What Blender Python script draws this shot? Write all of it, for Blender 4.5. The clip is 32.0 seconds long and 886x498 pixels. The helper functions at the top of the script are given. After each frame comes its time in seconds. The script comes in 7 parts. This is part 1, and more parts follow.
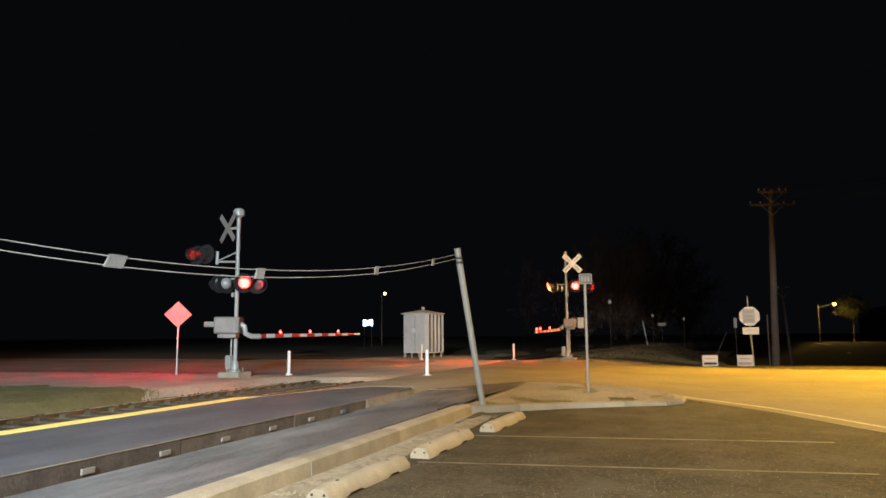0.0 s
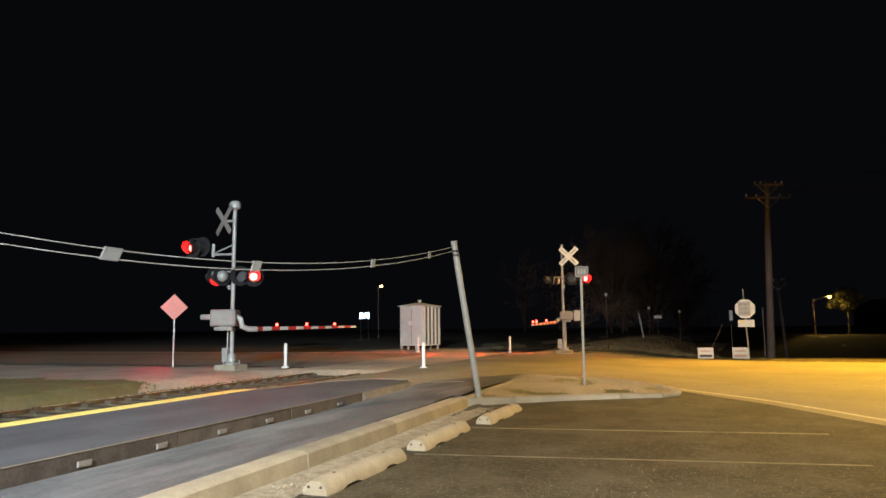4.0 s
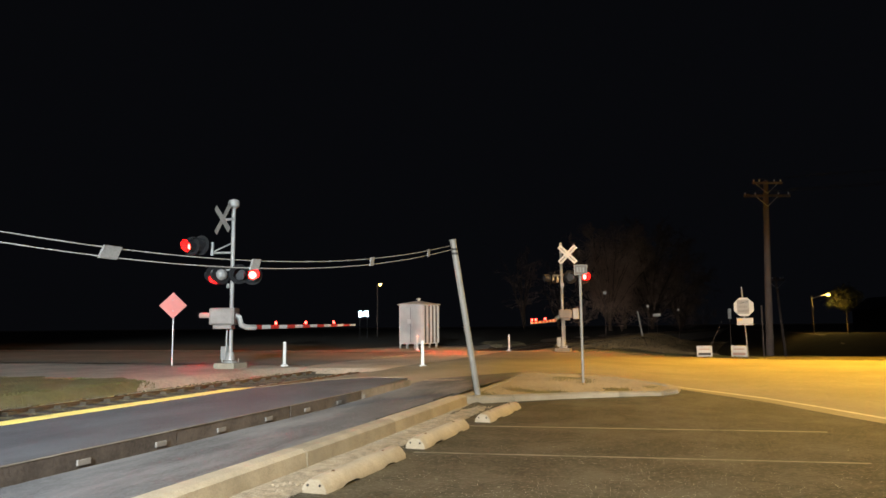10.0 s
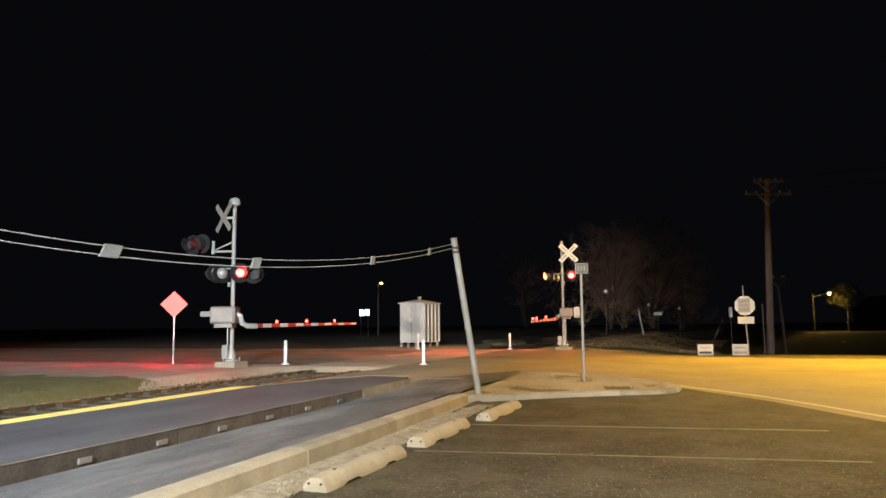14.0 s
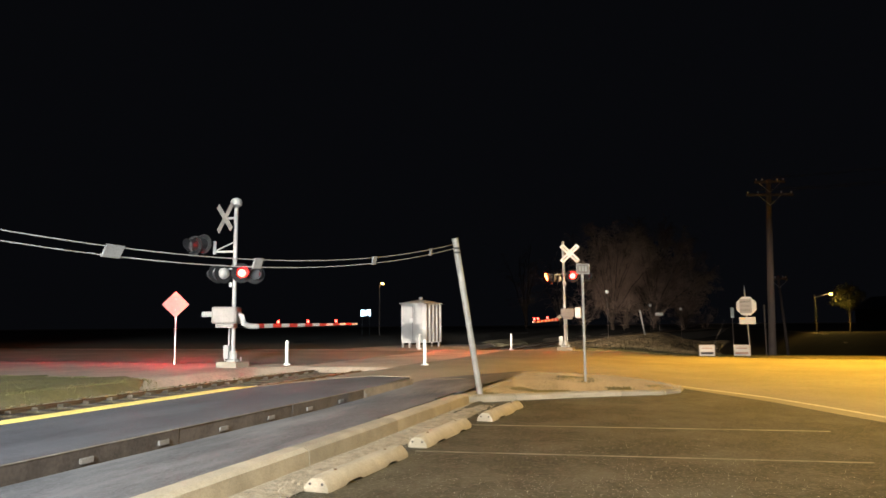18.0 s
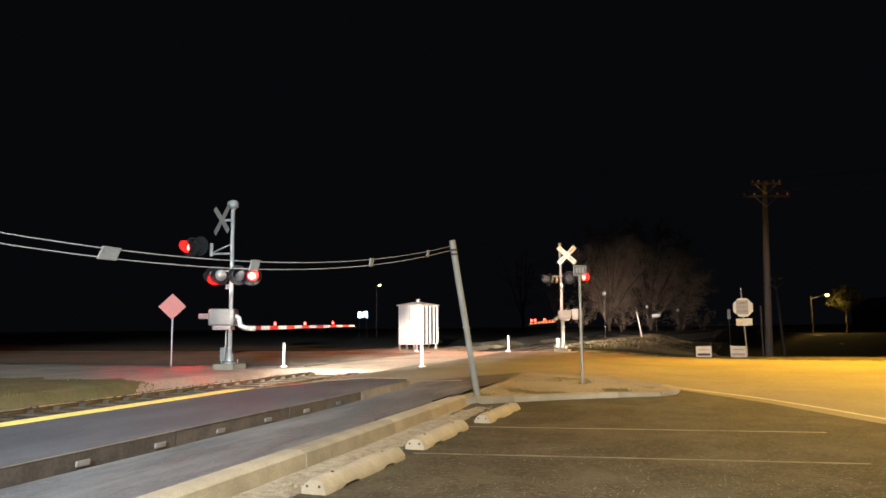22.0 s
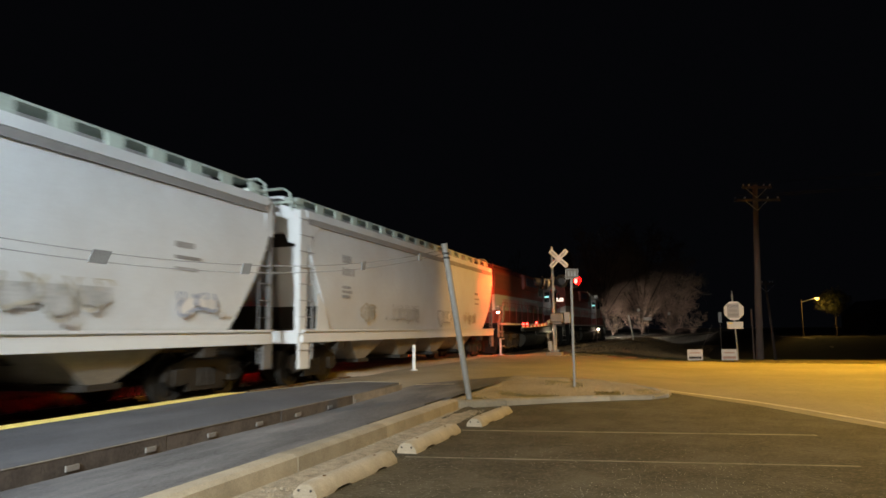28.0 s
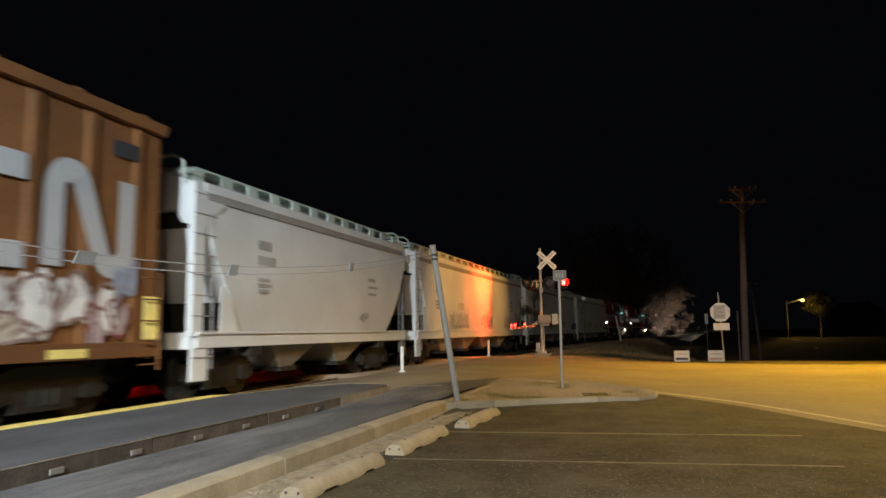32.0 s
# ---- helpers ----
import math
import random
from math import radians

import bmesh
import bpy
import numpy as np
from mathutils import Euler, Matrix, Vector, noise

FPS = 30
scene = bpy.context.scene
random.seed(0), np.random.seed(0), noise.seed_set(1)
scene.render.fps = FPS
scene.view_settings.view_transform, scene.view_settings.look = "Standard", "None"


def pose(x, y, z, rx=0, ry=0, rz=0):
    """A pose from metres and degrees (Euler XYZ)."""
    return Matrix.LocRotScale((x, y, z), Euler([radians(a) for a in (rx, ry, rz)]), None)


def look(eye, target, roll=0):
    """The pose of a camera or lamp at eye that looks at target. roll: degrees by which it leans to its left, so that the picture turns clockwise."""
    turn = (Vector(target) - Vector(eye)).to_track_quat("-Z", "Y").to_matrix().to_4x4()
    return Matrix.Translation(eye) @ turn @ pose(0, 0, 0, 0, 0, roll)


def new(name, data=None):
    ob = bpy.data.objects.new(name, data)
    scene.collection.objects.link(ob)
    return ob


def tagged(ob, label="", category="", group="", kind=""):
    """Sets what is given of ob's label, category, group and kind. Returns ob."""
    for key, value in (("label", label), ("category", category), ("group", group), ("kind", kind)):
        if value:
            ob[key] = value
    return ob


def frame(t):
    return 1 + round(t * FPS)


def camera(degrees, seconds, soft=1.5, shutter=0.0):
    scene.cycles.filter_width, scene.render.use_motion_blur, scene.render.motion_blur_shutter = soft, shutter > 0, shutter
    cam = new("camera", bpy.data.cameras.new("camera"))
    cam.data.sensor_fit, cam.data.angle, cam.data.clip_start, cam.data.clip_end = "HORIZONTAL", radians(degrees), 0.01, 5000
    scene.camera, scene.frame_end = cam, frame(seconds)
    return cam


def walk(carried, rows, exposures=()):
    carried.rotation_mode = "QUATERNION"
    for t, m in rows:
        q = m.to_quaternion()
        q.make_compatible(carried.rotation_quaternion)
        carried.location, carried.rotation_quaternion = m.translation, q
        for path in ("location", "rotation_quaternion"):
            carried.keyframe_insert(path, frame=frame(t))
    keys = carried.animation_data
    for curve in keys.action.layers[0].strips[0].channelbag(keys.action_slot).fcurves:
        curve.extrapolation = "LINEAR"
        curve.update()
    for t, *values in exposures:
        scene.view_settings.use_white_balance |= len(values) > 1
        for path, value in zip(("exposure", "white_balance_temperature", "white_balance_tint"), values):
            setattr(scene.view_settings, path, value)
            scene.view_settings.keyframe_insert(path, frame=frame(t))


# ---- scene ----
# ---- camera: hand held on one spot, turning a little; rows of seconds, yaw, pitch, lean ----
cam = camera(64.0, 32.0, soft=1.6, shutter=0.5)
EYE = (0.0, 0.0, 1.6)


def aim(yaw, pitch, lean):
    y, p = radians(yaw), radians(pitch)
    way = Vector((-math.sin(y) * math.cos(p), math.cos(y) * math.cos(p), math.sin(p)))
    return look(EYE, Vector(EYE) + 20 * way, lean)


TURNS = [
    (0.0, 18.35, 6.94, -0.47),
    (0.5, 18.27, 6.75, -0.48),
    (1.0, 18.22, 6.70, -0.46),
    (1.5, 18.22, 6.74, -0.46),
    (2.0, 18.12, 6.47, -0.50),
    (2.5, 18.16, 6.67, -0.48),
    (3.0, 18.15, 6.48, -0.52),
    (3.5, 18.11, 6.39, -0.51),
    (5.5, 18.01, 6.26, -0.50),
    (6.0, 18.00, 6.25, -0.48),
    (6.5, 17.97, 6.17, -0.50),
    (7.0, 17.97, 6.27, -0.52),
    (7.5, 17.96, 6.18, -0.49),
    (8.0, 17.95, 6.19, -0.51),
    (8.5, 17.95, 6.19, -0.51),
    (9.0, 17.95, 6.22, -0.52),
    (9.5, 17.95, 6.22, -0.51),
    (10.0, 17.99, 6.21, -0.52),
    (10.5, 17.97, 6.27, -0.52),
    (11.0, 18.00, 6.22, -0.50),
    (11.5, 17.99, 6.13, -0.50),
    (12.0, 18.01, 6.16, -0.51),
    (12.5, 17.99, 6.11, -0.49),
    (13.0, 18.03, 6.19, -0.50),
    (13.5, 18.04, 6.10, -0.51),
    (14.0, 18.06, 6.10, -0.52),
    (14.5, 18.08, 6.23, -0.52),
    (16.5, 18.14, 6.23, -0.50),
    (17.0, 18.15, 6.20, -0.49),
    (17.5, 18.18, 6.20, -0.50),
    (18.0, 18.17, 6.13, -0.49),
    (18.5, 18.21, 6.24, -0.49),
    (19.0, 18.20, 6.17, -0.48),
    (19.5, 18.18, 6.08, -0.51),
    (20.0, 18.15, 6.24, -0.50),
    (20.5, 18.11, 6.25, -0.52),
    (21.0, 18.03, 6.20, -0.51),
    (21.5, 17.98, 6.20, -0.53),
    (22.0, 17.93, 6.27, -0.57),
    (22.5, 17.90, 6.27, -0.55),
    (23.0, 17.87, 6.27, -0.52),
    (23.5, 17.87, 6.40, -0.54),
    (24.0, 17.84, 6.47, -0.52),
    (24.5, 17.82, 6.50, -0.57),
    (25.0, 17.75, 6.43, -0.60),
    (25.5, 17.74, 6.40, -0.59),
    (27.5, 17.41, 6.77, -0.73),
    (28.0, 17.29, 6.54, -0.62),
    (28.5, 17.18, 6.59, -0.67),
    (29.0, 17.07, 6.50, -0.58),
    (29.5, 16.98, 6.60, -0.63),
    (30.0, 16.83, 6.52, -0.63),
    (30.5, 16.69, 6.54, -0.66),
    (31.0, 16.58, 6.62, -0.62),
    (31.5, 16.43, 6.60, -0.65),
    (32.0, 16.33, 6.65, -0.66),
]
walk(cam, [(t, aim(a, b, c)) for t, a, b, c in TURNS], exposures=[(0.0, 0.0), (23.2, 0.0), (25.4, -0.28), (27.4, -0.66), (32.0, -0.72)])

# ---- night sky, street lamp, platform lamps ----
world = bpy.data.worlds.new("night")
scene.world = world
world.use_nodes = True
bg = world.node_tree.nodes["Background"]
bg.inputs[0].default_value, bg.inputs[1].default_value = (0.55, 0.6, 0.8, 1), 0.004


def lamp(name, kind, where, target, power, colour, size=0.3, spot=120, blend=0.6):
    data = bpy.data.lights.new(name, kind)
    data.energy, data.color = power, colour
    if kind == "SPOT":
        data.spot_size, data.spot_blend, data.shadow_soft_size = radians(spot), blend, size
    elif kind == "POINT":
        data.shadow_soft_size = size
    ob = new(name, data)
    ob.matrix_world = look(where, target)
    return ob


SODIUM, PALE_SODIUM, COOL, WARM = (1.0, 0.54, 0.04), (1.0, 0.52, 0.13), (0.75, 0.87, 0.95), (1.0, 0.88, 0.66)
lamp("street_light", "SPOT", (8.4, 29.8, 10.4), (5.6, 23.6, 0), 25000, SODIUM, 0.2, 94, 0.75)
lamp("street_light", "SPOT", (8.4, 29.8, 10.5), (-9.0, 31.5, 2.5), 14000, PALE_SODIUM, 0.12, 46, 0.6)
lamp("platform_light", "SPOT", (0.0, -14.0, 8.0), (-10.0, 8.0, 2.2), 57000, COOL, 0.3, 35, 0.5)
lamp("platform_light", "SPOT", (-5.6, -1.5, 6.5), (-7.5, 4.0, 0.5), 1500, (0.76, 0.9, 1.08), 0.25, 140, 0.6)
lamp("parking_light", "SPOT", (1.5, -5.0, 8.0), (-1.6, 8.5, 0), 14000, WARM, 0.3, 56, 0.9)
# added fill from behind the eye that whitens the roadside signs
lamp("sign_fill", "SPOT", (6.0, -25.0, 9.0), (-0.5, 33.0, 1.2), 38000, (1.0, 0.93, 0.84), 0.3, 16, 0.5)

# ---- materials ----
def mat(name, colour, rough=0.8, metal=0.0, vary=0.25, scale=6.0, fine=60.0, bump=0.15, dirt=None, dirt_amount=0.0, spread=0.12, along=1.0, speck=None, speck_scale=70.0, speck_amount=0.6):
    """A surface with cloudy variation, fine grain, relief and, if given, patchy dirt; each object differs a little."""
    m = bpy.data.materials.new(name)
    m.use_nodes = True
    n, l = m.node_tree.nodes, m.node_tree.links
    b = n["Principled BSDF"]
    b.inputs["Metallic"].default_value = metal
    tc = n.new("ShaderNodeTexCoord")
    info = n.new("ShaderNodeObjectInfo")
    big, small = n.new("ShaderNodeTexNoise"), n.new("ShaderNodeTexNoise")
    big.inputs["Scale"].default_value, small.inputs["Scale"].default_value = scale, fine
    big.inputs["Detail"].default_value, small.inputs["Detail"].default_value = 5, 3
    grid = n.new("ShaderNodeMapping")
    grid.inputs["Scale"].default_value = (1, 1 / along, 1)
    l.new(tc.outputs["Object"], grid.inputs["Vector"])
    for t in (big, small):
        l.new(grid.outputs["Vector"], t.inputs["Vector"])
    add = n.new("ShaderNodeMath")
    add.operation = "ADD"
    l.new(big.outputs["Fac"], add.inputs[0])
    l.new(small.outputs["Fac"], add.inputs[1])
    third = n.new("ShaderNodeMath")
    third.operation = "MULTIPLY_ADD"
    l.new(info.outputs["Random"], third.inputs[0])
    third.inputs[1].default_value = spread * 4
    l.new(add.outputs[0], third.inputs[2])
    ramp = n.new("ShaderNodeMapRange")
    ramp.inputs["From Min"].default_value, ramp.inputs["From Max"].default_value = 0.75, 1.25 + spread * 2
    ramp.inputs["To Min"].default_value, ramp.inputs["To Max"].default_value = 1 - vary, 1 + vary
    l.new(third.outputs[0], ramp.inputs["Value"])
    mul = n.new("ShaderNodeMix")
    mul.data_type, mul.blend_type = "RGBA", "MULTIPLY"
    mul.inputs["Factor"].default_value = 1
    mul.inputs["A"].default_value = (*colour, 1)
    l.new(ramp.outputs["Result"], mul.inputs["B"])
    out = mul.outputs["Result"]
    if dirt:
        pat = n.new("ShaderNodeTexNoise")
        pat.inputs["Scale"].default_value, pat.inputs["Detail"].default_value, pat.inputs["Roughness"].default_value = scale * 0.4, 8, 0.7
        l.new(grid.outputs["Vector"], pat.inputs["Vector"])
        mr = n.new("ShaderNodeMapRange")
        mr.inputs["From Min"].default_value, mr.inputs["From Max"].default_value = 0.45, 0.7
        mr.inputs["To Max"].default_value = dirt_amount
        l.new(pat.outputs["Fac"], mr.inputs["Value"])
        mix = n.new("ShaderNodeMix")
        mix.data_type = "RGBA"
        mix.inputs["B"].default_value = (*dirt, 1)
        l.new(mr.outputs["Result"], mix.inputs["Factor"])
        l.new(out, mix.inputs["A"])
        out = mix.outputs["Result"]
    if speck:
        grain = n.new("ShaderNodeTexNoise")
        grain.inputs["Scale"].default_value, grain.inputs["Detail"].default_value = speck_scale, 2
        l.new(tc.outputs["Object"], grain.inputs["Vector"])
        gr = n.new("ShaderNodeMapRange")
        gr.inputs["From Min"].default_value, gr.inputs["From Max"].default_value = 0.55, 0.68
        gr.inputs["To Max"].default_value = speck_amount
        l.new(grain.outputs["Fac"], gr.inputs["Value"])
        gmix = n.new("ShaderNodeMix")
        gmix.data_type = "RGBA"
        gmix.inputs["B"].default_value = (*speck, 1)
        l.new(gr.outputs["Result"], gmix.inputs["Factor"])
        l.new(out, gmix.inputs["A"])
        out = gmix.outputs["Result"]
    l.new(out, b.inputs["Base Color"])
    rr = n.new("ShaderNodeMapRange")
    rr.inputs["To Min"].default_value, rr.inputs["To Max"].default_value = max(0.03, rough - 0.12), min(1, rough + 0.1)
    l.new(big.outputs["Fac"], rr.inputs["Value"])
    l.new(rr.outputs["Result"], b.inputs["Roughness"])
    if bump:
        bp = n.new("ShaderNodeBump")
        bp.inputs["Strength"].default_value, bp.inputs["Distance"].default_value = bump, 0.02
        l.new(add.outputs[0], bp.inputs["Height"])
        l.new(bp.outputs["Normal"], b.inputs["Normal"])
    return m


def glow(name, colour, strength):
    m = bpy.data.materials.new(name)
    m.use_nodes = True
    b = m.node_tree.nodes["Principled BSDF"]
    b.inputs["Base Color"].default_value = (*[0.5 * c for c in colour], 1)
    b.inputs["Emission Color"].default_value, b.inputs["Emission Strength"].default_value = (*colour, 1), strength
    return m


def glass(name, colour, rough=0.08):
    m = bpy.data.materials.new(name)
    m.use_nodes = True
    b = m.node_tree.nodes["Principled BSDF"]
    b.inputs["Base Color"].default_value, b.inputs["Roughness"].default_value = (*colour, 1), rough
    b.inputs["Specular IOR Level"].default_value = 0.7
    return m


ASPHALT = mat("worn_asphalt", (0.026, 0.023, 0.015), 0.92, vary=0.95, scale=2.4, fine=22, bump=1.0, dirt=(0.105, 0.096, 0.068), dirt_amount=0.95, speck=(0.14, 0.13, 0.095), speck_scale=34, speck_amount=0.75)
ROAD = mat("road_asphalt", (0.33, 0.29, 0.22), 0.85, vary=0.3, scale=0.5, fine=40, bump=0.35, dirt=(0.14, 0.125, 0.1), dirt_amount=0.6, speck=(0.14, 0.12, 0.09), speck_scale=9, speck_amount=0.35)
WALKWAY = mat("walkway_asphalt", (0.08, 0.082, 0.088), 0.78, vary=0.5, scale=4, fine=55, bump=0.5, dirt=(0.2, 0.2, 0.205), dirt_amount=0.9, along=4.5, speck=(0.22, 0.22, 0.225), speck_scale=60, speck_amount=0.4)
PLATFORM = mat("platform_asphalt", (0.06, 0.064, 0.075), 0.78, vary=0.4, scale=3, fine=60, bump=0.4, dirt=(0.14, 0.145, 0.16), dirt_amount=0.5, along=3, speck=(0.16, 0.165, 0.18), speck_scale=70, speck_amount=0.4)
CONCRETE = mat("weathered_concrete", (0.31, 0.275, 0.21), 0.9, vary=0.3, scale=3, fine=70, bump=0.5, dirt=(0.18, 0.165, 0.125), dirt_amount=0.6, speck=(0.24, 0.215, 0.165), speck_scale=45, speck_amount=0.25)
STOP_CONCRETE = mat("pale_chipped_concrete", (0.43, 0.395, 0.325), 0.9, vary=0.25, scale=5, fine=70, bump=0.4, dirt=(0.3, 0.27, 0.21), dirt_amount=0.5)
DULL_CONCRETE = mat("stained_concrete", (0.17, 0.15, 0.125), 0.9, vary=0.4, scale=4, fine=60, bump=0.5, dirt=(0.09, 0.08, 0.07), dirt_amount=0.7)
STEPWOOD = mat("dark_mottled_riser", (0.035, 0.027, 0.022), 0.9, vary=0.6, scale=5, fine=30, bump=0.35, dirt=(0.1, 0.08, 0.066), dirt_amount=0.7)
BRACKET = mat("dull_grey_bracket", (0.13, 0.12, 0.11), 0.8, vary=0.3, scale=6, fine=50, bump=0.2)
YELLOW = mat("yellow_edge_paint", (0.9, 0.72, 0.2), 0.7, vary=0.25, scale=4, fine=60, bump=0.3, dirt=(0.62, 0.52, 0.28), dirt_amount=0.6)
EDGE_PAINT = mat("cream_edge_paint", (0.5, 0.46, 0.38), 0.85, vary=0.35, scale=5, fine=60, bump=0.3, dirt=(0.25, 0.22, 0.17), dirt_amount=0.6)
WHITE_LINE = mat("worn_white_paint", (0.24, 0.23, 0.195), 0.85, vary=0.4, scale=4, fine=50, bump=0.2, dirt=(0.06, 0.055, 0.04), dirt_amount=0.9)
GRAVEL = mat("crushed_gravel", (0.36, 0.32, 0.25), 0.95, vary=0.5, scale=9, fine=60, bump=0.9)
SOIL = mat("dry_ground", (0.46, 0.37, 0.28), 0.95, vary=0.45, scale=0.7, fine=14, bump=0.8, dirt=(0.3, 0.25, 0.18), dirt_amount=0.7)
BALLAST = mat("track_ballast", (0.12, 0.1, 0.055), 0.95, vary=0.5, scale=7, fine=40, bump=1.0)
GRASS = mat("grass_blades", (0.1, 0.095, 0.026), 0.9, vary=0.5, scale=1.5, fine=20, bump=0.0)
TURF = mat("olive_turf", (0.17, 0.145, 0.05), 0.95, vary=0.5, scale=2, fine=30, bump=0.6, dirt=(0.26, 0.21, 0.12), dirt_amount=0.6)
FIELD = mat("dark_rough_field", (0.085, 0.07, 0.045), 0.95, vary=0.5, scale=0.8, fine=10, bump=0.8)
DRYGRASS = mat("dry_grass_blades", (0.3, 0.215, 0.105), 0.9, vary=0.5, scale=1.5, fine=20, bump=0.0)
STEEL = mat("galvanised_steel", (0.55, 0.55, 0.53), 0.45, 0.6, vary=0.15, scale=4, fine=50, bump=0.08)
POLESTEEL = mat("dull_galvanised_tube", (0.26, 0.265, 0.26), 0.6, 0.15, vary=0.2, scale=4, fine=50, bump=0.1)
RAILSTEEL = mat("rusty_rail_steel", (0.16, 0.1, 0.06), 0.6, 0.4, vary=0.4, scale=5, fine=50, bump=0.2)
RAILTOP = mat("polished_rail_head", (0.55, 0.52, 0.48), 0.3, 0.9, vary=0.15, scale=5, fine=50, bump=0.05)
TIEPLATE = mat("worn_steel_plate", (0.1, 0.08, 0.055), 0.55, 0.3, vary=0.3, scale=6, fine=50, bump=0.2)
TIEWOOD = mat("creosoted_tie", (0.045, 0.035, 0.026), 0.9, vary=0.5, scale=3, fine=40, bump=0.6)
ALUMIN = mat("silver_paint", (0.37, 0.365, 0.345), 0.45, 0.2, vary=0.12, scale=4, fine=50, bump=0.08)
WHITE = mat("white_paint", (0.78, 0.77, 0.74), 0.5, vary=0.1, scale=4, fine=60, bump=0.06, dirt=(0.45, 0.42, 0.36), dirt_amount=0.25)
REFLECT = mat("white_sheeting", (0.7, 0.7, 0.68), 0.4, vary=0.05, scale=4, fine=60, bump=0.03)
BLACK = mat("black_paint", (0.025, 0.025, 0.027), 0.55, vary=0.3, scale=5, fine=60, bump=0.1)
REDPAINT = mat("red_sheeting", (0.55, 0.04, 0.03), 0.45, vary=0.12, scale=5, fine=60, bump=0.03)
FADED_INK = mat("faded_print", (0.5, 0.33, 0.27), 0.6, vary=0.2, scale=6, fine=60, bump=0.0)
GRIT = mat("pale_grit", (0.5, 0.48, 0.42), 0.7, vary=0.3, scale=9, fine=60, bump=0.2)
MATT = mat("matt_black_disc", (0.02, 0.02, 0.021), 0.95, vary=0.3, scale=5, fine=60, bump=0.1)
PALE_SHEET = mat("pale_sheet_metal", (0.56, 0.56, 0.545), 0.5, vary=0.12, scale=3, fine=50, bump=0.08, dirt=(0.48, 0.455, 0.42), dirt_amount=0.4)
ORANGE = mat("orange_sheeting", (0.72, 0.2, 0.16), 0.5, vary=0.1, scale=5, fine=60, bump=0.03)
POLEWOOD = mat("weathered_pole_wood", (0.13, 0.1, 0.085), 0.9, vary=0.4, scale=2, fine=30, bump=0.5)
TWIGS = mat("pale_twigs", (0.42, 0.29, 0.22), 0.95, vary=0.35, scale=3, fine=30, bump=0.0)
BARK = mat("dark_rough_bark", (0.12, 0.088, 0.068), 0.95, vary=0.35, scale=3, fine=30, bump=0.4)
CASE = mat("weathered_grey_casting", (0.24, 0.215, 0.195), 0.6, 0.1, vary=0.3, scale=5, fine=50, bump=0.12, dirt=(0.13, 0.115, 0.1), dirt_amount=0.5)
SPACER = mat("grey_cable_spacer", (0.13, 0.13, 0.13), 0.6, vary=0.3, scale=8, fine=50, bump=0.1)
CABLE = mat("pale_cable_sheath", (0.24, 0.235, 0.23), 0.6, vary=0.1, scale=4, fine=50, bump=0.0)
INK = mat("dark_lettering", (0.04, 0.04, 0.045), 0.6, vary=0.2, scale=6, fine=60, bump=0.0)
CAR_INK = mat("grey_lettering", (0.25, 0.24, 0.23), 0.6, vary=0.2, scale=6, fine=60, bump=0.0)
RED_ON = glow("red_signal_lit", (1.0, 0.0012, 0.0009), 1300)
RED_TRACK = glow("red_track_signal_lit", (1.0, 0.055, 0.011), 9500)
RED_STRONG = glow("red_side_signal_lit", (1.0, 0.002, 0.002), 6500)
MATT.node_tree.nodes["Principled BSDF"].inputs["Specular IOR Level"].default_value = 0.08
RED_SMALL = glow("red_arm_lamp_lit", (1.0, 0.02, 0.014), 40)
RED_OFF = glass("red_lens", (0.12, 0.006, 0.006))

# ---- mesh tools ----
def link(name, bm, material, parent=None, label="", smooth=False, m=None):
    me = bpy.data.meshes.new(name)
    bm.normal_update()
    bm.to_mesh(me)
    bm.free()
    for one in material if isinstance(material, tuple) else (material,):
        me.materials.append(one)
    if smooth:
        me.polygons.foreach_set("use_smooth", [True] * len(me.polygons))
        me.set_sharp_from_angle(angle=radians(40))
    ob = new(name, me)
    if parent:
        ob.parent = parent
    if m is not None:
        ob.matrix_basis = m
    if label:
        tagged(ob, label)
    return ob


def part(name, bm, material, parent, label="", smooth=False):
    return link(name, bm, material, parent, label, smooth)


def share(name, ob, parent, m):
    """Another piece on the same mesh."""
    o = new(name, ob.data)
    o.parent, o.matrix_basis = parent, m
    return o


def thing(name, m, label, category, group="", kind=""):
    return_ob = new(name)
    return_ob.matrix_basis = m
    return_ob.empty_display_size = 0.2
    return tagged(return_ob, label, category, group, kind)


def box(x0, x1, y0, y1, z0, z1, bevel=0.0, bm=None):
    bm2 = bmesh.new()
    bmesh.ops.create_cube(bm2, size=1)
    for v in bm2.verts:
        v.co = Vector(((x0 + x1) / 2 + v.co.x * (x1 - x0), (y0 + y1) / 2 + v.co.y * (y1 - y0), (z0 + z1) / 2 + v.co.z * (z1 - z0)))
    if bevel:
        bmesh.ops.bevel(bm2, geom=bm2.edges[:], offset=bevel, segments=2, affect="EDGES", profile=0.6)
    return merge(bm, bm2)


def merge(bm, other):
    if bm is None:
        return other
    me = bpy.data.meshes.new("tmp")
    other.to_mesh(me)
    other.free()
    bm.from_mesh(me)
    bpy.data.meshes.remove(me)
    return bm


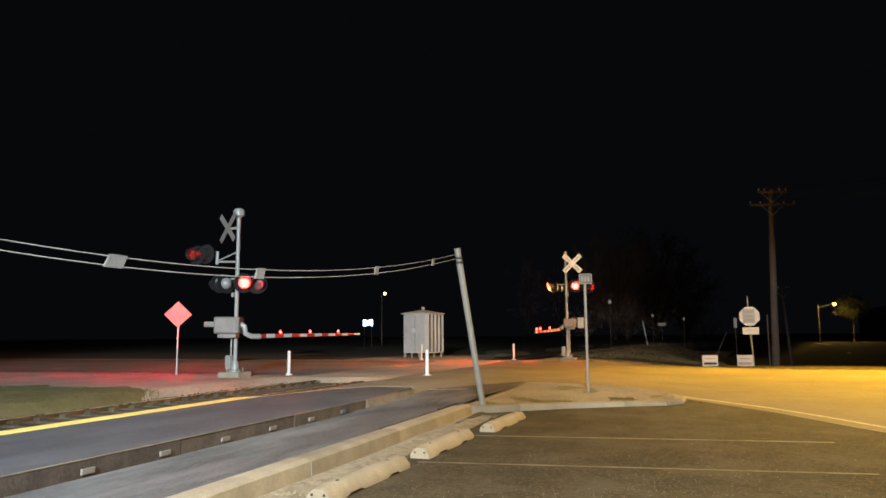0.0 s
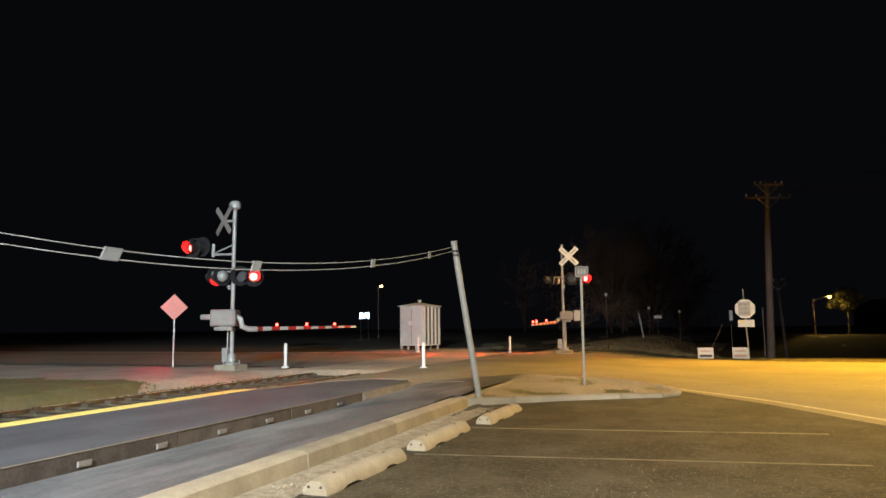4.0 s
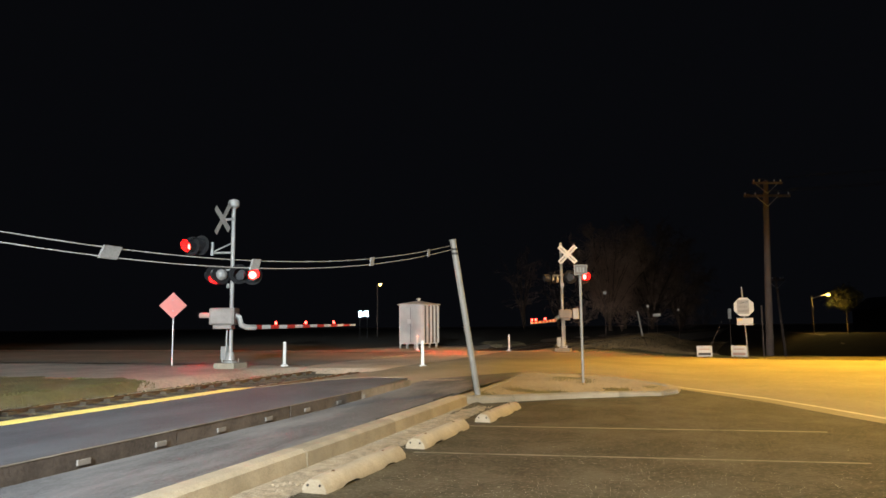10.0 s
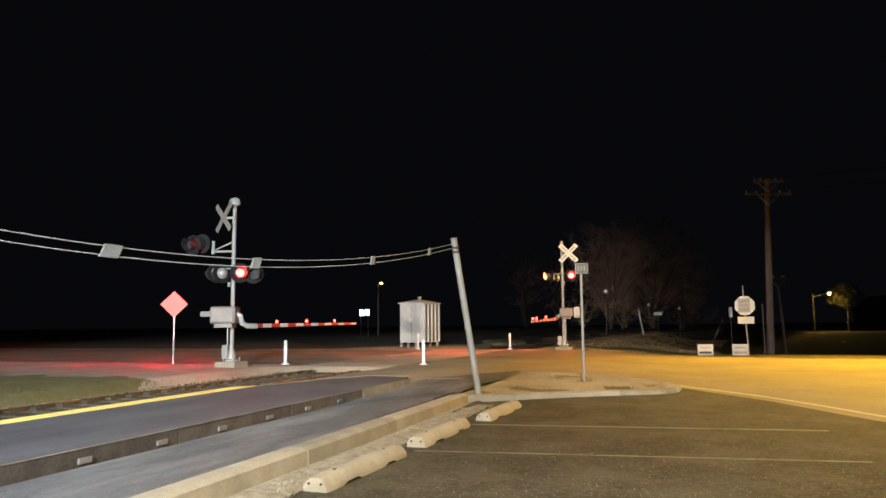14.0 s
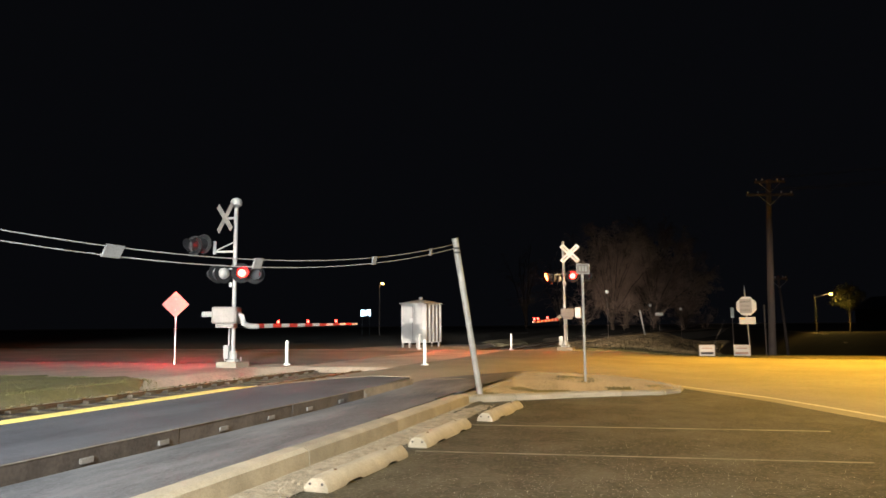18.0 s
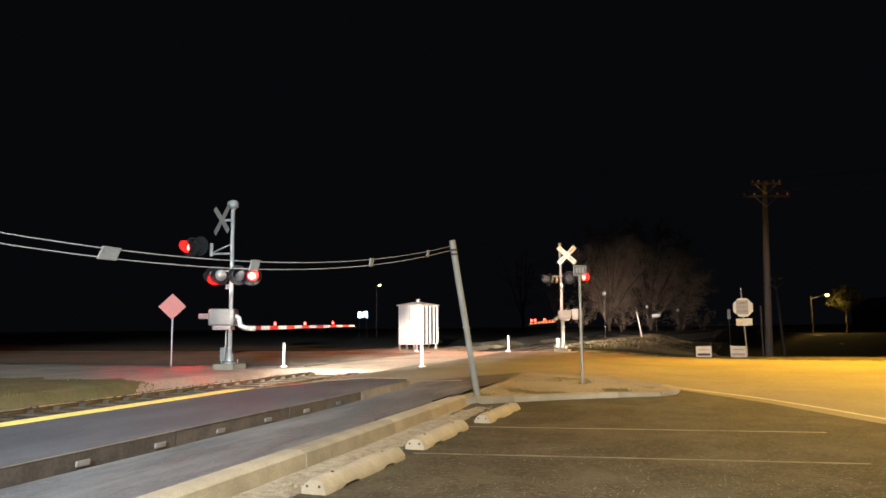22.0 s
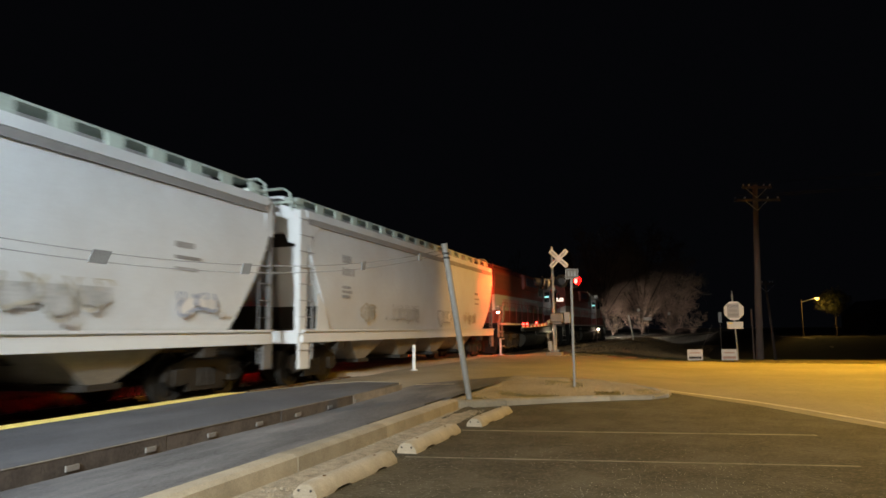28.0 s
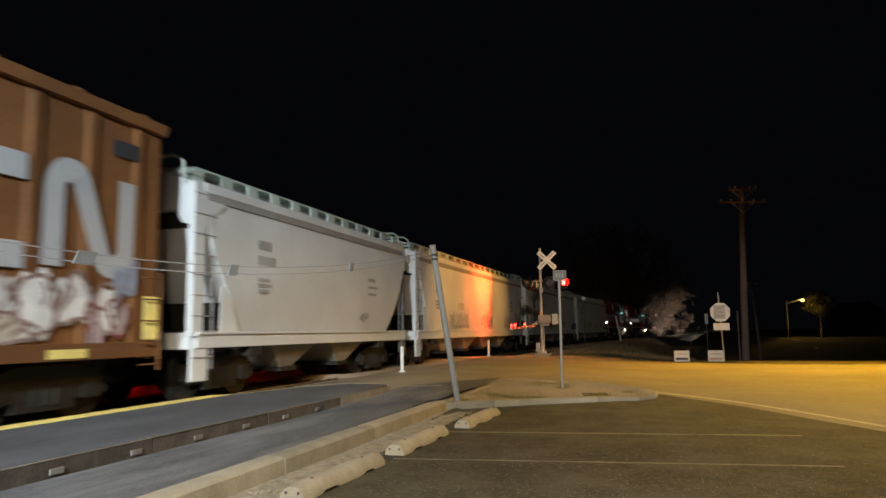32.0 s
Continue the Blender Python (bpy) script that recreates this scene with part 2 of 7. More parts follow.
def rod(a, b, r, r2=None, n=10, bm=None, caps=True):
    """A round bar from a to b, r thick at a and r2 at b."""
    a, b = Vector(a), Vector(b)
    bm = bm or bmesh.new()
    r2 = r if r2 is None else r2
    q = (b - a).to_track_quat("Z", "Y")
    rings = []
    for c, rr in ((a, r), (b, r2)):
        rings.append([bm.verts.new(c + q @ Vector((rr * math.cos(2 * math.pi * i / n), rr * math.sin(2 * math.pi * i / n), 0))) for i in range(n)])
    for i in range(n):
        j = (i + 1) % n
        bm.faces.new((rings[0][i], rings[0][j], rings[1][j], rings[1][i]))
    if caps:
        bm.faces.new(rings[0][::-1])
        bm.faces.new(rings[1])
    return bm


def pipe(points, r, n=8, bm=None):
    """A bent bar through the points."""
    bm = bm or bmesh.new()
    pts = [Vector(p) for p in points]
    rings = []
    for k, p in enumerate(pts):
        d = (pts[min(k + 1, len(pts) - 1)] - pts[max(k - 1, 0)]).normalized()
        q = d.to_track_quat("Z", "Y")
        rings.append([bm.verts.new(p + q @ Vector((r * math.cos(2 * math.pi * i / n), r * math.sin(2 * math.pi * i / n), 0))) for i in range(n)])
    for u, v in zip(rings, rings[1:]):
        off = min(range(n), key=lambda o: (u[0].co - v[o].co).length)
        for i in range(n):
            j = (i + 1) % n
            bm.faces.new((u[i], u[j], v[(j + off) % n], v[(i + off) % n]))
    bm.faces.new(rings[0][::-1])
    bm.faces.new(rings[-1])
    return bm


def turned(profile, n=20, bm=None, at=(0, 0, 0), m=None):
    """A body of revolution round z from (radius, z) pairs."""
    bm2 = bmesh.new()
    rings = []
    for r, z in profile:
        rings.append([bm2.verts.new((max(r, 1e-4) * math.cos(2 * math.pi * i / n), max(r, 1e-4) * math.sin(2 * math.pi * i / n), z)) for i in range(n)])
    for u, v in zip(rings, rings[1:]):
        for i in range(n):
            j = (i + 1) % n
            bm2.faces.new((u[i], u[j], v[j], v[i]))
    bm2.faces.new(rings[0][::-1])
    bm2.faces.new(rings[-1])
    bmesh.ops.transform(bm2, matrix=(m or Matrix()) , verts=bm2.verts)
    bmesh.ops.translate(bm2, vec=at, verts=bm2.verts)
    return merge(bm, bm2)


def prism(outline, y0, y1, bm=None, axis="y"):
    """An outline of (a, b) pairs drawn out along an axis: (x, z) along y, (y, z) along x, (x, y) along z."""
    bm2 = bmesh.new()
    put = {"y": lambda a, b, c: (a, c, b), "x": lambda a, b, c: (c, a, b), "z": lambda a, b, c: (a, b, c)}[axis]
    f = [bm2.verts.new(put(a, b, y0)) for a, b in outline]
    g = [bm2.verts.new(put(a, b, y1)) for a, b in outline]
    n = len(outline)
    for i in range(n):
        j = (i + 1) % n
        bm2.faces.new((f[i], f[j], g[j], g[i]))
    bm2.faces.new(f[::-1])
    bm2.faces.new(g)
    bmesh.ops.recalc_face_normals(bm2, faces=bm2.faces)
    return merge(bm, bm2)


def smooth01(v):
    v = min(1.0, max(0.0, v))
    return v * v * (3 - 2 * v)

# ---- the plan: y along the straight track, x across it; the eye stands at the origin ----
RAIL_Z, TRACK_X, LOT_Z, PLAT_Z, WALK_Z = 0.33, -9.52, 0.16, 0.5, 0.34


def track_x(y):
    # last term: made-up bend out of view that steers the headlight beam
    return TRACK_X + max(0.0, y - 12) ** 2 / 1600 + max(0.0, -y - 28) ** 2 / 3000


def ground_z(x, y):
    k = smooth01((x + 3) / 4)
    left = 0.16 + 0.26 * smooth01((y - 11) / 7)
    left += (0.16 + 0.26 * smooth01((y - 9) / 4) - left) * smooth01((-x - 4.5) / 1.0)
    if x < -11.0:
        left = 0.4
    right = 0.16 + 0.1 * smooth01((y - 11) / 5)
    z = left * (1 - k) + right * k
    z -= 0.05 * smooth01((x + 3) / 6) * max(0.0, min(y - 32, 25))
    z += 1.7 * smooth01((x - 7) / 5) * smooth01((y - 46) / 20)
    off = abs(x - track_x(y))
    if off < 2.6 and (y < 19 or y > 34):
        if x > track_x(y) and 11 < y < 30:
            z = min(z, 0.08 + 0.32 * smooth01((off - 1.15) / 0.25))
        else:
            z = min(z, 0.08 + 0.32 * smooth01((off - 1.9) / 0.7))
    return z


def steps(a, b, n):
    return [a + (b - a) * i / n for i in range(n + 1)]


def sheet(xs, ys, height, bm=None):
    bm = bm or bmesh.new()
    rows = [[bm.verts.new((x, y, height(x, y))) for x in xs] for y in ys]
    for a, b in zip(rows, rows[1:]):
        for i in range(len(xs) - 1):
            bm.faces.new((a[i], a[i + 1], b[i + 1], b[i]))
    return bm


def strip(us, lo, hi, n, height, along="x"):
    """A paved sheet between the edges lo(u) and hi(u)."""
    bm = bmesh.new()
    rows = []
    for u in us:
        row = []
        for i in range(n + 1):
            v = lo(u) + (hi(u) - lo(u)) * i / n
            x, y = (u, v) if along == "x" else (v, u)
            row.append(bm.verts.new((x, y, height(x, y))))
        rows.append(row)
    for a, b in zip(rows, rows[1:]):
        for i in range(n):
            bm.faces.new((a[i], a[i + 1], b[i + 1], b[i]))
    bmesh.ops.recalc_face_normals(bm, faces=bm.faces)
    for f in bm.faces:
        if f.normal.z < 0:
            f.normal_flip()
    return bm


def bent(u, knots):
    """Straight lines between (u, v) knots."""
    if u <= knots[0][0]:
        return knots[0][1]
    for (a, p), (b, q) in zip(knots, knots[1:]):
        if u <= b:
            return p + (q - p) * (u - a) / (b - a)
    return knots[-1][1]


gx = [-900, -400, -200, -120, -80, -60] + steps(-45, 25, 140) + [30, 40, 60, 90, 140, 250, 500, 900]
gy = [-500, -200, -100, -60, -40] + steps(-30, 60, 180) + [65, 70, 80, 90, 105, 120, 150, 200, 300, 500, 900]
tagged(link("ground", sheet(gx, gy, lambda x, y: ground_z(x, y) - 0.03 + 0.025 * noise.noise((x * 0.9, y * 0.9, 0))), SOIL, smooth=True),
       "dry bare ground and gravel beside the railway line", "ground", kind="structure")

NEAR = [(-60, 20.5), (-12, 20.3), (-8.5, 19.9), (-8.2, 11.7), (-3.6, 12.6), (-3.45, 17.6), (-1, 16.4), (0.05, 15.45), (1.48, 13.75), (2.9, 11.45), (5, 6.8), (7.5, -2.8), (9, -14), (10, -30), (60, -30)]
FAR = [(-60, 31.5), (-12, 31.8), (-5, 31.8), (-2, 31.0), (1, 30.4), (2.5, 29.2), (4, 28.6), (6.5, 28.4), (12, 28.2), (60, 27)]
road_us = steps(-60, -12, 24) + steps(-11.5, 12, 94) + steps(13, 60, 24)
tagged(link("road", strip(road_us, lambda u: bent(u, NEAR), lambda u: bent(u, FAR), 24, lambda x, y: ground_z(x, y) + 0.008 if abs(x - track_x(y)) > 1.7 else 0.325), ROAD, smooth=True),
       "worn pale asphalt road that crosses the railway and curves away", "road", kind="structure")
LOT_FAR = [(-3.6, 14.0), (-3.4, 17.8), (-1, 16.8), (0.05, 16.2), (1.48, 14.7), (2.9, 12.6), (5, 8.2), (7.5, -1.2), (9, -13), (10, -28)]
tagged(link("parking_lot", strip(steps(-3.59, 10, 68), lambda u: -30, lambda u: bent(u, LOT_FAR), 90, lambda x, y: ground_z(x, y) + 0.003), ASPHALT, smooth=True),
       "old dark asphalt parking lot speckled with grit", "parking lot", kind="structure")


def painted(name, a, b, w, label):
    """A painted line on the paving from a to b."""
    a, b = Vector(a), Vector(b)
    side = Vector((-(b - a).y, (b - a).x)).normalized() * w / 2
    n = max(2, int((b - a).length / 0.4))
    bm = bmesh.new()
    prev = None
    for i in range(n + 1):
        c = a + (b - a) * i / n
        wob = 0.008 * noise.noise((c.x * 3, c.y * 3, 7))
        pair = [bm.verts.new((c.x + s * side.x * (1 + 8 * wob), c.y + s * side.y * (1 + 8 * wob), ground_z(c.x, c.y) + 0.005)) for s in (1, -1)]
        if prev:
            bm.faces.new((prev[0], prev[1], pair[1], pair[0]))
        prev = pair
    bmesh.ops.recalc_face_normals(bm, faces=bm.faces)
    for f in bm.faces:
        if f.normal.z < 0:
            f.normal_flip()
    return tagged(link(name, bm, WHITE_LINE), label, "road marking", "parking lines", "structure")


for k, y in enumerate((3.13, 5.48, 7.83, 10.06)):
    painted("parking_line", (-2.92, y), (1.85, y + 0.6), 0.07, "thin worn white parking stall line on the asphalt")


def edge_line():
    pts = [(-0.2, 16.15), (0.1, 15.75), (0.8, 15.05), (1.48, 14.3), (2.2, 13.3), (2.95, 12.1), (4.2, 9.4), (5.6, 5.8), (7.2, 0.0)]
    bm = bmesh.new()
    prev = None
    for k in range(len(pts)):
        p = Vector(pts[k])
        d = (Vector(pts[min(k + 1, len(pts) - 1)]) - Vector(pts[max(k - 1, 0)])).normalized()
        s = Vector((-d.y, d.x)) * 0.06
        pair = [bm.verts.new((p.x + q * s.x, p.y + q * s.y, ground_z(p.x, p.y) + 0.0125)) for q in (1, -1)]
        if prev:
            bm.faces.new((prev[0], prev[1], pair[1], pair[0]))
        prev = pair
    for f in bm.faces:
        f.normal_update()
        if f.normal.z < 0:
            f.normal_flip()
    tagged(link("edge_line", bm, EDGE_PAINT), "curved white edge line between road and parking lot", "road marking", kind="structure")


edge_line()

# ---- platform with its yellow edge, step and lower walkway ----
outline = [(-7.76, -30), (-5.28, -30), (-5.28, 12.0), (-5.5, 14.4), (-6.5, 14.6), (-7.0, 13.6), (-7.42, 11.9), (-7.76, 11.4)]
plat = tagged(link("platform", prism(outline, 0.05, PLAT_Z, axis="z"), PLATFORM), "low dark asphalt station platform with a yellow edge", "platform", kind="structure")
part("yellow_edge", prism([(-7.77, -30), (-7.46, -30), (-7.46, 11.6), (-7.77, 11.35)], PLAT_Z - 0.05, PLAT_Z + 0.006, axis="z"), YELLOW, plat, "bright yellow warning strip along the edge")
part("end_border", prism([(-7.46, 11.6), (-7.38, 11.6), (-6.93, 13.6), (-6.42, 14.52), (-5.5, 14.4), (-5.5, 14.47), (-6.46, 14.6), (-7.04, 13.65)], PLAT_Z - 0.06, PLAT_Z + 0.006, axis="z"), CONCRETE, plat, "pale concrete border at the platform's end")


def walk_z(y):
    return WALK_Z + 0.1 * smooth01((y - 9) / 8)


def walk_top(x, y):
    return walk_z(y) + 0.006 * noise.noise((x * 1.5, y * 0.6, 9))


WALK_LINE = [(-5.25, 14.74), (-4.45, 14.98), (-4.45, 15.05), (-5.25, 14.81)]
walkway = tagged(link("walkway", strip(steps(-30, 17.6, 120), lambda u: -5.3 + 1.5 * max(0.0, (u - 15.05) / 2.55), lambda u: -3.78 + 0.3 * smooth01((u - 13) / 4), 8, walk_top, along="y"), WALKWAY, smooth=True),
                 "worn grey asphalt walkway below the platform step", "walkway", kind="structure")
line = bmesh.new()
line.faces.new([line.verts.new((x, y, walk_z(y) + 0.012)) for x, y in WALK_LINE])
tagged(link("walkway_line", line, EDGE_PAINT), "pale painted line across the walkway's end", "road marking", kind="structure")
for k in range(17):
    y0 = -27.0 + 2.4 * k
    y1 = min(y0 + 2.392, 14.3)
    if y1 <= y0:
        break
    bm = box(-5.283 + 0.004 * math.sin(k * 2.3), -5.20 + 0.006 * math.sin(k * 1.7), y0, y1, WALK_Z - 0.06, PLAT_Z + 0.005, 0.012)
    part("riser_board", bm, STEPWOOD if y1 < 11.5 else DULL_CONCRETE, plat, "dark mottled step riser" if y1 < 11.5 else "stained concrete step riser")
    part("step_edge", box(-5.222, -5.193, y0 + 0.004, y1 - 0.004, PLAT_Z + 0.002, PLAT_Z + 0.012, 0.004), DULL_CONCRETE, plat, "worn paler edge of the step")
for k, y in enumerate((2.2, 3.22, 4.26, 5.3, 6.33, 7.38, 8.42, 9.46, 10.5, 11.54)):
    part("riser_bracket", box(-5.2, -5.178, y - 0.08, y + 0.08, WALK_Z + 0.03, WALK_Z + 0.085, 0.008), BRACKET, plat, "small pale bracket on the step riser")

# ---- concrete kerbs ----
kerb = tagged(new("kerb"), "weathered concrete kerb along the walkway", "kerb", kind="structure")
for k in range(17):
    y0 = -27 + 2.4 * k
    y1 = min(y0 + 2.396, 12.45)
    if y1 <= y0:
        break
    w = 0.006 * math.sin(k * 1.9)
    prof = [(-3.86 + w, 0.0), (-3.86 + w, WALK_Z + 0.015), (-3.84 + w, WALK_Z + 0.03), (-3.68 + w, WALK_Z + 0.03), (-3.62 + w, WALK_Z + 0.0), (-3.6 + w, 0.0)]
    part("kerb_stone", prism(prof, y0, y1), CONCRETE, kerb)
    # black strip paints the shade of the gap between walkway and kerb
    part("joint_filler", box(-3.895 + w, -3.862 + w, y0, y1, WALK_Z - 0.02, walk_z(y1) + 0.005), BLACK, kerb, "dark strip for the shade in the kerb joint")


def kerb_run(name, pts, w, h, label):
    run = tagged(new(name), label, "kerb", kind="structure")
    for k in range(len(pts) - 1):
        a, b = Vector(pts[k]), Vector(pts[k + 1])
        d = (b - a).normalized()
        s = Vector((-d.y, d.x))
        bm = bmesh.new()
        rings = []
        for p, off in ((a + d * 0.004, 0), (b - d * 0.004, 1)):
            z = h(p.x, p.y)
            rings.append([bm.verts.new((p.x + s.x * u, p.y + s.y * u, v)) for u, v in
                          ((-w / 2, 0.0), (-w / 2, z - 0.03), (-w / 2 + 0.04, z), (w / 2 - 0.02, z), (w / 2, z - 0.02), (w / 2, 0.0))])
        for i in range(6):
            bm.faces.new((rings[0][i], rings[0][(i + 1) % 6], rings[1][(i + 1) % 6], rings[1][i]))
        bm.faces.new(rings[0][::-1])
        bm.faces.new(rings[1])
        bmesh.ops.recalc_face_normals(bm, faces=bm.faces)
        part("kerb_stone", bm, CONCRETE, run)
    return run


def isle_z(x, y):
    return 0.33 + 0.12 * smooth01((y - 13) / 4) - 0.05 * smooth01((x + 1.5) / 1.5)


ISLE = [(-3.78, 12.55), (-2.9, 13.05), (-2.03, 13.55), (-1.1, 14.02), (-0.35, 14.4), (-0.1, 14.75), (-0.05, 15.2), (-0.25, 15.6), (-0.75, 16.0), (-1.6, 16.4), (-2.5, 16.9), (-3.4, 17.5)]
kerb_run("island_kerb", ISLE, 0.2, isle_z, "weathered concrete kerb round the planted island")
kerb_run("island_kerb", [(-3.78, 12.62), (-3.72, 14.2), (-3.58, 15.9), (-3.45, 17.4)], 0.17, isle_z, "low concrete kerb between island and walkway")


def isle_ground():
    bm = bmesh.new()
    pts = ISLE
    cx, cy = -2.1, 15.2
    rings = []
    for f in (1.0, 0.8, 0.6, 0.4, 0.2):
        rings.append([bm.verts.new((cx + (x - cx) * f, cy + (y - cy) * f, isle_z(x, y) - 0.03 + 0.07 * (1 - f) + 0.02 * noise.noise((x * f * 3, y * f * 3, 1)))) for x, y in pts])
    n = len(pts)
    for a, b in zip(rings, rings[1:]):
        for i in range(n):
            bm.faces.new((a[i], a[(i + 1) % n], b[(i + 1) % n], b[i]))
    bm.faces.new(rings[-1])
    bmesh.ops.recalc_face_normals(bm, faces=bm.faces)
    tagged(link("island_ground", bm, TURF, smooth=True), "raised island of soil and dry grass", "ground", kind="structure")


isle_ground()
tagged(link("gravel_strip", strip(steps(-25, 12.5, 90), lambda u: -3.6, lambda u: -3.12 + 0.04 * math.sin(u * 2.1) + 0.03 * math.sin(u * 5.3), 6, lambda x, y: LOT_Z + 0.006 + 0.03 * max(0.0, min(1.0, (-3.1 - x) / 0.2)) * (1 + noise.noise((x * 5, y * 5, 0))), along="y"), GRAVEL, smooth=True),
       "pale loose gravel between kerb and wheel stops", "gravel", kind="structure")

tagged(link("lawn", strip(steps(-24, -11.3, 40), lambda u: 3.5, lambda u: 14.1 - 0.22 * (u + 13) ** 2 * (1 if u > -13 else 0.02) + 0.35 * math.sin(u * 2.3) + 0.2 * math.sin(u * 5.1), 40, lambda x, y: ground_z(x, y) + 0.002), TURF, smooth=True),
       "patch of short olive turf beside the track", "lawn", kind="structure")


def field_edge(u):
    return bent(u, [(-400, 34), (-20, 33.5), (-17, 34), (-16.2, 42), (-11.5, 43), (-5, 37), (-3, 34.2), (1, 31.2), (2.5, 29.8), (4, 29.1), (6.5, 28.8), (12, 28.6), (60, 27.4)])


tagged(link("field", strip([-400, -200, -100, -60, -45] + steps(-40, 25, 65) + [30, 40, 60, 100, 200, 400], field_edge, lambda u: 420.0, 120, lambda x, y: ground_z(x, y) + 0.004), FIELD, smooth=True),
       "dark rough grass field beyond the road", "field", kind="structure")

tagged(link("embankment", strip(steps(34, 210, 110), lambda u: track_x(u) + 1.7, lambda u: track_x(u) + 4.6 + 0.4 * math.sin(u * 0.9), 6,
                                 lambda x, y: 0.16 + (ground_z(x, y) + 0.02 - 0.16) * smooth01((x - track_x(y) - 1.7) / 2.4) + 0.03 * noise.noise((x * 2, y * 2, 4)), along="y"), GRAVEL, smooth=True),
       "pale gravel shoulder beside the far track", "gravel", kind="structure")

# ---- railway track ----
BED = steps(-150, -30, 40)[:-1] + steps(-30, 110, 70) + steps(115, 330, 43)


def swept(profile, ys, shift=0.0):
    bm = bmesh.new()
    rings = [[bm.verts.new((track_x(y) + shift + a, y, b)) for a, b in profile] for y in ys]
    n = len(profile)
    for u, v in zip(rings, rings[1:]):
        for i in range(n):
            bm.faces.new((u[i], u[(i + 1) % n], v[(i + 1) % n], v[i]))
    bmesh.ops.recalc_face_normals(bm, faces=bm.faces)
    return bm


track = tagged(new("track"), "single railway track on dark ballast beside the platform", "railway track", kind="structure")
part("ballast", swept([(-2.5, 0.0), (-1.8, 0.2), (-1.5, 0.24), (1.5, 0.24), (1.8, 0.2), (2.5, 0.0)], BED), BALLAST, track, "dark brown crushed stone ballast")
RAIL = [(-0.07, 0.16), (-0.07, 0.175), (-0.012, 0.19), (-0.012, 0.285), (-0.036, 0.295), (-0.036, 0.326), (0.036, 0.326), (0.036, 0.295), (0.012, 0.285), (0.012, 0.19), (0.07, 0.175), (0.07, 0.16)]
for s in (-0.753, 0.753):
    rail = part("rail", swept(RAIL, BED, s), RAILSTEEL, track)
    part("rail_head", swept([(-0.03, 0.3255), (-0.028, RAIL_Z), (0.028, RAIL_Z), (0.03, 0.3255)], BED, s), RAILTOP, rail, "polished bright running surface")
first_tie = part("tie", box(-1.3, 1.3, -0.115, 0.115, 0.02, 0.17, 0.01), TIEWOOD, track)
first_tie.matrix_basis = pose(track_x(-14), -14, 0.085)
for k in range(1, 210):
    y = -14 + 0.53 * k
    if 19.5 < y < 33.2:
        continue
    share("tie", first_tie, track, pose(track_x(y) + 0.03 * math.sin(k * 7.1), y, 0.085, 0, 0, math.degrees(-math.atan(max(0, y - 12) / 800)) + 0.6 * math.sin(k * 3.3)))
spike = None
for k in range(0, 66):
    y = -14 + 0.53 * k
    if y > 19.5:
        break
    for s in (-0.87, -0.64, 0.64, 0.87):
        m = pose(track_x(y) + s, y + 0.03 * math.sin(k * 5 + s), 0.085)
        if spike is None:
            spike = part("rail_anchor", box(-0.07, 0.07, -0.085, 0.085, 0.165, 0.22, 0.015), TIEPLATE, track, "small worn steel rail fastening")
            spike.matrix_basis = m
        else:
            share("rail_anchor", spike, track, m)
# crossing panels between and beside the rails
deck = tagged(new("crossing_deck"), "dark rubber and timber level crossing deck between the rails", "level crossing", kind="structure")
for k in range(7):
    y0 = 19.9 + 1.9 * k
    for a, b in ((-0.66, 0.66), (0.83, 1.62), (-1.62, -0.83)):
        c = track_x(y0 + 0.95)
        part("deck_panel", box(c + a, c + b, y0 + 0.01, y0 + 1.88, 0.12, 0.335 + 0.003 * math.sin(k * 2 + a), 0.008), STEPWOOD, deck)

TRAIN, WHEELS, FLASHERS = [], [], []


def aimed(where, way):
    """A pose at where whose -y axis looks along way."""
    w = Vector(way).normalized()
    return Matrix.Translation(where) @ w.to_track_quat("-Y", "Z").to_matrix().to_4x4()


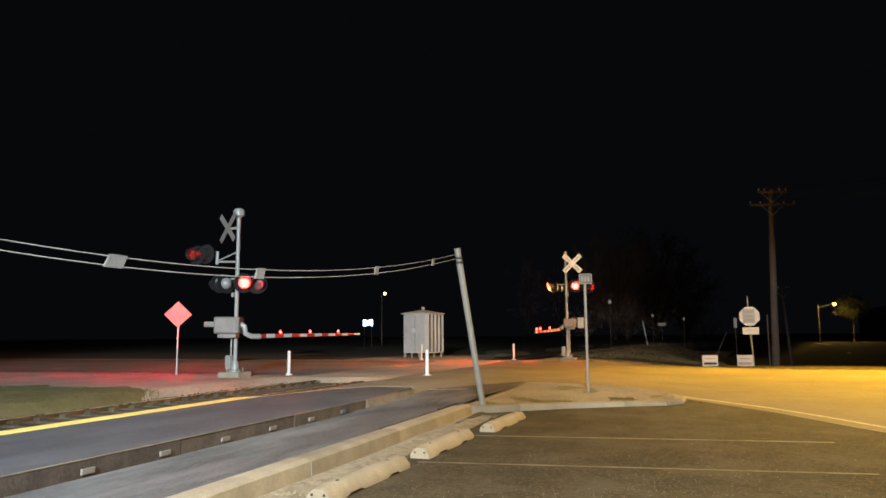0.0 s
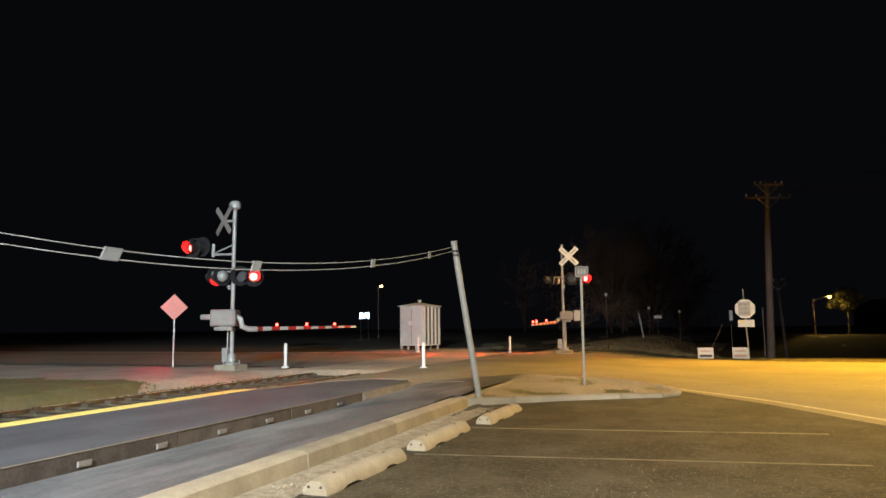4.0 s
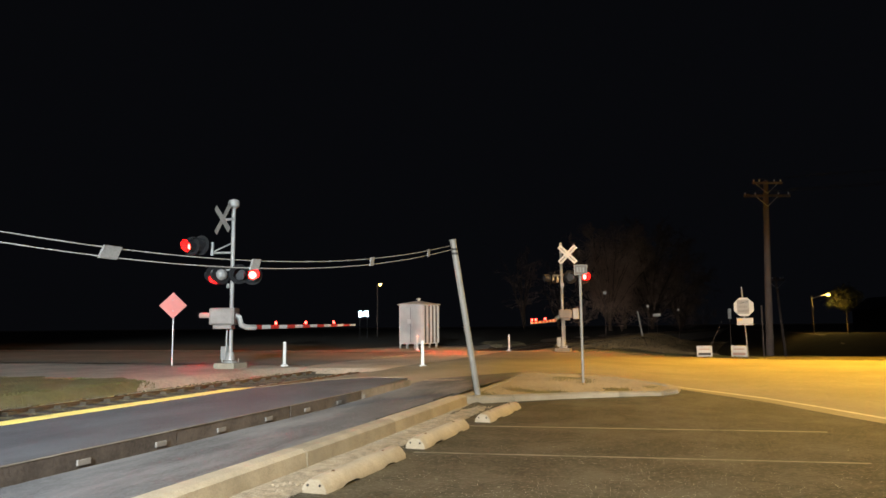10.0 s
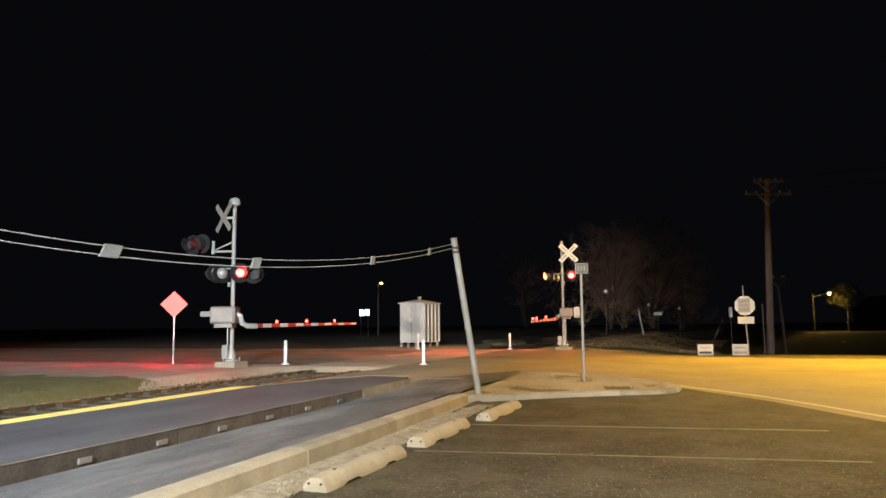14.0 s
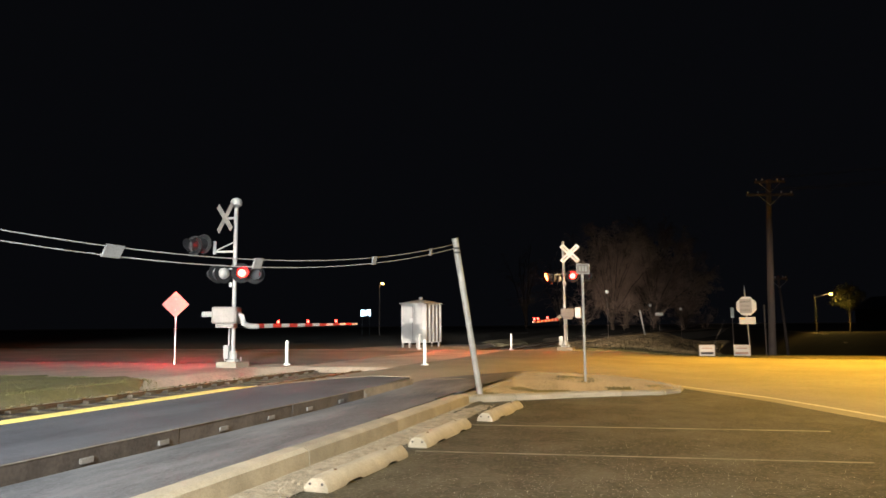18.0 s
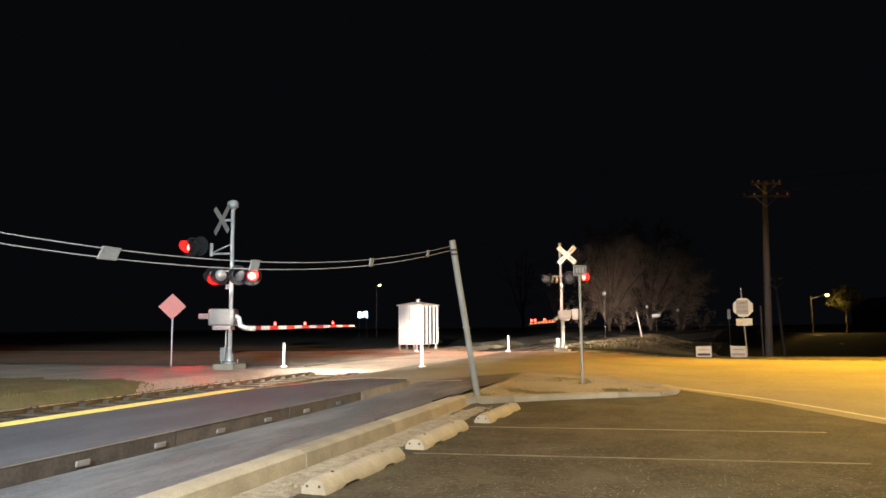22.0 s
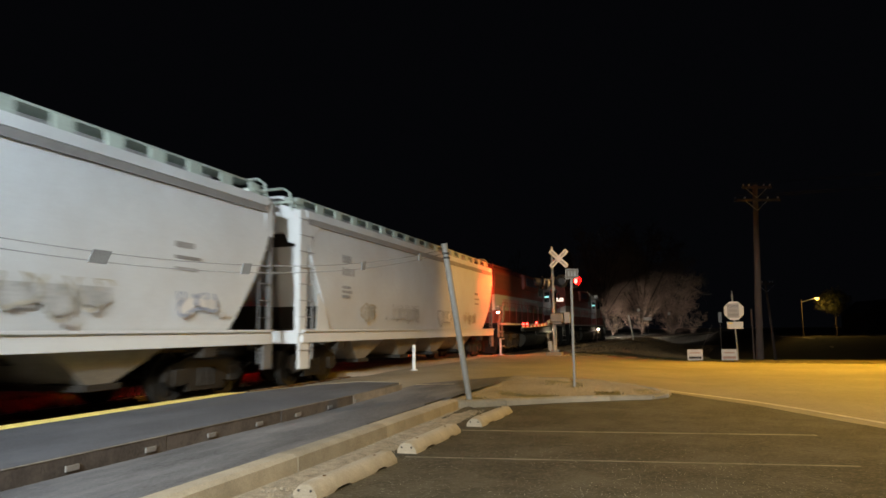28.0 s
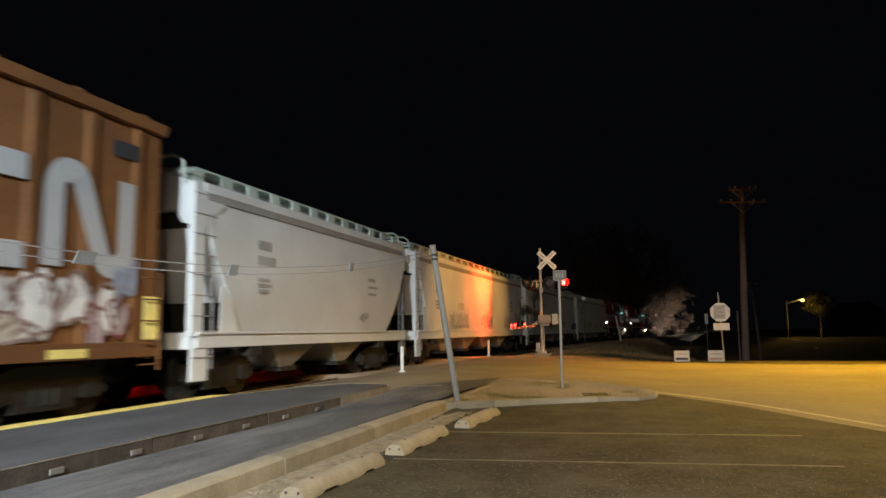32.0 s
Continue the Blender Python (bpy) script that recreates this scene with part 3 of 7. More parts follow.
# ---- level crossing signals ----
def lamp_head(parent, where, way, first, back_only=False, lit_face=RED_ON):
    """A flasher: round black background, visor, housing, red lens and an added lit disc whose turning makes the flash.
    """
    base = aimed(where, way)
    head = part("lamp_head", turned([(0.02, 0.19), (0.1, 0.17), (0.165, 0.1), (0.175, 0.0), (0.175, -0.03)], 20, m=pose(0, 0, 0, -90)), ALUMIN, parent, "grey domed lamp housing", True)
    head.matrix_basis = base
    bm = turned([(0.17, -0.02), (0.305, -0.02), (0.31, -0.005), (0.305, 0.005), (0.17, 0.005)], 28, m=pose(0, 0, 0, 90))
    part("background", bm, MATT, head, "round matt black background disc")
    hood = bmesh.new()
    rings = []
    for r in (0.186, 0.18):
        for k in range(15):
            a = radians(-72 + 324 * k / 14)
            d = 0.2 + 0.07 * (1 + math.sin(a))
            rings.append((hood.verts.new((r * math.cos(a), -0.02, r * math.sin(a))), hood.verts.new((r * math.cos(a), -0.02 - d, r * math.sin(a)))))
    for k in range(14):
        for o in (0, 15):
            p, q = rings[o + k], rings[o + k + 1]
            hood.faces.new((p[0], q[0], q[1], p[1]))
        p, q, r, s = rings[k], rings[k + 1], rings[15 + k], rings[16 + k]
        hood.faces.new((p[1], q[1], s[1], r[1]))
    bmesh.ops.recalc_face_normals(hood, faces=hood.faces)
    part("visor", hood, BLACK, head)
    part("lens_ring", turned([(0.167, 0.0), (0.18, 0.0), (0.18, 0.03), (0.167, 0.03)], 24, m=pose(0, -0.005, 0, 90)), BLACK, head)
    part("lens", turned([(0.0, 0.012), (0.1, 0.01), (0.152, 0.0), (0.152, -0.004)], 24, m=pose(0, 0.012, 0, 90)), RED_OFF, head, "dark red glass lens", True)
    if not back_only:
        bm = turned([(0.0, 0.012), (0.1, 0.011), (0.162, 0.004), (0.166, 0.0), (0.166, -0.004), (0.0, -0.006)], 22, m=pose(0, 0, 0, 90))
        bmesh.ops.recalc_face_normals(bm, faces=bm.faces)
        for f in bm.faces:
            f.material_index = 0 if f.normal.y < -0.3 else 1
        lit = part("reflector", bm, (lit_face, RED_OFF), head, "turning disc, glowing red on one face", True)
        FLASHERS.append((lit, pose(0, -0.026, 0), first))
    return head


def striped_arm(parent, a, b, lamps):
    """A tapered gate arm in red and white bands with three small lamps."""
    a, b = Vector(a), Vector(b)
    d = (b - a).normalized()
    n = 14
    q = d.to_track_quat("Y", "Z").to_matrix().to_4x4()
    for k in range(n):
        L = (b - a).length / n
        h = 0.065 - 0.03 * k / n
        bm = box(-0.02, 0.02, 0.0, L - 0.001, -h, h, 0.006)
        o = part("arm_board", bm, REDPAINT if k % 2 == 0 else REFLECT, parent, "red sheeting band" if k % 2 == 0 else "white sheeting band")
        o.matrix_basis = Matrix.Translation(a + d * L * k) @ q
    for f in lamps:
        p = a + (b - a) * f
        o = part("arm_lamp", turned([(0.0, -0.03), (0.03, -0.02), (0.04, 0.0), (0.04, 0.05), (0.0, 0.08)], 12), RED_SMALL, parent, "small glowing red lamp", True)
        o.matrix_basis = Matrix.Translation(p + Vector((0, 0, 0.1)))
        part("lamp_bracket", rod(p, p + Vector((0, 0, 0.08)), 0.012), BLACK, parent)


def signal_base(parent):
    part("foundation", box(-0.36, 0.36, -0.36, 0.36, -0.25, 0.12, 0.03), CONCRETE, parent, "square pale concrete foundation")
    part("base_casting", turned([(0.2, 0.12), (0.2, 0.16), (0.13, 0.2), (0.11, 0.42), (0.09, 0.45)], 16), ALUMIN, parent, smooth=True)
    for sx in (-1, 1):
        for sy in (-1, 1):
            part("anchor_bolt", rod((0.17 * sx, 0.17 * sy, 0.1), (0.17 * sx, 0.17 * sy, 0.24), 0.018, n=6), STEEL, parent)
    part("junction_box", box(-0.28, -0.1, -0.12, 0.1, 0.2, 0.62, 0.015), ALUMIN, parent, "silver junction box at the mast's foot")


def crossbuck(parent, centre, way, half=0.55, print_bars=True, wide=0.11, face=REFLECT, label="white reflective crossbuck blade"):
    m = aimed(centre, way)
    for k, a in enumerate((45, -45)):
        o = part("crossbuck_blade", box(-wide, wide, -0.012 - 0.02 * k, 0.004 - 0.02 * k, -half, half, 0.004), face, parent, label)
        o.matrix_basis = m @ pose(0, 0, 0, 0, a, 0)
    for a in (45, -45) if print_bars else ():
        for f in (-0.33, 0.33):
            o = part("blade_lettering", box(-0.02, 0.02, -0.04, -0.0335, -0.16, 0.16), CAR_INK, parent, "grey lettering bar")
            o.matrix_basis = m @ pose(0, 0, 0, 0, a, 0) @ pose(0, 0, f * half / 0.6)


def gate_box(parent, at, turn, size=1.0):
    m = Matrix.Translation(at) @ pose(0, 0, 0, 0, 0, turn) @ Matrix.Scale(size, 4)
    o = part("gate_mechanism", box(-0.3, 0.3, -0.26, 0.26, -0.2, 0.2, 0.05), CASE, parent, "weathered grey gate mechanism case", True)
    o.matrix_basis = m
    part("case_door", box(-0.25, 0.25, -0.285, -0.262, -0.16, 0.16, 0.01), CASE, o)
    part("lower_case", box(-0.22, 0.22, -0.2, 0.2, -0.3, -0.2, 0.03), CASE, o, smooth=True)
    return o


def left_signal():
    o = thing("crossing_signal", pose(-13.1, 19.0, 0.42), "silver railway crossing signal with lowered red and white gate arm", "crossing signal", "crossing signals")
    B = Vector((-13.1, 19.0, 0.42))
    rel = lambda p: tuple(Vector(p) - B)
    signal_base(o)
    part("mast", rod((0, 0, 0.4), (0, 0, 4.95), 0.062, n=16), ALUMIN, o, "tall silver mast", True)
    part("bell", turned([(0.05, 4.9), (0.1, 4.96), (0.17, 5.0), (0.18, 5.12), (0.14, 5.2), (0.03, 5.24)], 20), ALUMIN, o, "round grey bell on the mast top", True)
    crossbuck(o, rel((-13.42, 18.9, 5.03)), (-0.4, -0.92, 0), 0.58, False, 0.09, CASE, "bare grey metal back of a crossbuck blade")
    part("crossbuck_bracket", box(-0.3, 0.05, -0.1, -0.06, 4.55, 4.62), ALUMIN, o)
    # upper side arm with its pair of heads
    part("side_arm", rod((0, 0, 3.53), (-0.62, -0.2, 3.53), 0.035), ALUMIN, o)
    part("side_brace", rod((0, 0, 3.85), (-0.55, -0.18, 3.58), 0.022), ALUMIN, o)
    part("side_post", rod((-0.62, -0.2, 3.45), (-0.62, -0.2, 3.86), 0.05), ALUMIN, o)
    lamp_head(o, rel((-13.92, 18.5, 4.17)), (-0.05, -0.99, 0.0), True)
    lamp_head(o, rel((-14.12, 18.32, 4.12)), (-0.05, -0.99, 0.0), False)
    part("head_bracket", rod((-0.62, -0.2, 3.72), (-1.0, -0.62, 3.72), 0.025), BLACK, o)
    # main pairs, one to each side of the mast
    part("head_arm", rod((-0.45, -0.22, 2.98), (0.62, 0.06, 2.98), 0.03), ALUMIN, o)
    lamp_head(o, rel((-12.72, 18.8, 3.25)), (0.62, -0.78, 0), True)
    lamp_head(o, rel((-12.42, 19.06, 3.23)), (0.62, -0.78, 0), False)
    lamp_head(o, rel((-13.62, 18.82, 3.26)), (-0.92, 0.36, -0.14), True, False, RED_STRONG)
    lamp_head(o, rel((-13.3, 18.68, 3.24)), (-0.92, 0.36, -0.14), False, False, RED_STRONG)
    part("terminal_box", box(-0.14, -0.05, -0.1, 0.02, 2.42, 2.56, 0.01), ALUMIN, o)
    gate_box(o, (-0.2, -0.08, 1.54), 20, 1.3)
    part("counterweight", box(-1.0, -0.5, -0.26, -0.16, 1.5, 1.66, 0.03), ALUMIN, o, "silver counterweight arm")
    part("gate_crank", pipe([(0.1, -0.02, 1.62), (0.28, 0.02, 1.5), (0.32, 0.06, 1.28), (0.46, 0.14, 1.2), (0.62, 0.4, 1.19)], 0.085), ALUMIN, o, "silver curved arm root", True)
    striped_arm(o, (0.56, 0.3, 1.2), (1.05, 6.75, 1.26), (0.19, 0.46, 0.75))
    part("conduit", rod((-0.12, -0.05, 0.4), (-0.12, -0.05, 1.3), 0.025), ALUMIN, o)


def right_signal():
    o = thing("crossing_signal", pose(-5.0, 33.4, 0.42), "yellow-lit railway crossing signal with white crossbuck and lowered gate arm", "crossing signal", "crossing signals")
    B = Vector((-5.0, 33.4, 0.42))
    rel = lambda p: tuple(Vector(p) - B)
    signal_base(o)
    part("mast", rod((0, 0, 0.4), (0, 0, 5.02), 0.065, n=16), ALUMIN, o, "tall silver mast", True)
    crossbuck(o, rel((-4.66, 33.2, 4.88)), (0.12, -0.99, 0))
    part("mast_cap", turned([(0.068, 5.0), (0.07, 5.04), (0.02, 5.07)], 14), ALUMIN, o)
    part("head_arm", rod((-0.5, -0.1, 3.5), (0.85, -0.05, 3.5), 0.03), ALUMIN, o)
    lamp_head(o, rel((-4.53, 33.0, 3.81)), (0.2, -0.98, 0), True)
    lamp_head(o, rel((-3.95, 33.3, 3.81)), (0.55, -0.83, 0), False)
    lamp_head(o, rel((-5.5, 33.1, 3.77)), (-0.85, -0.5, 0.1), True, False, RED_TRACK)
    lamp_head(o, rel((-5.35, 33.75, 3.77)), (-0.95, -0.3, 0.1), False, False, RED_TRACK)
    part("terminal_box", box(-0.03, 0.12, -0.12, -0.06, 2.95, 3.15, 0.01), ALUMIN, o)
    gate_box(o, (0.15, -0.1, 1.7), 8)
    part("mechanism_wing", box(0.5, 0.78, -0.2, 0.1, 1.45, 1.95, 0.03), ALUMIN, o)
    part("gate_crank", pipe([(0.0, -0.2, 1.6), (-0.2, -0.35, 1.52), (-0.24, -0.7, 1.42)], 0.085), ALUMIN, o, "silver curved arm root", True)
    striped_arm(o, (-0.24, -0.6, 1.4), (-0.4, -5.7, 1.26), (0.45, 0.82, 0.95))
    part("counterweight", box(0.1, 0.24, 0.2, 0.8, 1.5, 1.75, 0.03), ALUMIN, o)
    part("conduit", rod((0.1, -0.05, 0.4), (0.1, -0.05, 1.4), 0.025), ALUMIN, o)


left_signal()
right_signal()


# ---- posts and signs ----
def bollard(x, y):
    o = thing("bollard", pose(x, y, ground_z(x, y) - 0.02), "white plastic marker post beside the railway crossing", "bollard", "crossing marker posts")
    part("foot", turned([(0.12, 0.0), (0.12, 0.04), (0.055, 0.08)], 14), WHITE, o)
    part("post", turned([(0.05, 0.05), (0.05, 0.73), (0.045, 0.76), (0.02, 0.78)], 14), WHITE, o, smooth=True)
    part("reflective_band", turned([(0.0515, 0.6), (0.0515, 0.7)], 14), REFLECT, o)


for x, y in ((-11.84, 20.07), (-7.19, 20.08), (-7.55, 33.29), (-12.57, 34.3)):
    bollard(x, y)


def diamond_sign():
    o = thing("warning_sign", pose(-16.05, 19.95, 0.4), "faded orange diamond warning sign on a steel post", "road sign")
    part("post", rod((0, 0.03, -0.15), (0, 0.03, 2.0), 0.03, n=8), STEEL, o)
    bm = box(-0.31, 0.31, -0.006, 0.006, -0.31, 0.31, 0.003)
    p = part("sign_plate", bm, ORANGE, o, "faded orange diamond plate")
    p.matrix_basis = aimed((0, 0, 1.97), (0.6, -0.8, 0)) @ pose(0, 0, 0, 0, 45, 0)
    for k in (-0.18, 0.18):
        part("bolt", rod((0.006, -0.012, 1.97 + k), (0.004, -0.02, 1.97 + k), 0.015, n=8), STEEL, o)


diamond_sign()


def words(name, text, size, material, parent, m, label):
    cu = bpy.data.curves.new(name, "FONT")
    cu.body, cu.size, cu.extrude, cu.align_x, cu.align_y = text, size, 0.001, "CENTER", "CENTER"
    tmp = new(name, cu)
    me = bpy.data.meshes.new_from_object(tmp.evaluated_get(bpy.context.evaluated_depsgraph_get()))
    bpy.data.objects.remove(tmp)
    me.materials.clear()
    me.materials.append(material)
    ob = new(name, me)
    ob.parent, ob.matrix_basis = parent, m
    return tagged(ob, label)


def stop_back():
    o = thing("octagonal_sign", pose(2.72, 31.6, 0.2), "white octagonal sign with a grey notice on it", "road sign")
    part("post", rod((0.06, 0.0, -0.2), (-0.06, 0.0, 2.75), 0.03, n=8), STEEL, o)
    out = [(0.41 * math.cos(radians(22.5 + 45 * k)), 0.41 * math.sin(radians(22.5 + 45 * k))) for k in range(8)]
    p = part("octagon_plate", prism(out, -0.045, -0.035), REFLECT, o, "bright white octagonal plate")
    p.matrix_basis = pose(-0.02, 0, 2.07)
    q = part("notice", box(-0.23, 0.23, -0.062, -0.05, -0.29, 0.29, 0.004), ALUMIN, o, "grey rectangular notice with dark lettering")
    q.matrix_basis = pose(-0.05, 0, 2.08)
    words("notice_word", "DO", 0.11, INK, q, pose(-0.12, -0.064, 0.17, 90), "dark capital letters")
    words("notice_word", "NOT", 0.11, INK, q, pose(0.08, -0.064, 0.17, 90), "dark capital letters")
    for z, w in ((0.0, 0.17), (-0.17, 0.19)):
        for k in range(5):
            part("lettering_bar", box(-w + k * 2 * w / 5, -w + (k + 0.75) * 2 * w / 5, -0.066, -0.0625, z - 0.045, z + 0.045), CAR_INK, q)
    part("lower_plate", box(-0.31, 0.31, -0.045, -0.033, 1.33, 1.62, 0.004), REFLECT, o, "small pale plate under the octagon")
    part("sticker", box(-0.26, -0.1, -0.051, -0.0455, 1.53, 1.59), YELLOW, o, "small yellow sticker")
    part("post_tip", rod((-0.06, 0, 2.72), (-0.06, 0, 2.9), 0.012, n=6), STEEL, o)


stop_back()


def yard_sign(x, y, turn, bar, label):
    o = thing("yard_sign", pose(x, y, ground_z(x, y) - 0.03, 0, 0, turn), label, "yard sign", "yard signs")
    for k in (-0.2, 0.2):
        part("wire_leg", rod((k, 0.0, -0.15), (k, 0.0, 0.45), 0.006, n=6), STEEL, o)
    part("panel", box(-0.3, 0.3, -0.008, 0.006, 0.03, 0.48, 0.003), REFLECT, o, "white corrugated panel")
    part("lettering_bar", box(-0.24, 0.24, -0.013, -0.009, 0.1, 0.19), bar, o)
    part("lettering_bar", box(-0.2, 0.2, -0.013, -0.009, 0.32, 0.36), FADED_INK, o)


yard_sign(1.09, 31.1, 4, INK, "white yard sign with a dark bar on the grass verge")
yard_sign(2.42, 31.3, -6, FADED_INK, "white yard sign with faded print on the grass verge")


def island_sign():
    o = thing("street_sign", pose(-1.88, 15.2, 0.36), "thin steel post with a small rectangular sign", "sign post")
    part("post", rod((0, 0, -0.1), (0.0, 0.0, 2.5), 0.028, n=8), POLESTEEL, o, "grey steel post", True)
    m = aimed((0.02, -0.04, 2.4), (0.35, -0.94, 0))
    p = part("sign_plate", box(-0.14, 0.14, -0.006, 0.006, -0.11, 0.11, 0.004), POLESTEEL, o, "small pale rectangular sign")
    p.matrix_basis = m
    q = part("sign_face", box(-0.125, 0.125, -0.011, -0.0065, -0.095, 0.095), BRACKET, o, "dull grey sign face")
    q.matrix_basis = m
    for k in range(3):
        r = part("lettering_bar", box(-0.09 + 0.065 * k, -0.05 + 0.065 * k, -0.015, -0.0115, -0.05, 0.06), POLESTEEL, o)
        r.matrix_basis = m


island_sign()


def leaning_pole():
    o = thing("leaning_pole", pose(-3.54, 12.99, 0.3), "leaning galvanised steel pole that holds two cables", "pole")
    part("tube", rod((0, 0, -0.1), (-0.34, -0.44, 2.88), 0.058, n=18), POLESTEEL, o, "grey galvanised tube", True)
    part("top_cap", rod((-0.34, -0.44, 2.88), (-0.343, -0.445, 2.91), 0.063, n=18), POLESTEEL, o)
    for z in (2.72, 2.64):
        f = z / 2.88
        part("cable_clamp", rod((-0.34 * f, -0.44 * f, z - 0.02), (-0.34 * f, -0.44 * f, z + 0.02), 0.066, n=16), BLACK, o)


leaning_pole()
CABLE_WAY = (Vector((-5.6, 4.68)) - Vector((-3.88, 12.55))).normalized()


def cable_at(s, which):
    p = Vector((-3.88, 12.55)) + CABLE_WAY * s
    a, b, c = ((3.102, -0.223, 0.01782), (3.024, -0.2276, 0.01813))[which]
    return Vector((p.x, p.y, a + b * s + c * s * s))


def cables():
    o = thing("overhead_cable", pose(0, 0, 0), "pair of slack pale cables with flat spacers hung from a pole", "cable")
    for k in (0, 1):
        part("cable", pipe([cable_at(s * 0.31, k) for s in range(41)], 0.006, 6), CABLE, o)
    for s, h in ((0.88, 0.03), (2.55, 0.045), (5.0, 0.07), (6.98, 0.1)):
        a, b, c, d = cable_at(s - h, 0), cable_at(s + h, 0), cable_at(s + h * 1.6, 1), cable_at(s - h * 0.4, 1)
        bm = bmesh.new()
        for off in (0.0, 0.02):
            vs = [bm.verts.new(q + Vector((off, 0, e))) for q, e in ((a, 0.02), (b, 0.02), (c, -0.02), (d, -0.02))]
            bm.faces.new(vs)
        bm.verts.ensure_lookup_table()
        for i in range(4):
            j = (i + 1) % 4
            bm.faces.new((bm.verts[i], bm.verts[j], bm.verts[4 + j], bm.verts[4 + i]))
        bmesh.ops.recalc_face_normals(bm, faces=bm.faces)
        part("spacer", bm, SPACER, o, "flat grey spacer between the cables")
    end = cable_at(12.4, 0)
    post = thing("cable_pole", pose(end.x, end.y, WALK_Z - 0.05), "galvanised steel pole that holds two cables", "pole")
    part("tube", rod((0, 0, 0), (0, 0, end.z - WALK_Z + 0.2), 0.058, n=14), STEEL, post, smooth=True)


cables()


def wheel_stop(x, y, turn):
    o = thing("wheel_stop", pose(x, y, LOT_Z + 0.005, 0, 0, turn), "chipped pale concrete wheel stop in the parking lot", "wheel stop", "wheel stops")
    prof = [(-0.13, 0.0), (-0.125, 0.05), (-0.085, 0.1), (-0.05, 0.128), (0.05, 0.128), (0.085, 0.1), (0.125, 0.05), (0.13, 0.0)]
    bm = bmesh.new()
    rings = []
    for k in range(25):
        yy = -0.9 + 1.8 * k / 24
        end = 0.92 if k in (0, 24) else 1.0
        slot = 0.026 if 5 <= k <= 8 or 17 <= k <= 19 else 0.0
        rings.append([bm.verts.new((a * end + 0.004 * noise.noise((yy * 5, a * 9, turn)), yy, (b * end + 0.004 * noise.noise((yy * 6, a * 20, turn + 3))) if b else slot)) for a, b in prof])
    for u, v in zip(rings, rings[1:]):
        for i in range(len(prof)):
            bm.faces.new((u[i], u[(i + 1) % 8], v[(i + 1) % 8], v[i]))
    bm.faces.new(rings[0][::-1])
    bm.faces.new(rings[-1])
    bmesh.ops.recalc_face_normals(bm, faces=bm.faces)
    part("block", bm, STOP_CONCRETE, o, smooth=True)
    for k in (-0.06, 0.06):
        # dark disc paints the shade inside a drilled hole
        part("end_hole", rod((k, -0.897, 0.07), (k, -0.906, 0.07), 0.012, n=10), INK, o, "dark disc for the shade of a drilled hole")
    for k in (-0.55, 0.55):
        part("pin_head", rod((0, k, 0.12), (0, k, 0.136), 0.016, n=10), RAILSTEEL, o)


for x, y, a in ((-3.05, 3.9, -1), (-3.02, 6.58, -1.5), (-2.96, 8.93, -1.0), (-2.75, 11.35, -3.0)):
    wheel_stop(x, y, a)


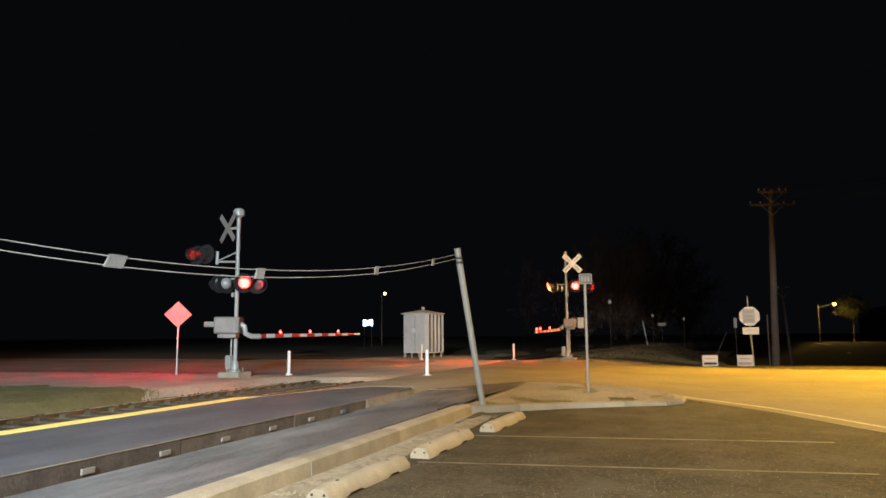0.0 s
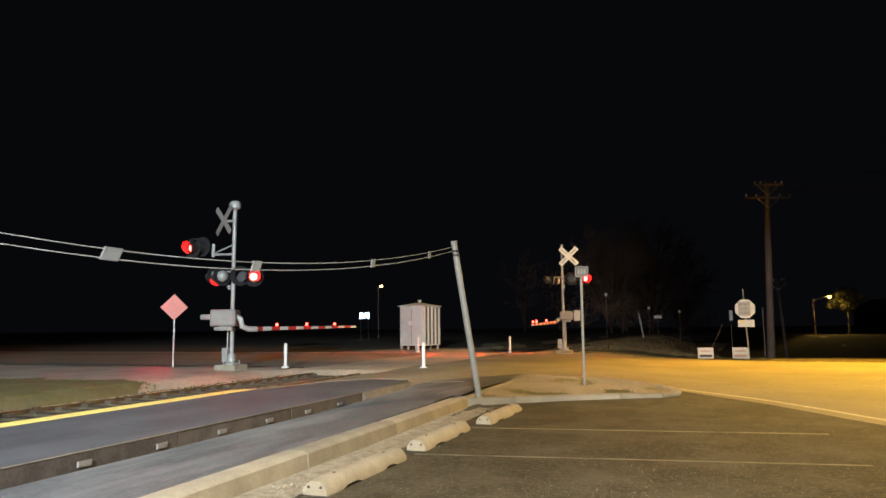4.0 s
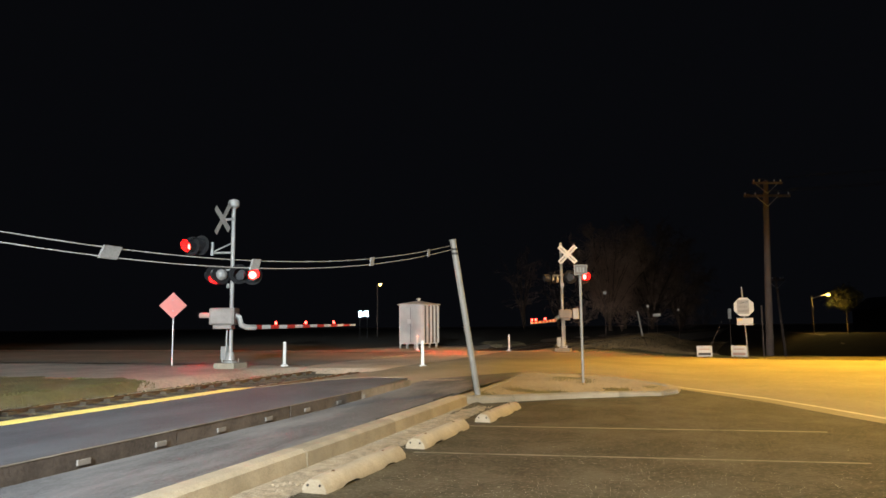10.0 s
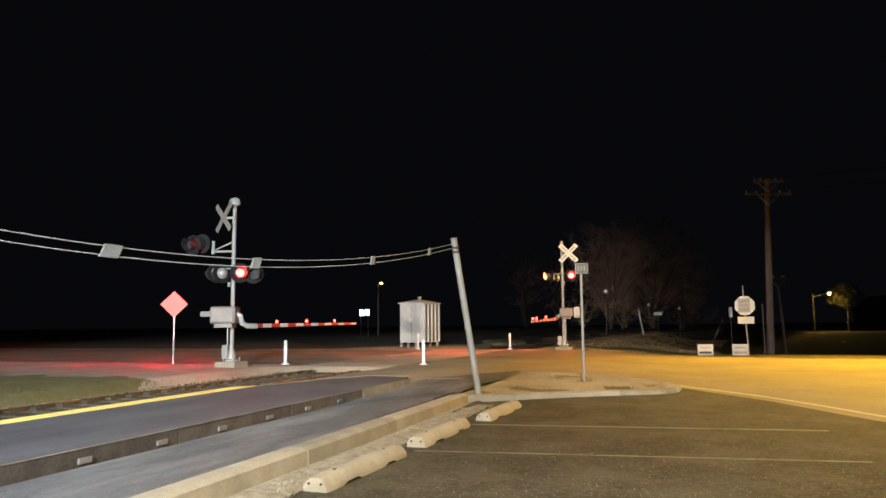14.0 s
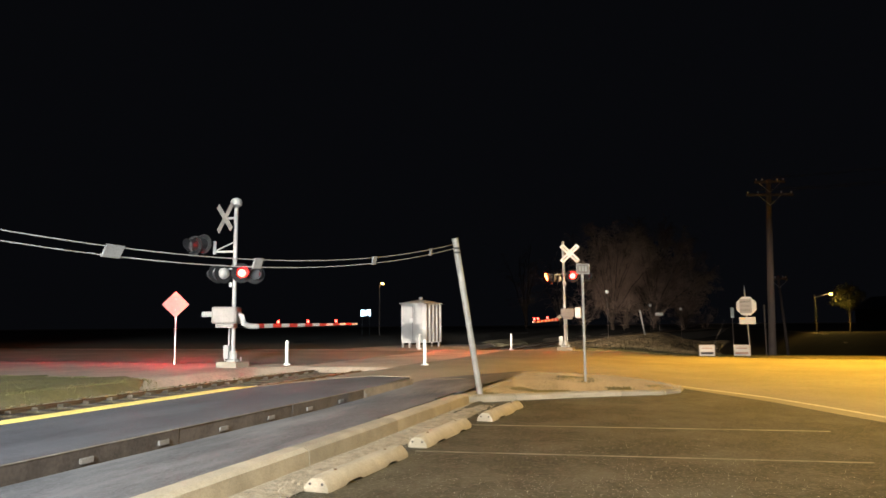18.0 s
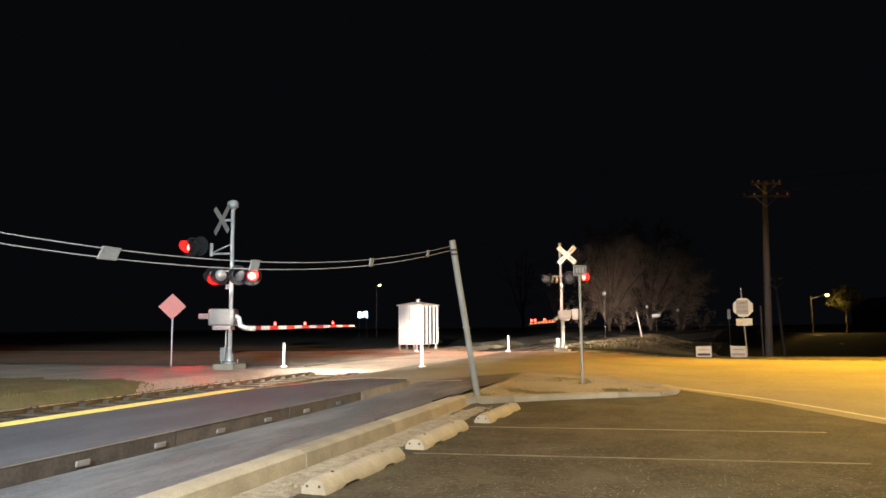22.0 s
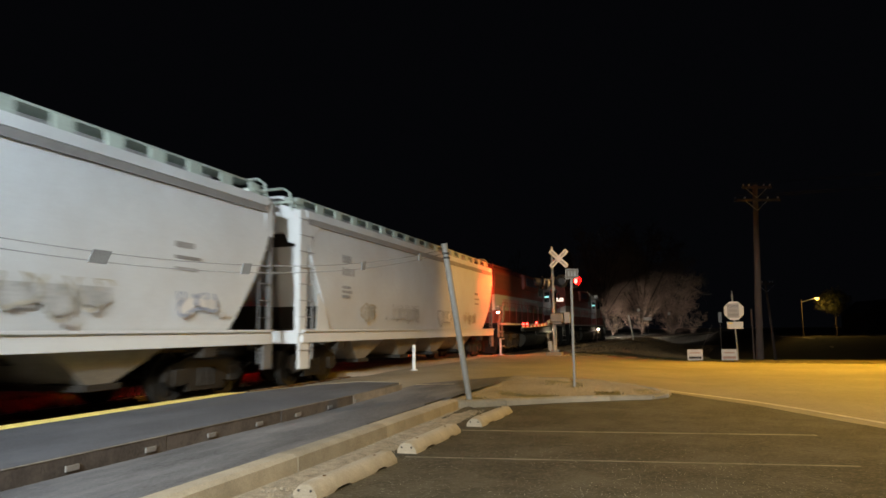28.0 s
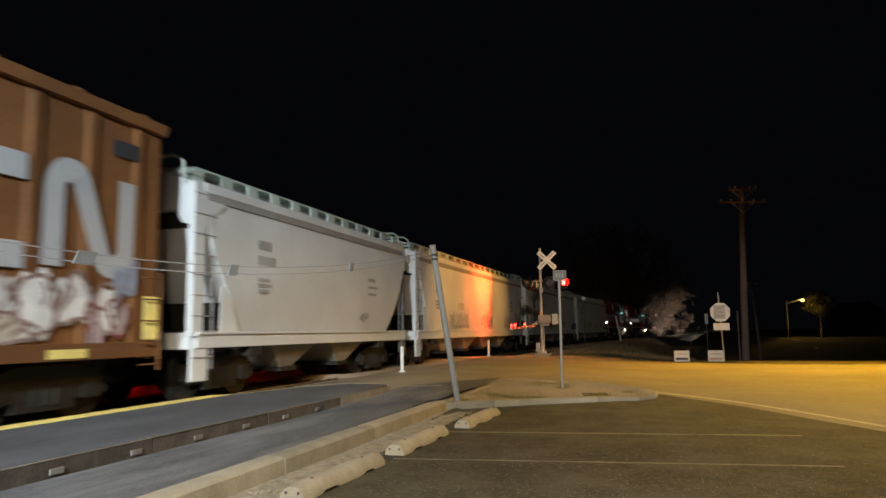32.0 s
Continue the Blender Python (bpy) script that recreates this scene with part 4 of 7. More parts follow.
# ---- signal cabinet ----
def cabinet():
    o = thing("signal_cabinet", pose(-14.05, 38.2, 0.4, 0, 0, -10), "large silver sheet metal signal cabinet on short legs", "equipment cabinet")
    W, F, B = 0.76, -0.62, 1.18
    part("body", box(-W, W, F, B, 0.22, 2.42, 0.015), PALE_SHEET, o)
    part("door", box(-W + 0.12, W - 0.1, F - 0.025, F - 0.002, 0.32, 2.32, 0.012), PALE_SHEET, o, "flat silver door")
    part("door_handle", box(0.1, 0.16, F - 0.06, F - 0.026, 1.2, 1.42, 0.01), STEEL, o)
    part("door_seam", box(-0.012, 0.012, F - 0.029, F - 0.0255, 0.34, 2.3), BRACKET, o)
    part("notice", box(-0.2, 0.02, F - 0.034, F - 0.0295, 1.36, 1.6), REFLECT, o, "small white notice on the door")
    for z in (0.55, 1.3, 2.05):
        part("hinge", rod((-W + 0.11, F - 0.03, z - 0.07), (-W + 0.11, F - 0.03, z + 0.07), 0.02, n=8), STEEL, o)
    for k in range(5):
        y = F + 0.06 + k * (B - F - 0.12) / 4
        part("side_rib", box(W, W + 0.1, y - 0.04, y + 0.04, 0.25, 2.38, 0.012), PALE_SHEET, o, "folded upright rib")
    # grey panels paint in the unlit side's shade between the ribs
    for k in range(4):
        y = F + 0.06 + (k + 0.5) * (B - F - 0.12) / 4
        part("side_panel", box(W + 0.002, W + 0.012, y - 0.15, y + 0.15, 0.28, 2.36), BRACKET, o, "grey panel for the shade between ribs")
    bm = bmesh.new()
    m = (F + B) / 2
    low = [bm.verts.new((x, y, 2.42)) for x, y in ((-W - 0.1, F - 0.1), (W + 0.14, F - 0.1), (W + 0.14, B + 0.1), (-W - 0.1, B + 0.1))]
    eave = [bm.verts.new((x, y, 2.46)) for x, y in ((-W - 0.1, F - 0.1), (W + 0.14, F - 0.1), (W + 0.14, B + 0.1), (-W - 0.1, B + 0.1))]
    top = [bm.verts.new((x, y, 2.64)) for x, y in ((-0.15, m - 0.2), (0.15, m - 0.2), (0.15, m + 0.2), (-0.15, m + 0.2))]
    for a, b in ((low, eave), (eave, top)):
        for i in range(4):
            bm.faces.new((a[i], a[(i + 1) % 4], b[(i + 1) % 4], b[i]))
    bm.faces.new(top)
    bm.faces.new(low[::-1])
    part("roof", bm, PALE_SHEET, o, "shallow hipped metal roof")
    part("roof_vent", turned([(0.08, 2.6), (0.08, 2.72), (0.13, 2.74), (0.12, 2.8), (0.03, 2.82)], 14, at=(0, m, 0)), PALE_SHEET, o, smooth=True)
    for x in (-W + 0.06, -0.25, 0.25, W - 0.06):
        for y in (F + 0.06, B - 0.06):
            part("leg", box(x - 0.05, x + 0.05, y - 0.05, y + 0.05, -0.1, 0.225), STEEL, o)


cabinet()


# ---- poles with wires ----
def utility_pole(x, y, h, lean, arms, label, r=0.17):
    z = ground_z(x, y)
    o = thing("utility_pole", pose(x, y, z - 0.1), label, "utility pole")
    bm = bmesh.new()
    n, rings = 12, []
    for k in range(n + 1):
        f = k / n
        rings.append([bm.verts.new((lean * f + (r - 0.4 * r * f) * math.cos(a), 0.3 * lean * math.sin(3 * f) + (r - 0.4 * r * f) * math.sin(a), h * f)) for a in (math.pi * i / 6 for i in range(12))])
    for u, v in zip(rings, rings[1:]):
        for i in range(12):
            bm.faces.new((u[i], u[(i + 1) % 12], v[(i + 1) % 12], v[i]))
    part("shaft", bm, POLEWOOD, o, "weathered brown wooden shaft", True)
    part("shaft_top", rod((lean, 0.3 * lean * math.sin(3), h), (lean, 0.3 * lean * math.sin(3), h + 0.02), 0.1, 0.06), POLEWOOD, o)
    for hz, a, b in arms:
        p = part("crossarm", box(-a, b, -0.16, -0.06, hz - 0.06, hz + 0.06, 0.01), POLEWOOD, o)
        p.matrix_basis = pose(lean * hz / h, 0, 0, 0, 0, 18)
        for s in (-a + 0.08, -a * 0.5, b * 0.5, b - 0.08):
            part("insulator", turned([(0.02, hz + 0.06), (0.02, hz + 0.1), (0.045, hz + 0.12), (0.04, hz + 0.16), (0.015, hz + 0.18)], 10, at=(s, -0.11, 0)), WHITE, p, "small pale insulator")
        for s in (-1, 1):
            part("arm_brace", rod((s * 0.55, -0.11, hz - 0.05), (0, -0.13, hz - 0.55), 0.015, n=6), STEEL, p)
    return o


utility_pole(4.5, 39.7, 9.2, 0.28, ((9.05, 0.75, 0.8), (8.38, 1.2, 1.2)), "tall weathered wooden utility pole with two crossarms", 0.2)
utility_pole(6.6, 50.0, 5.3, -0.35, ((5.1, 0.5, 0.5),), "dark wooden utility pole farther off", 0.1)


def line_wires():
    for k, (dx, z) in enumerate(((-0.9, 8.4), (0.2, 8.4), (0.95, 8.4), (-0.4, 9.05), (0.6, 9.05))):
        pts = []
        a, b = Vector((4.8 + dx, 39.6 + 0.33 * dx, z)), Vector((48 + dx, 18.0 + 0.33 * dx, z + 0.6))
        for i in range(21):
            f = i / 20
            p = a.lerp(b, f)
            pts.append(p - Vector((0, 0, 4.4 * f * (1 - f))))
        tagged(link("power_line", pipe(pts, 0.009, 5), BLACK), "thin dark power line between wooden poles", "power line", "power lines")


line_wires()


# ---- the train; each car's y axis points ahead, z counts from the rail's top ----
LOCO_RED = mat("faded_red_loco_paint", (0.25, 0.036, 0.022), 0.5, vary=0.25, scale=1.2, fine=30, bump=0.06, dirt=(0.2, 0.06, 0.044), dirt_amount=0.5)
LOCO_WHITE = mat("dusty_white_loco_paint", (0.44, 0.445, 0.45), 0.45, vary=0.12, scale=1.2, fine=30, bump=0.06, dirt=(0.5, 0.42, 0.4), dirt_amount=0.4)
LOCO_STEP = mat("grimy_grey_steps", (0.016, 0.016, 0.014), 0.8, vary=0.4, scale=3, fine=30, bump=0.2)
LOCO_GREY = mat("dusty_grey_loco_roof", (0.26, 0.25, 0.22), 0.6, vary=0.3, scale=1.5, fine=30, bump=0.15)
STEP_GREY = mat("dusty_pale_grey_plate", (0.23, 0.245, 0.225), 0.6, vary=0.3, scale=3, fine=30, bump=0.1, dirt=(0.12, 0.115, 0.095), dirt_amount=0.6)
SEAM = mat("dark_red_panel_gap", (0.12, 0.02, 0.018), 0.6, vary=0.3, scale=3, fine=30, bump=0.0)
GRIME = mat("oily_running_gear", (0.03, 0.026, 0.022), 0.6, 0.2, vary=0.5, scale=3, fine=30, bump=0.4, dirt=(0.045, 0.038, 0.03), dirt_amount=0.4)
TRUCK = mat("dusty_truck_casting", (0.085, 0.066, 0.044), 0.85, vary=0.6, scale=3, fine=30, bump=0.4, dirt=(0.022, 0.018, 0.014), dirt_amount=0.9)
UNDER_BLACK = mat("near_black_underframe", (0.009, 0.009, 0.009), 0.85, vary=0.5, scale=3, fine=30, bump=0.3)
TANK = mat("dusty_fuel_tank", (0.075, 0.074, 0.062), 0.65, vary=0.35, scale=1.5, fine=30, bump=0.1, dirt=(0.04, 0.04, 0.032), dirt_amount=0.7)
HATCH = mat("dusty_grey_hatch", (0.1, 0.095, 0.08), 0.6, vary=0.35, scale=1.5, fine=30, bump=0.1, dirt=(0.08, 0.075, 0.07), dirt_amount=0.5)
GRILLE = mat("dusty_radiator_grille", (0.2, 0.06, 0.045), 0.6, vary=0.3, scale=4, fine=60, bump=0.3)
BLUEDARK = mat("dark_blue_panel", (0.03, 0.035, 0.09), 0.35, vary=0.25, scale=2, fine=40, bump=0.05)
PINKINK = mat("faded_red_lettering", (0.4, 0.26, 0.255), 0.55, vary=0.3, scale=3, fine=40, bump=0.03)
CAR_WHITE = mat("dusty_pale_hopper_paint", (0.7, 0.71, 0.71), 0.6, vary=0.1, scale=0.7, fine=25, bump=0.05, dirt=(0.52, 0.48, 0.43), dirt_amount=0.45)
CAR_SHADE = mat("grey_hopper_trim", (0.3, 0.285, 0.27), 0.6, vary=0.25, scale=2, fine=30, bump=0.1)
END_DARK = mat("dark_grey_car_end", (0.12, 0.115, 0.11), 0.7, vary=0.3, scale=2, fine=30, bump=0.1)
CAR_GREEN = mat("pale_green_roof_walk", (0.45, 0.5, 0.43), 0.6, vary=0.25, scale=3, fine=40, bump=0.15)
CHUTE = mat("dusty_hopper_chute", (0.24, 0.205, 0.16), 0.8, vary=0.35, scale=2, fine=30, bump=0.2, dirt=(0.14, 0.12, 0.1), dirt_amount=0.6)
RUST = mat("rust_brown_boxcar_paint", (0.165, 0.064, 0.017), 0.8, vary=0.4, scale=0.9, fine=25, bump=0.12, dirt=(0.085, 0.035, 0.014), dirt_amount=0.6)
TAGS = [mat("faded_blue_spray", (0.28, 0.31, 0.38), 0.6, vary=0.35, scale=3, fine=20, bump=0.0), mat("faded_pink_spray", (0.46, 0.36, 0.36), 0.6, vary=0.35, scale=3, fine=20, bump=0.0),
        mat("faded_grey_spray", (0.34, 0.33, 0.33), 0.6, vary=0.35, scale=3, fine=20, bump=0.0), mat("faded_ochre_spray", (0.42, 0.38, 0.3), 0.6, vary=0.35, scale=3, fine=20, bump=0.0),
        mat("dark_red_spray", (0.22, 0.06, 0.06), 0.6, vary=0.35, scale=3, fine=20, bump=0.0), mat("pale_spray", (0.66, 0.63, 0.6), 0.6, vary=0.25, scale=3, fine=20, bump=0.0),
        mat("thin_grey_spray", (0.46, 0.45, 0.43), 0.6, vary=0.35, scale=3, fine=20, bump=0.0), mat("thin_brown_spray", (0.42, 0.36, 0.3), 0.6, vary=0.35, scale=3, fine=20, bump=0.0),
        mat("dusty_pink_spray", (0.3, 0.2, 0.175), 0.6, vary=0.35, scale=3, fine=20, bump=0.0)]
PANE = glass("dark_cab_window", (0.02, 0.025, 0.025))
for m in (UNDER_BLACK, GRIME, TRUCK, TANK, LOCO_STEP):
    m.node_tree.nodes["Principled BSDF"].inputs["Specular IOR Level"].default_value = 0.12
HEADLIGHT = glow("headlight_lit", (1.0, 0.9, 0.78), 1450000)
BOARD_LIT = glow("number_board_lit", (1.0, 0.9, 0.75), 3.0)
STEP_LIT = glow("step_lamp_lit", (1.0, 0.82, 0.56), 420)
REAR_LIT = glow("dim_step_lamp_lit", (1.0, 0.86, 0.62), 70)
CAB_LIT = glow("dim_cab_screen", (0.35, 0.9, 0.9), 2.0)


def wheelset(parent, y, r=0.46):
    """Two flanged wheels on an axle."""
    bm = bmesh.new()
    prof = [(0.08, -0.09), (0.13, -0.1), (0.16, -0.05), (0.36 * r / 0.46, -0.03), (r - 0.05, -0.07), (r, -0.07), (r - 0.008, 0.055), (r + 0.028, 0.06), (r + 0.028, 0.085), (r - 0.05, 0.085), (0.16, 0.06), (0.08, 0.07)]
    for s in (1, -1):
        turned(prof, 28, bm, at=(0.78 * s, 0, 0), m=pose(0, 0, 0, 0, -90 * s))
    for s in (1, -1):
        for k in range(4):
            a = math.pi / 2 * k
            rod((s * 0.84, 0.27 * math.cos(a), 0.27 * math.sin(a)), (s * 0.845, 0.27 * math.cos(a), 0.27 * math.sin(a)), 0.045, n=8, bm=bm)
    rod((-0.8, 0, 0), (0.8, 0, 0), 0.08, n=12, bm=bm)
    o = part("wheelset", bm, GRIME, parent, "greasy steel wheels on an axle", True)
    m = pose(0, y, r)
    o.matrix_basis = m
    WHEELS.append((o, m))


def side_frame(parent, y, axles, x, name="truck_frame", metal=None):
    """The cast side frames, springs and journal boxes of one truck."""
    a = axles[-1]
    for s in (-1, 1):
        out = [(-a - 0.35, 0.42), (-a - 0.25, 0.68), (-0.5, 0.85), (0.5, 0.85), (a + 0.25, 0.68), (a + 0.35, 0.42), (a + 0.15, 0.3), (a - 0.3, 0.36), (0.55, 0.2), (-0.55, 0.2), (-a + 0.3, 0.36), (-a - 0.15, 0.3)]
        o = part(name, prism([(p + y, q) for p, q in out], s * x - 0.06, s * x + 0.06, axis="x"), metal or GRIME, parent, "cast steel truck side frame")
        for q in axles + [-v for v in axles if v] :
            part("journal_box", box(s * x - 0.1, s * x + 0.1, y + q - 0.16, y + q + 0.16, 0.32, 0.62, 0.03), metal or GRIME, o)
        for q in (-0.2, 0.0, 0.2):
            part("spring", rod((s * (x + 0.02), y + q, 0.28), (s * (x + 0.02), y + q, 0.62), 0.075, n=10), metal or GRIME, o)
    part("bolster", box(-x, x, y - 0.2, y + 0.2, 0.45, 0.9, 0.03), GRIME, parent)


def loco_truck(parent, y):
    """A three-axle engine truck: arched side frames on pedestals, with boxes, springs, brakes and pipes."""
    for s in (-1, 1):
        x = s * 1.17
        out = [(-2.35, 0.78), (-2.2, 0.95), (-1.2, 0.98), (-0.75, 1.12), (0.75, 1.12), (1.2, 0.98), (2.2, 0.95), (2.35, 0.78)]
        for q in (1.75, 0.0, -1.75):
            out += [(q + 0.4, 0.74), (q + 0.33, 0.34), (q + 0.2, 0.34), (q + 0.18, 0.68), (q - 0.18, 0.68), (q - 0.2, 0.34), (q - 0.33, 0.34), (q - 0.4, 0.74)]
        o = part("truck_frame", prism([(p + y, q) for p, q in out], x - 0.07, x + 0.07, axis="x"), TRUCK, parent, "dusty cast truck frame")
        for q in (-1.75, 0.0, 1.75):
            part("journal_box", box(x - 0.09, x + 0.11, y + q - 0.15, y + q + 0.15, 0.36, 0.64, 0.03), GRIME, o)
            part("journal_cover", rod((x + s * 0.1, y + q, 0.5), (x + s * 0.14, y + q, 0.5), 0.11, n=12), TRUCK, o)
            part("pedestal_tie", box(x - 0.05, x + 0.05, y + q - 0.34, y + q + 0.34, 0.29, 0.34), TRUCK, o)
        for q in (-0.875, 0.875):
            part("spring", rod((x + s * 0.03, y + q - 0.16, 0.42), (x + s * 0.03, y + q - 0.16, 0.76), 0.08, n=10), GRIME, o)
            part("spring", rod((x + s * 0.03, y + q + 0.16, 0.42), (x + s * 0.03, y + q + 0.16, 0.76), 0.08, n=10), GRIME, o)
            part("spring_seat", box(x - 0.1, x + 0.1, y + q - 0.34, y + q + 0.34, 0.34, 0.42, 0.01), TRUCK, o)
            part("brake_cylinder", rod((x + s * 0.17, y + q - 0.26, 0.93), (x + s * 0.17, y + q + 0.2, 0.93), 0.11, n=12), TRUCK, o, "dusty brake cylinder")
            part("brake_lever", rod((x + s * 0.14, y + q + 0.34, 1.02), (x + s * 0.12, y + q + 0.46, 0.36), 0.03, n=6), TRUCK, o)
        part("brake_pipe", pipe([(x + s * 0.1, y - 2.2, 1.0), (x + s * 0.13, y - 0.9, 1.1), (x + s * 0.13, y + 0.9, 1.1), (x + s * 0.1, y + 2.2, 1.0)], 0.02), GRIME, o)
        for q in (-2.42, 2.42):
            part("sand_pipe", pipe([(x, y + q, 1.1), (x - s * 0.1, y + q, 0.7), (x - s * 0.35, y + q * 0.97, 0.2)], 0.025), GRIME, o)
    part("bolster", box(-1.1, 1.1, y - 0.35, y + 0.35, 0.5, 1.05, 0.03), UNDER_BLACK, parent)


def coupler(parent, y, s):
    o = part("coupler", box(-0.12, 0.12, min(y, y + s * 0.55), max(y, y + s * 0.55), 0.75, 0.98, 0.03), GRIME, parent)
    part("knuckle", box(-0.2, 0.16, min(y + s * 0.5, y + s * 0.74), max(y + s * 0.5, y + s * 0.74), 0.7, 1.02, 0.05), GRIME, o)
    part("air_hose", pipe([(0.35, y, 0.85), (0.37, y + s * 0.15, 0.6), (0.3, y + s * 0.4, 0.45), (0.15, y + s * 0.62, 0.55)], 0.025), BLACK, parent)


def louvre(parent, x0, x1, y0, y1, z0, z1, n, material, label):
    """A panel with slats standing proud of it, on the side at x1."""
    o = part("grille", box(x0, x1, y0, y1, z0, z1, 0.01), material, parent, label)
    d = 1 if x1 > abs(x0) or x0 > 0 else -1
    edge = x1 if d > 0 else x0
    for k in range(n):
        z = z0 + (k + 0.5) * (z1 - z0) / n
        part("slat", box(min(edge, edge + d * 0.01), max(edge, edge + d * 0.01), y0 + 0.04, y1 - 0.04, z - 0.02, z + 0.012), material, o)
    return o


def locomotive(label, headlamps, R):
    """R is the length behind the middle, L the length ahead of it."""
    L = 9.35
    o = thing("locomotive", pose(0, 0, 0), label, "locomotive", "freight train")
    part("underframe", box(-1.12, 1.12, -R + 0.3, L - 0.3, 1.06, 1.5, 0.02), UNDER_BLACK, o)
    for s in (-1, 1):
        part("side_sill", box(min(s * 1.3, s * 1.47), max(s * 1.3, s * 1.47), -R + 0.3, L - 0.3, 1.4, 1.5, 0.01), UNDER_BLACK, o)
    part("deck", box(-1.53, 1.53, -R + 0.15, L - 0.15, 1.5, 1.6, 0.01), GRIME, o)
    for s in (-1, 1):
        part("deck_stripe", box(s * 1.535 - 0.01, s * 1.535 + 0.01, -R + 0.15, L - 0.15, 1.5, 1.6, 0.004), LOCO_WHITE, o, "white stripe along the deck edge")
    tank = [(-1.42, 0.8), (-1.38, 0.6), (-1.27, 0.42), (-1.08, 0.3), (-0.8, 0.26), (0.8, 0.26), (1.08, 0.3), (1.27, 0.42), (1.38, 0.6), (1.42, 0.8), (1.36, 0.94), (1.2, 1.0), (1.0, 1.05), (-1.0, 1.05), (-1.2, 1.0), (-1.36, 0.94)]
    part("fuel_tank", prism(tank, -2.9, 2.9), TANK, o, "dusty grey fuel tank", True)
    for y in (-2.8, 0, 2.8):
        part("tank_band", prism([(a * 1.008, b - 0.004) for a, b in tank], y - 0.03, y + 0.03), GRIME, o)
    for s in (-1, 1):
        part("air_reservoir", rod((s * 1.34, -3.4, 1.27), (s * 1.34, 1.2, 1.27), 0.115, n=14), TANK, o, "dusty air tank above the fuel tank", True)
        for k in range(int((R + L - 0.6) / 0.64)):
            y = -R + 0.4 + k * 0.64
            part("reflector_strip", box(s * 1.547 - 0.002, s * 1.547 + 0.002, y, y + 0.4, 1.515, 1.585), REFLECT, o, "white reflecting strip")
        for y in (-2.2, 0.9):
            part("tank_bracket", box(min(s * 1.15, s * 1.3), max(s * 1.15, s * 1.3), y - 0.05, y + 0.05, 0.98, 1.4), UNDER_BLACK, o)
    for y in (3.2 - R, 6.15):
        loco_truck(o, y)
        for q in (-1.75, 0, 1.75):
            wheelset(o, y + q, 0.5)
    # long hood in bands of colour
    y0, y1 = 1.45 - R, 4.55
    part("hood_lower", box(-0.95, 0.95, y0, y1, 1.6, 2.28, 0.02), LOCO_RED, o, "red lower engine hood")
    for s in (-1, 1):
        part("end_panel", prism([(0, y0 - 0.42), (s * 0.95, y0), (0, y0)], 1.62, 4.26, axis="z"), LOCO_RED, o, "red angled end of the engine hood")
    part("end_cap", prism([(0, y0 - 0.42), (0.95, y0), (0.75, y0 + 0.2), (-0.75, y0 + 0.2), (-0.95, y0)], 4.26, 4.5, axis="z"), LOCO_RED, o, "red sloped cap over the hood end")
    part("hood_band", box(-0.955, 0.955, y0 + 0.002, y1, 2.28, 3.08), LOCO_WHITE, o, "white band along the engine hood")
    top = [(-0.95, 3.08), (-0.95, 4.28), (-0.75, 4.56), (0.75, 4.56), (0.95, 4.28), (0.95, 3.08)]
    part("hood_upper", prism(top, y0, y1), LOCO_RED, o, "red upper engine hood")
    for s in (-1, 1):
        for k in range(13):
            y = y0 + 0.5 + k * 0.86
            part("hood_door_seam", box(s * 0.952 - 0.006, s * 0.952 + 0.006, y - 0.01, y + 0.01, 1.66, 2.27), SEAM, o)
        # the band's worn lettering as plain bars
        for k in range(21):
            if k in (9, 11):
                continue
            y = y0 + 1.5 + k * 0.42
            part("lettering_bar", box(s * 0.966 - 0.006, s * 0.966 + 0.006, y, y + (0.35 if k != 10 else 0.25), 2.46, 2.9), PINKINK, o, "faded red lettering bar")
        louvre(o, *((0.9, 0.965) if s > 0 else (-0.965, -0.9)), y0 + 0.15, y0 + 3.75, 3.4, 4.15, 8, GRILLE, "dusty dark radiator grille")
        part("brake_blister", box(min(s * 0.5, s * 1.1), max(s * 0.5, s * 1.1), -1.5, 2.4, 3.62, 4.48, 0.06), LOCO_RED, o, "red bulge on the hood's upper side", True)
        part("blister_panel", box(s * 1.105 - 0.012, s * 1.105 + 0.012, -1.1, 1.8, 3.85, 4.32, 0.01), BLUEDARK, o, "dark blue panel")
        part("filter_hatch", box(s * 0.97 - 0.02, s * 0.97 + 0.02, 2.95, 4.5, 3.4, 4.2, 0.01), HATCH, o, "dusty grey filter hatch")
        part("side_vent", box(s * 0.965 - 0.01, s * 0.965 + 0.01, -2.6, -1.2, 1.8, 2.1, 0.01), GRILLE, o)
    for y in (y0 + 0.85, y0 + 2.15, y0 + 3.45):
        part("roof_fan", turned([(0.58, 4.58), (0.58, 4.7), (0.5, 4.72), (0.1, 4.72)], 24, at=(0, y, 0)), LOCO_RED, o, "round roof fan", True)
    for y in (-0.9, 0.7):
        part("roof_fan", turned([(0.52, 4.54), (0.52, 4.68), (0.45, 4.71), (0.1, 4.71)], 24, at=(0, y, 0)), LOCO_RED, o, smooth=True)
    part("exhaust_stack", box(-0.2, 0.2, -2.9, -2.3, 4.44, 4.7, 0.02), GRIME, o)
    part("filter_housing", box(-0.8, 0.8, 2.8, 4.5, 4.38, 4.6, 0.04), LOCO_GREY, o)
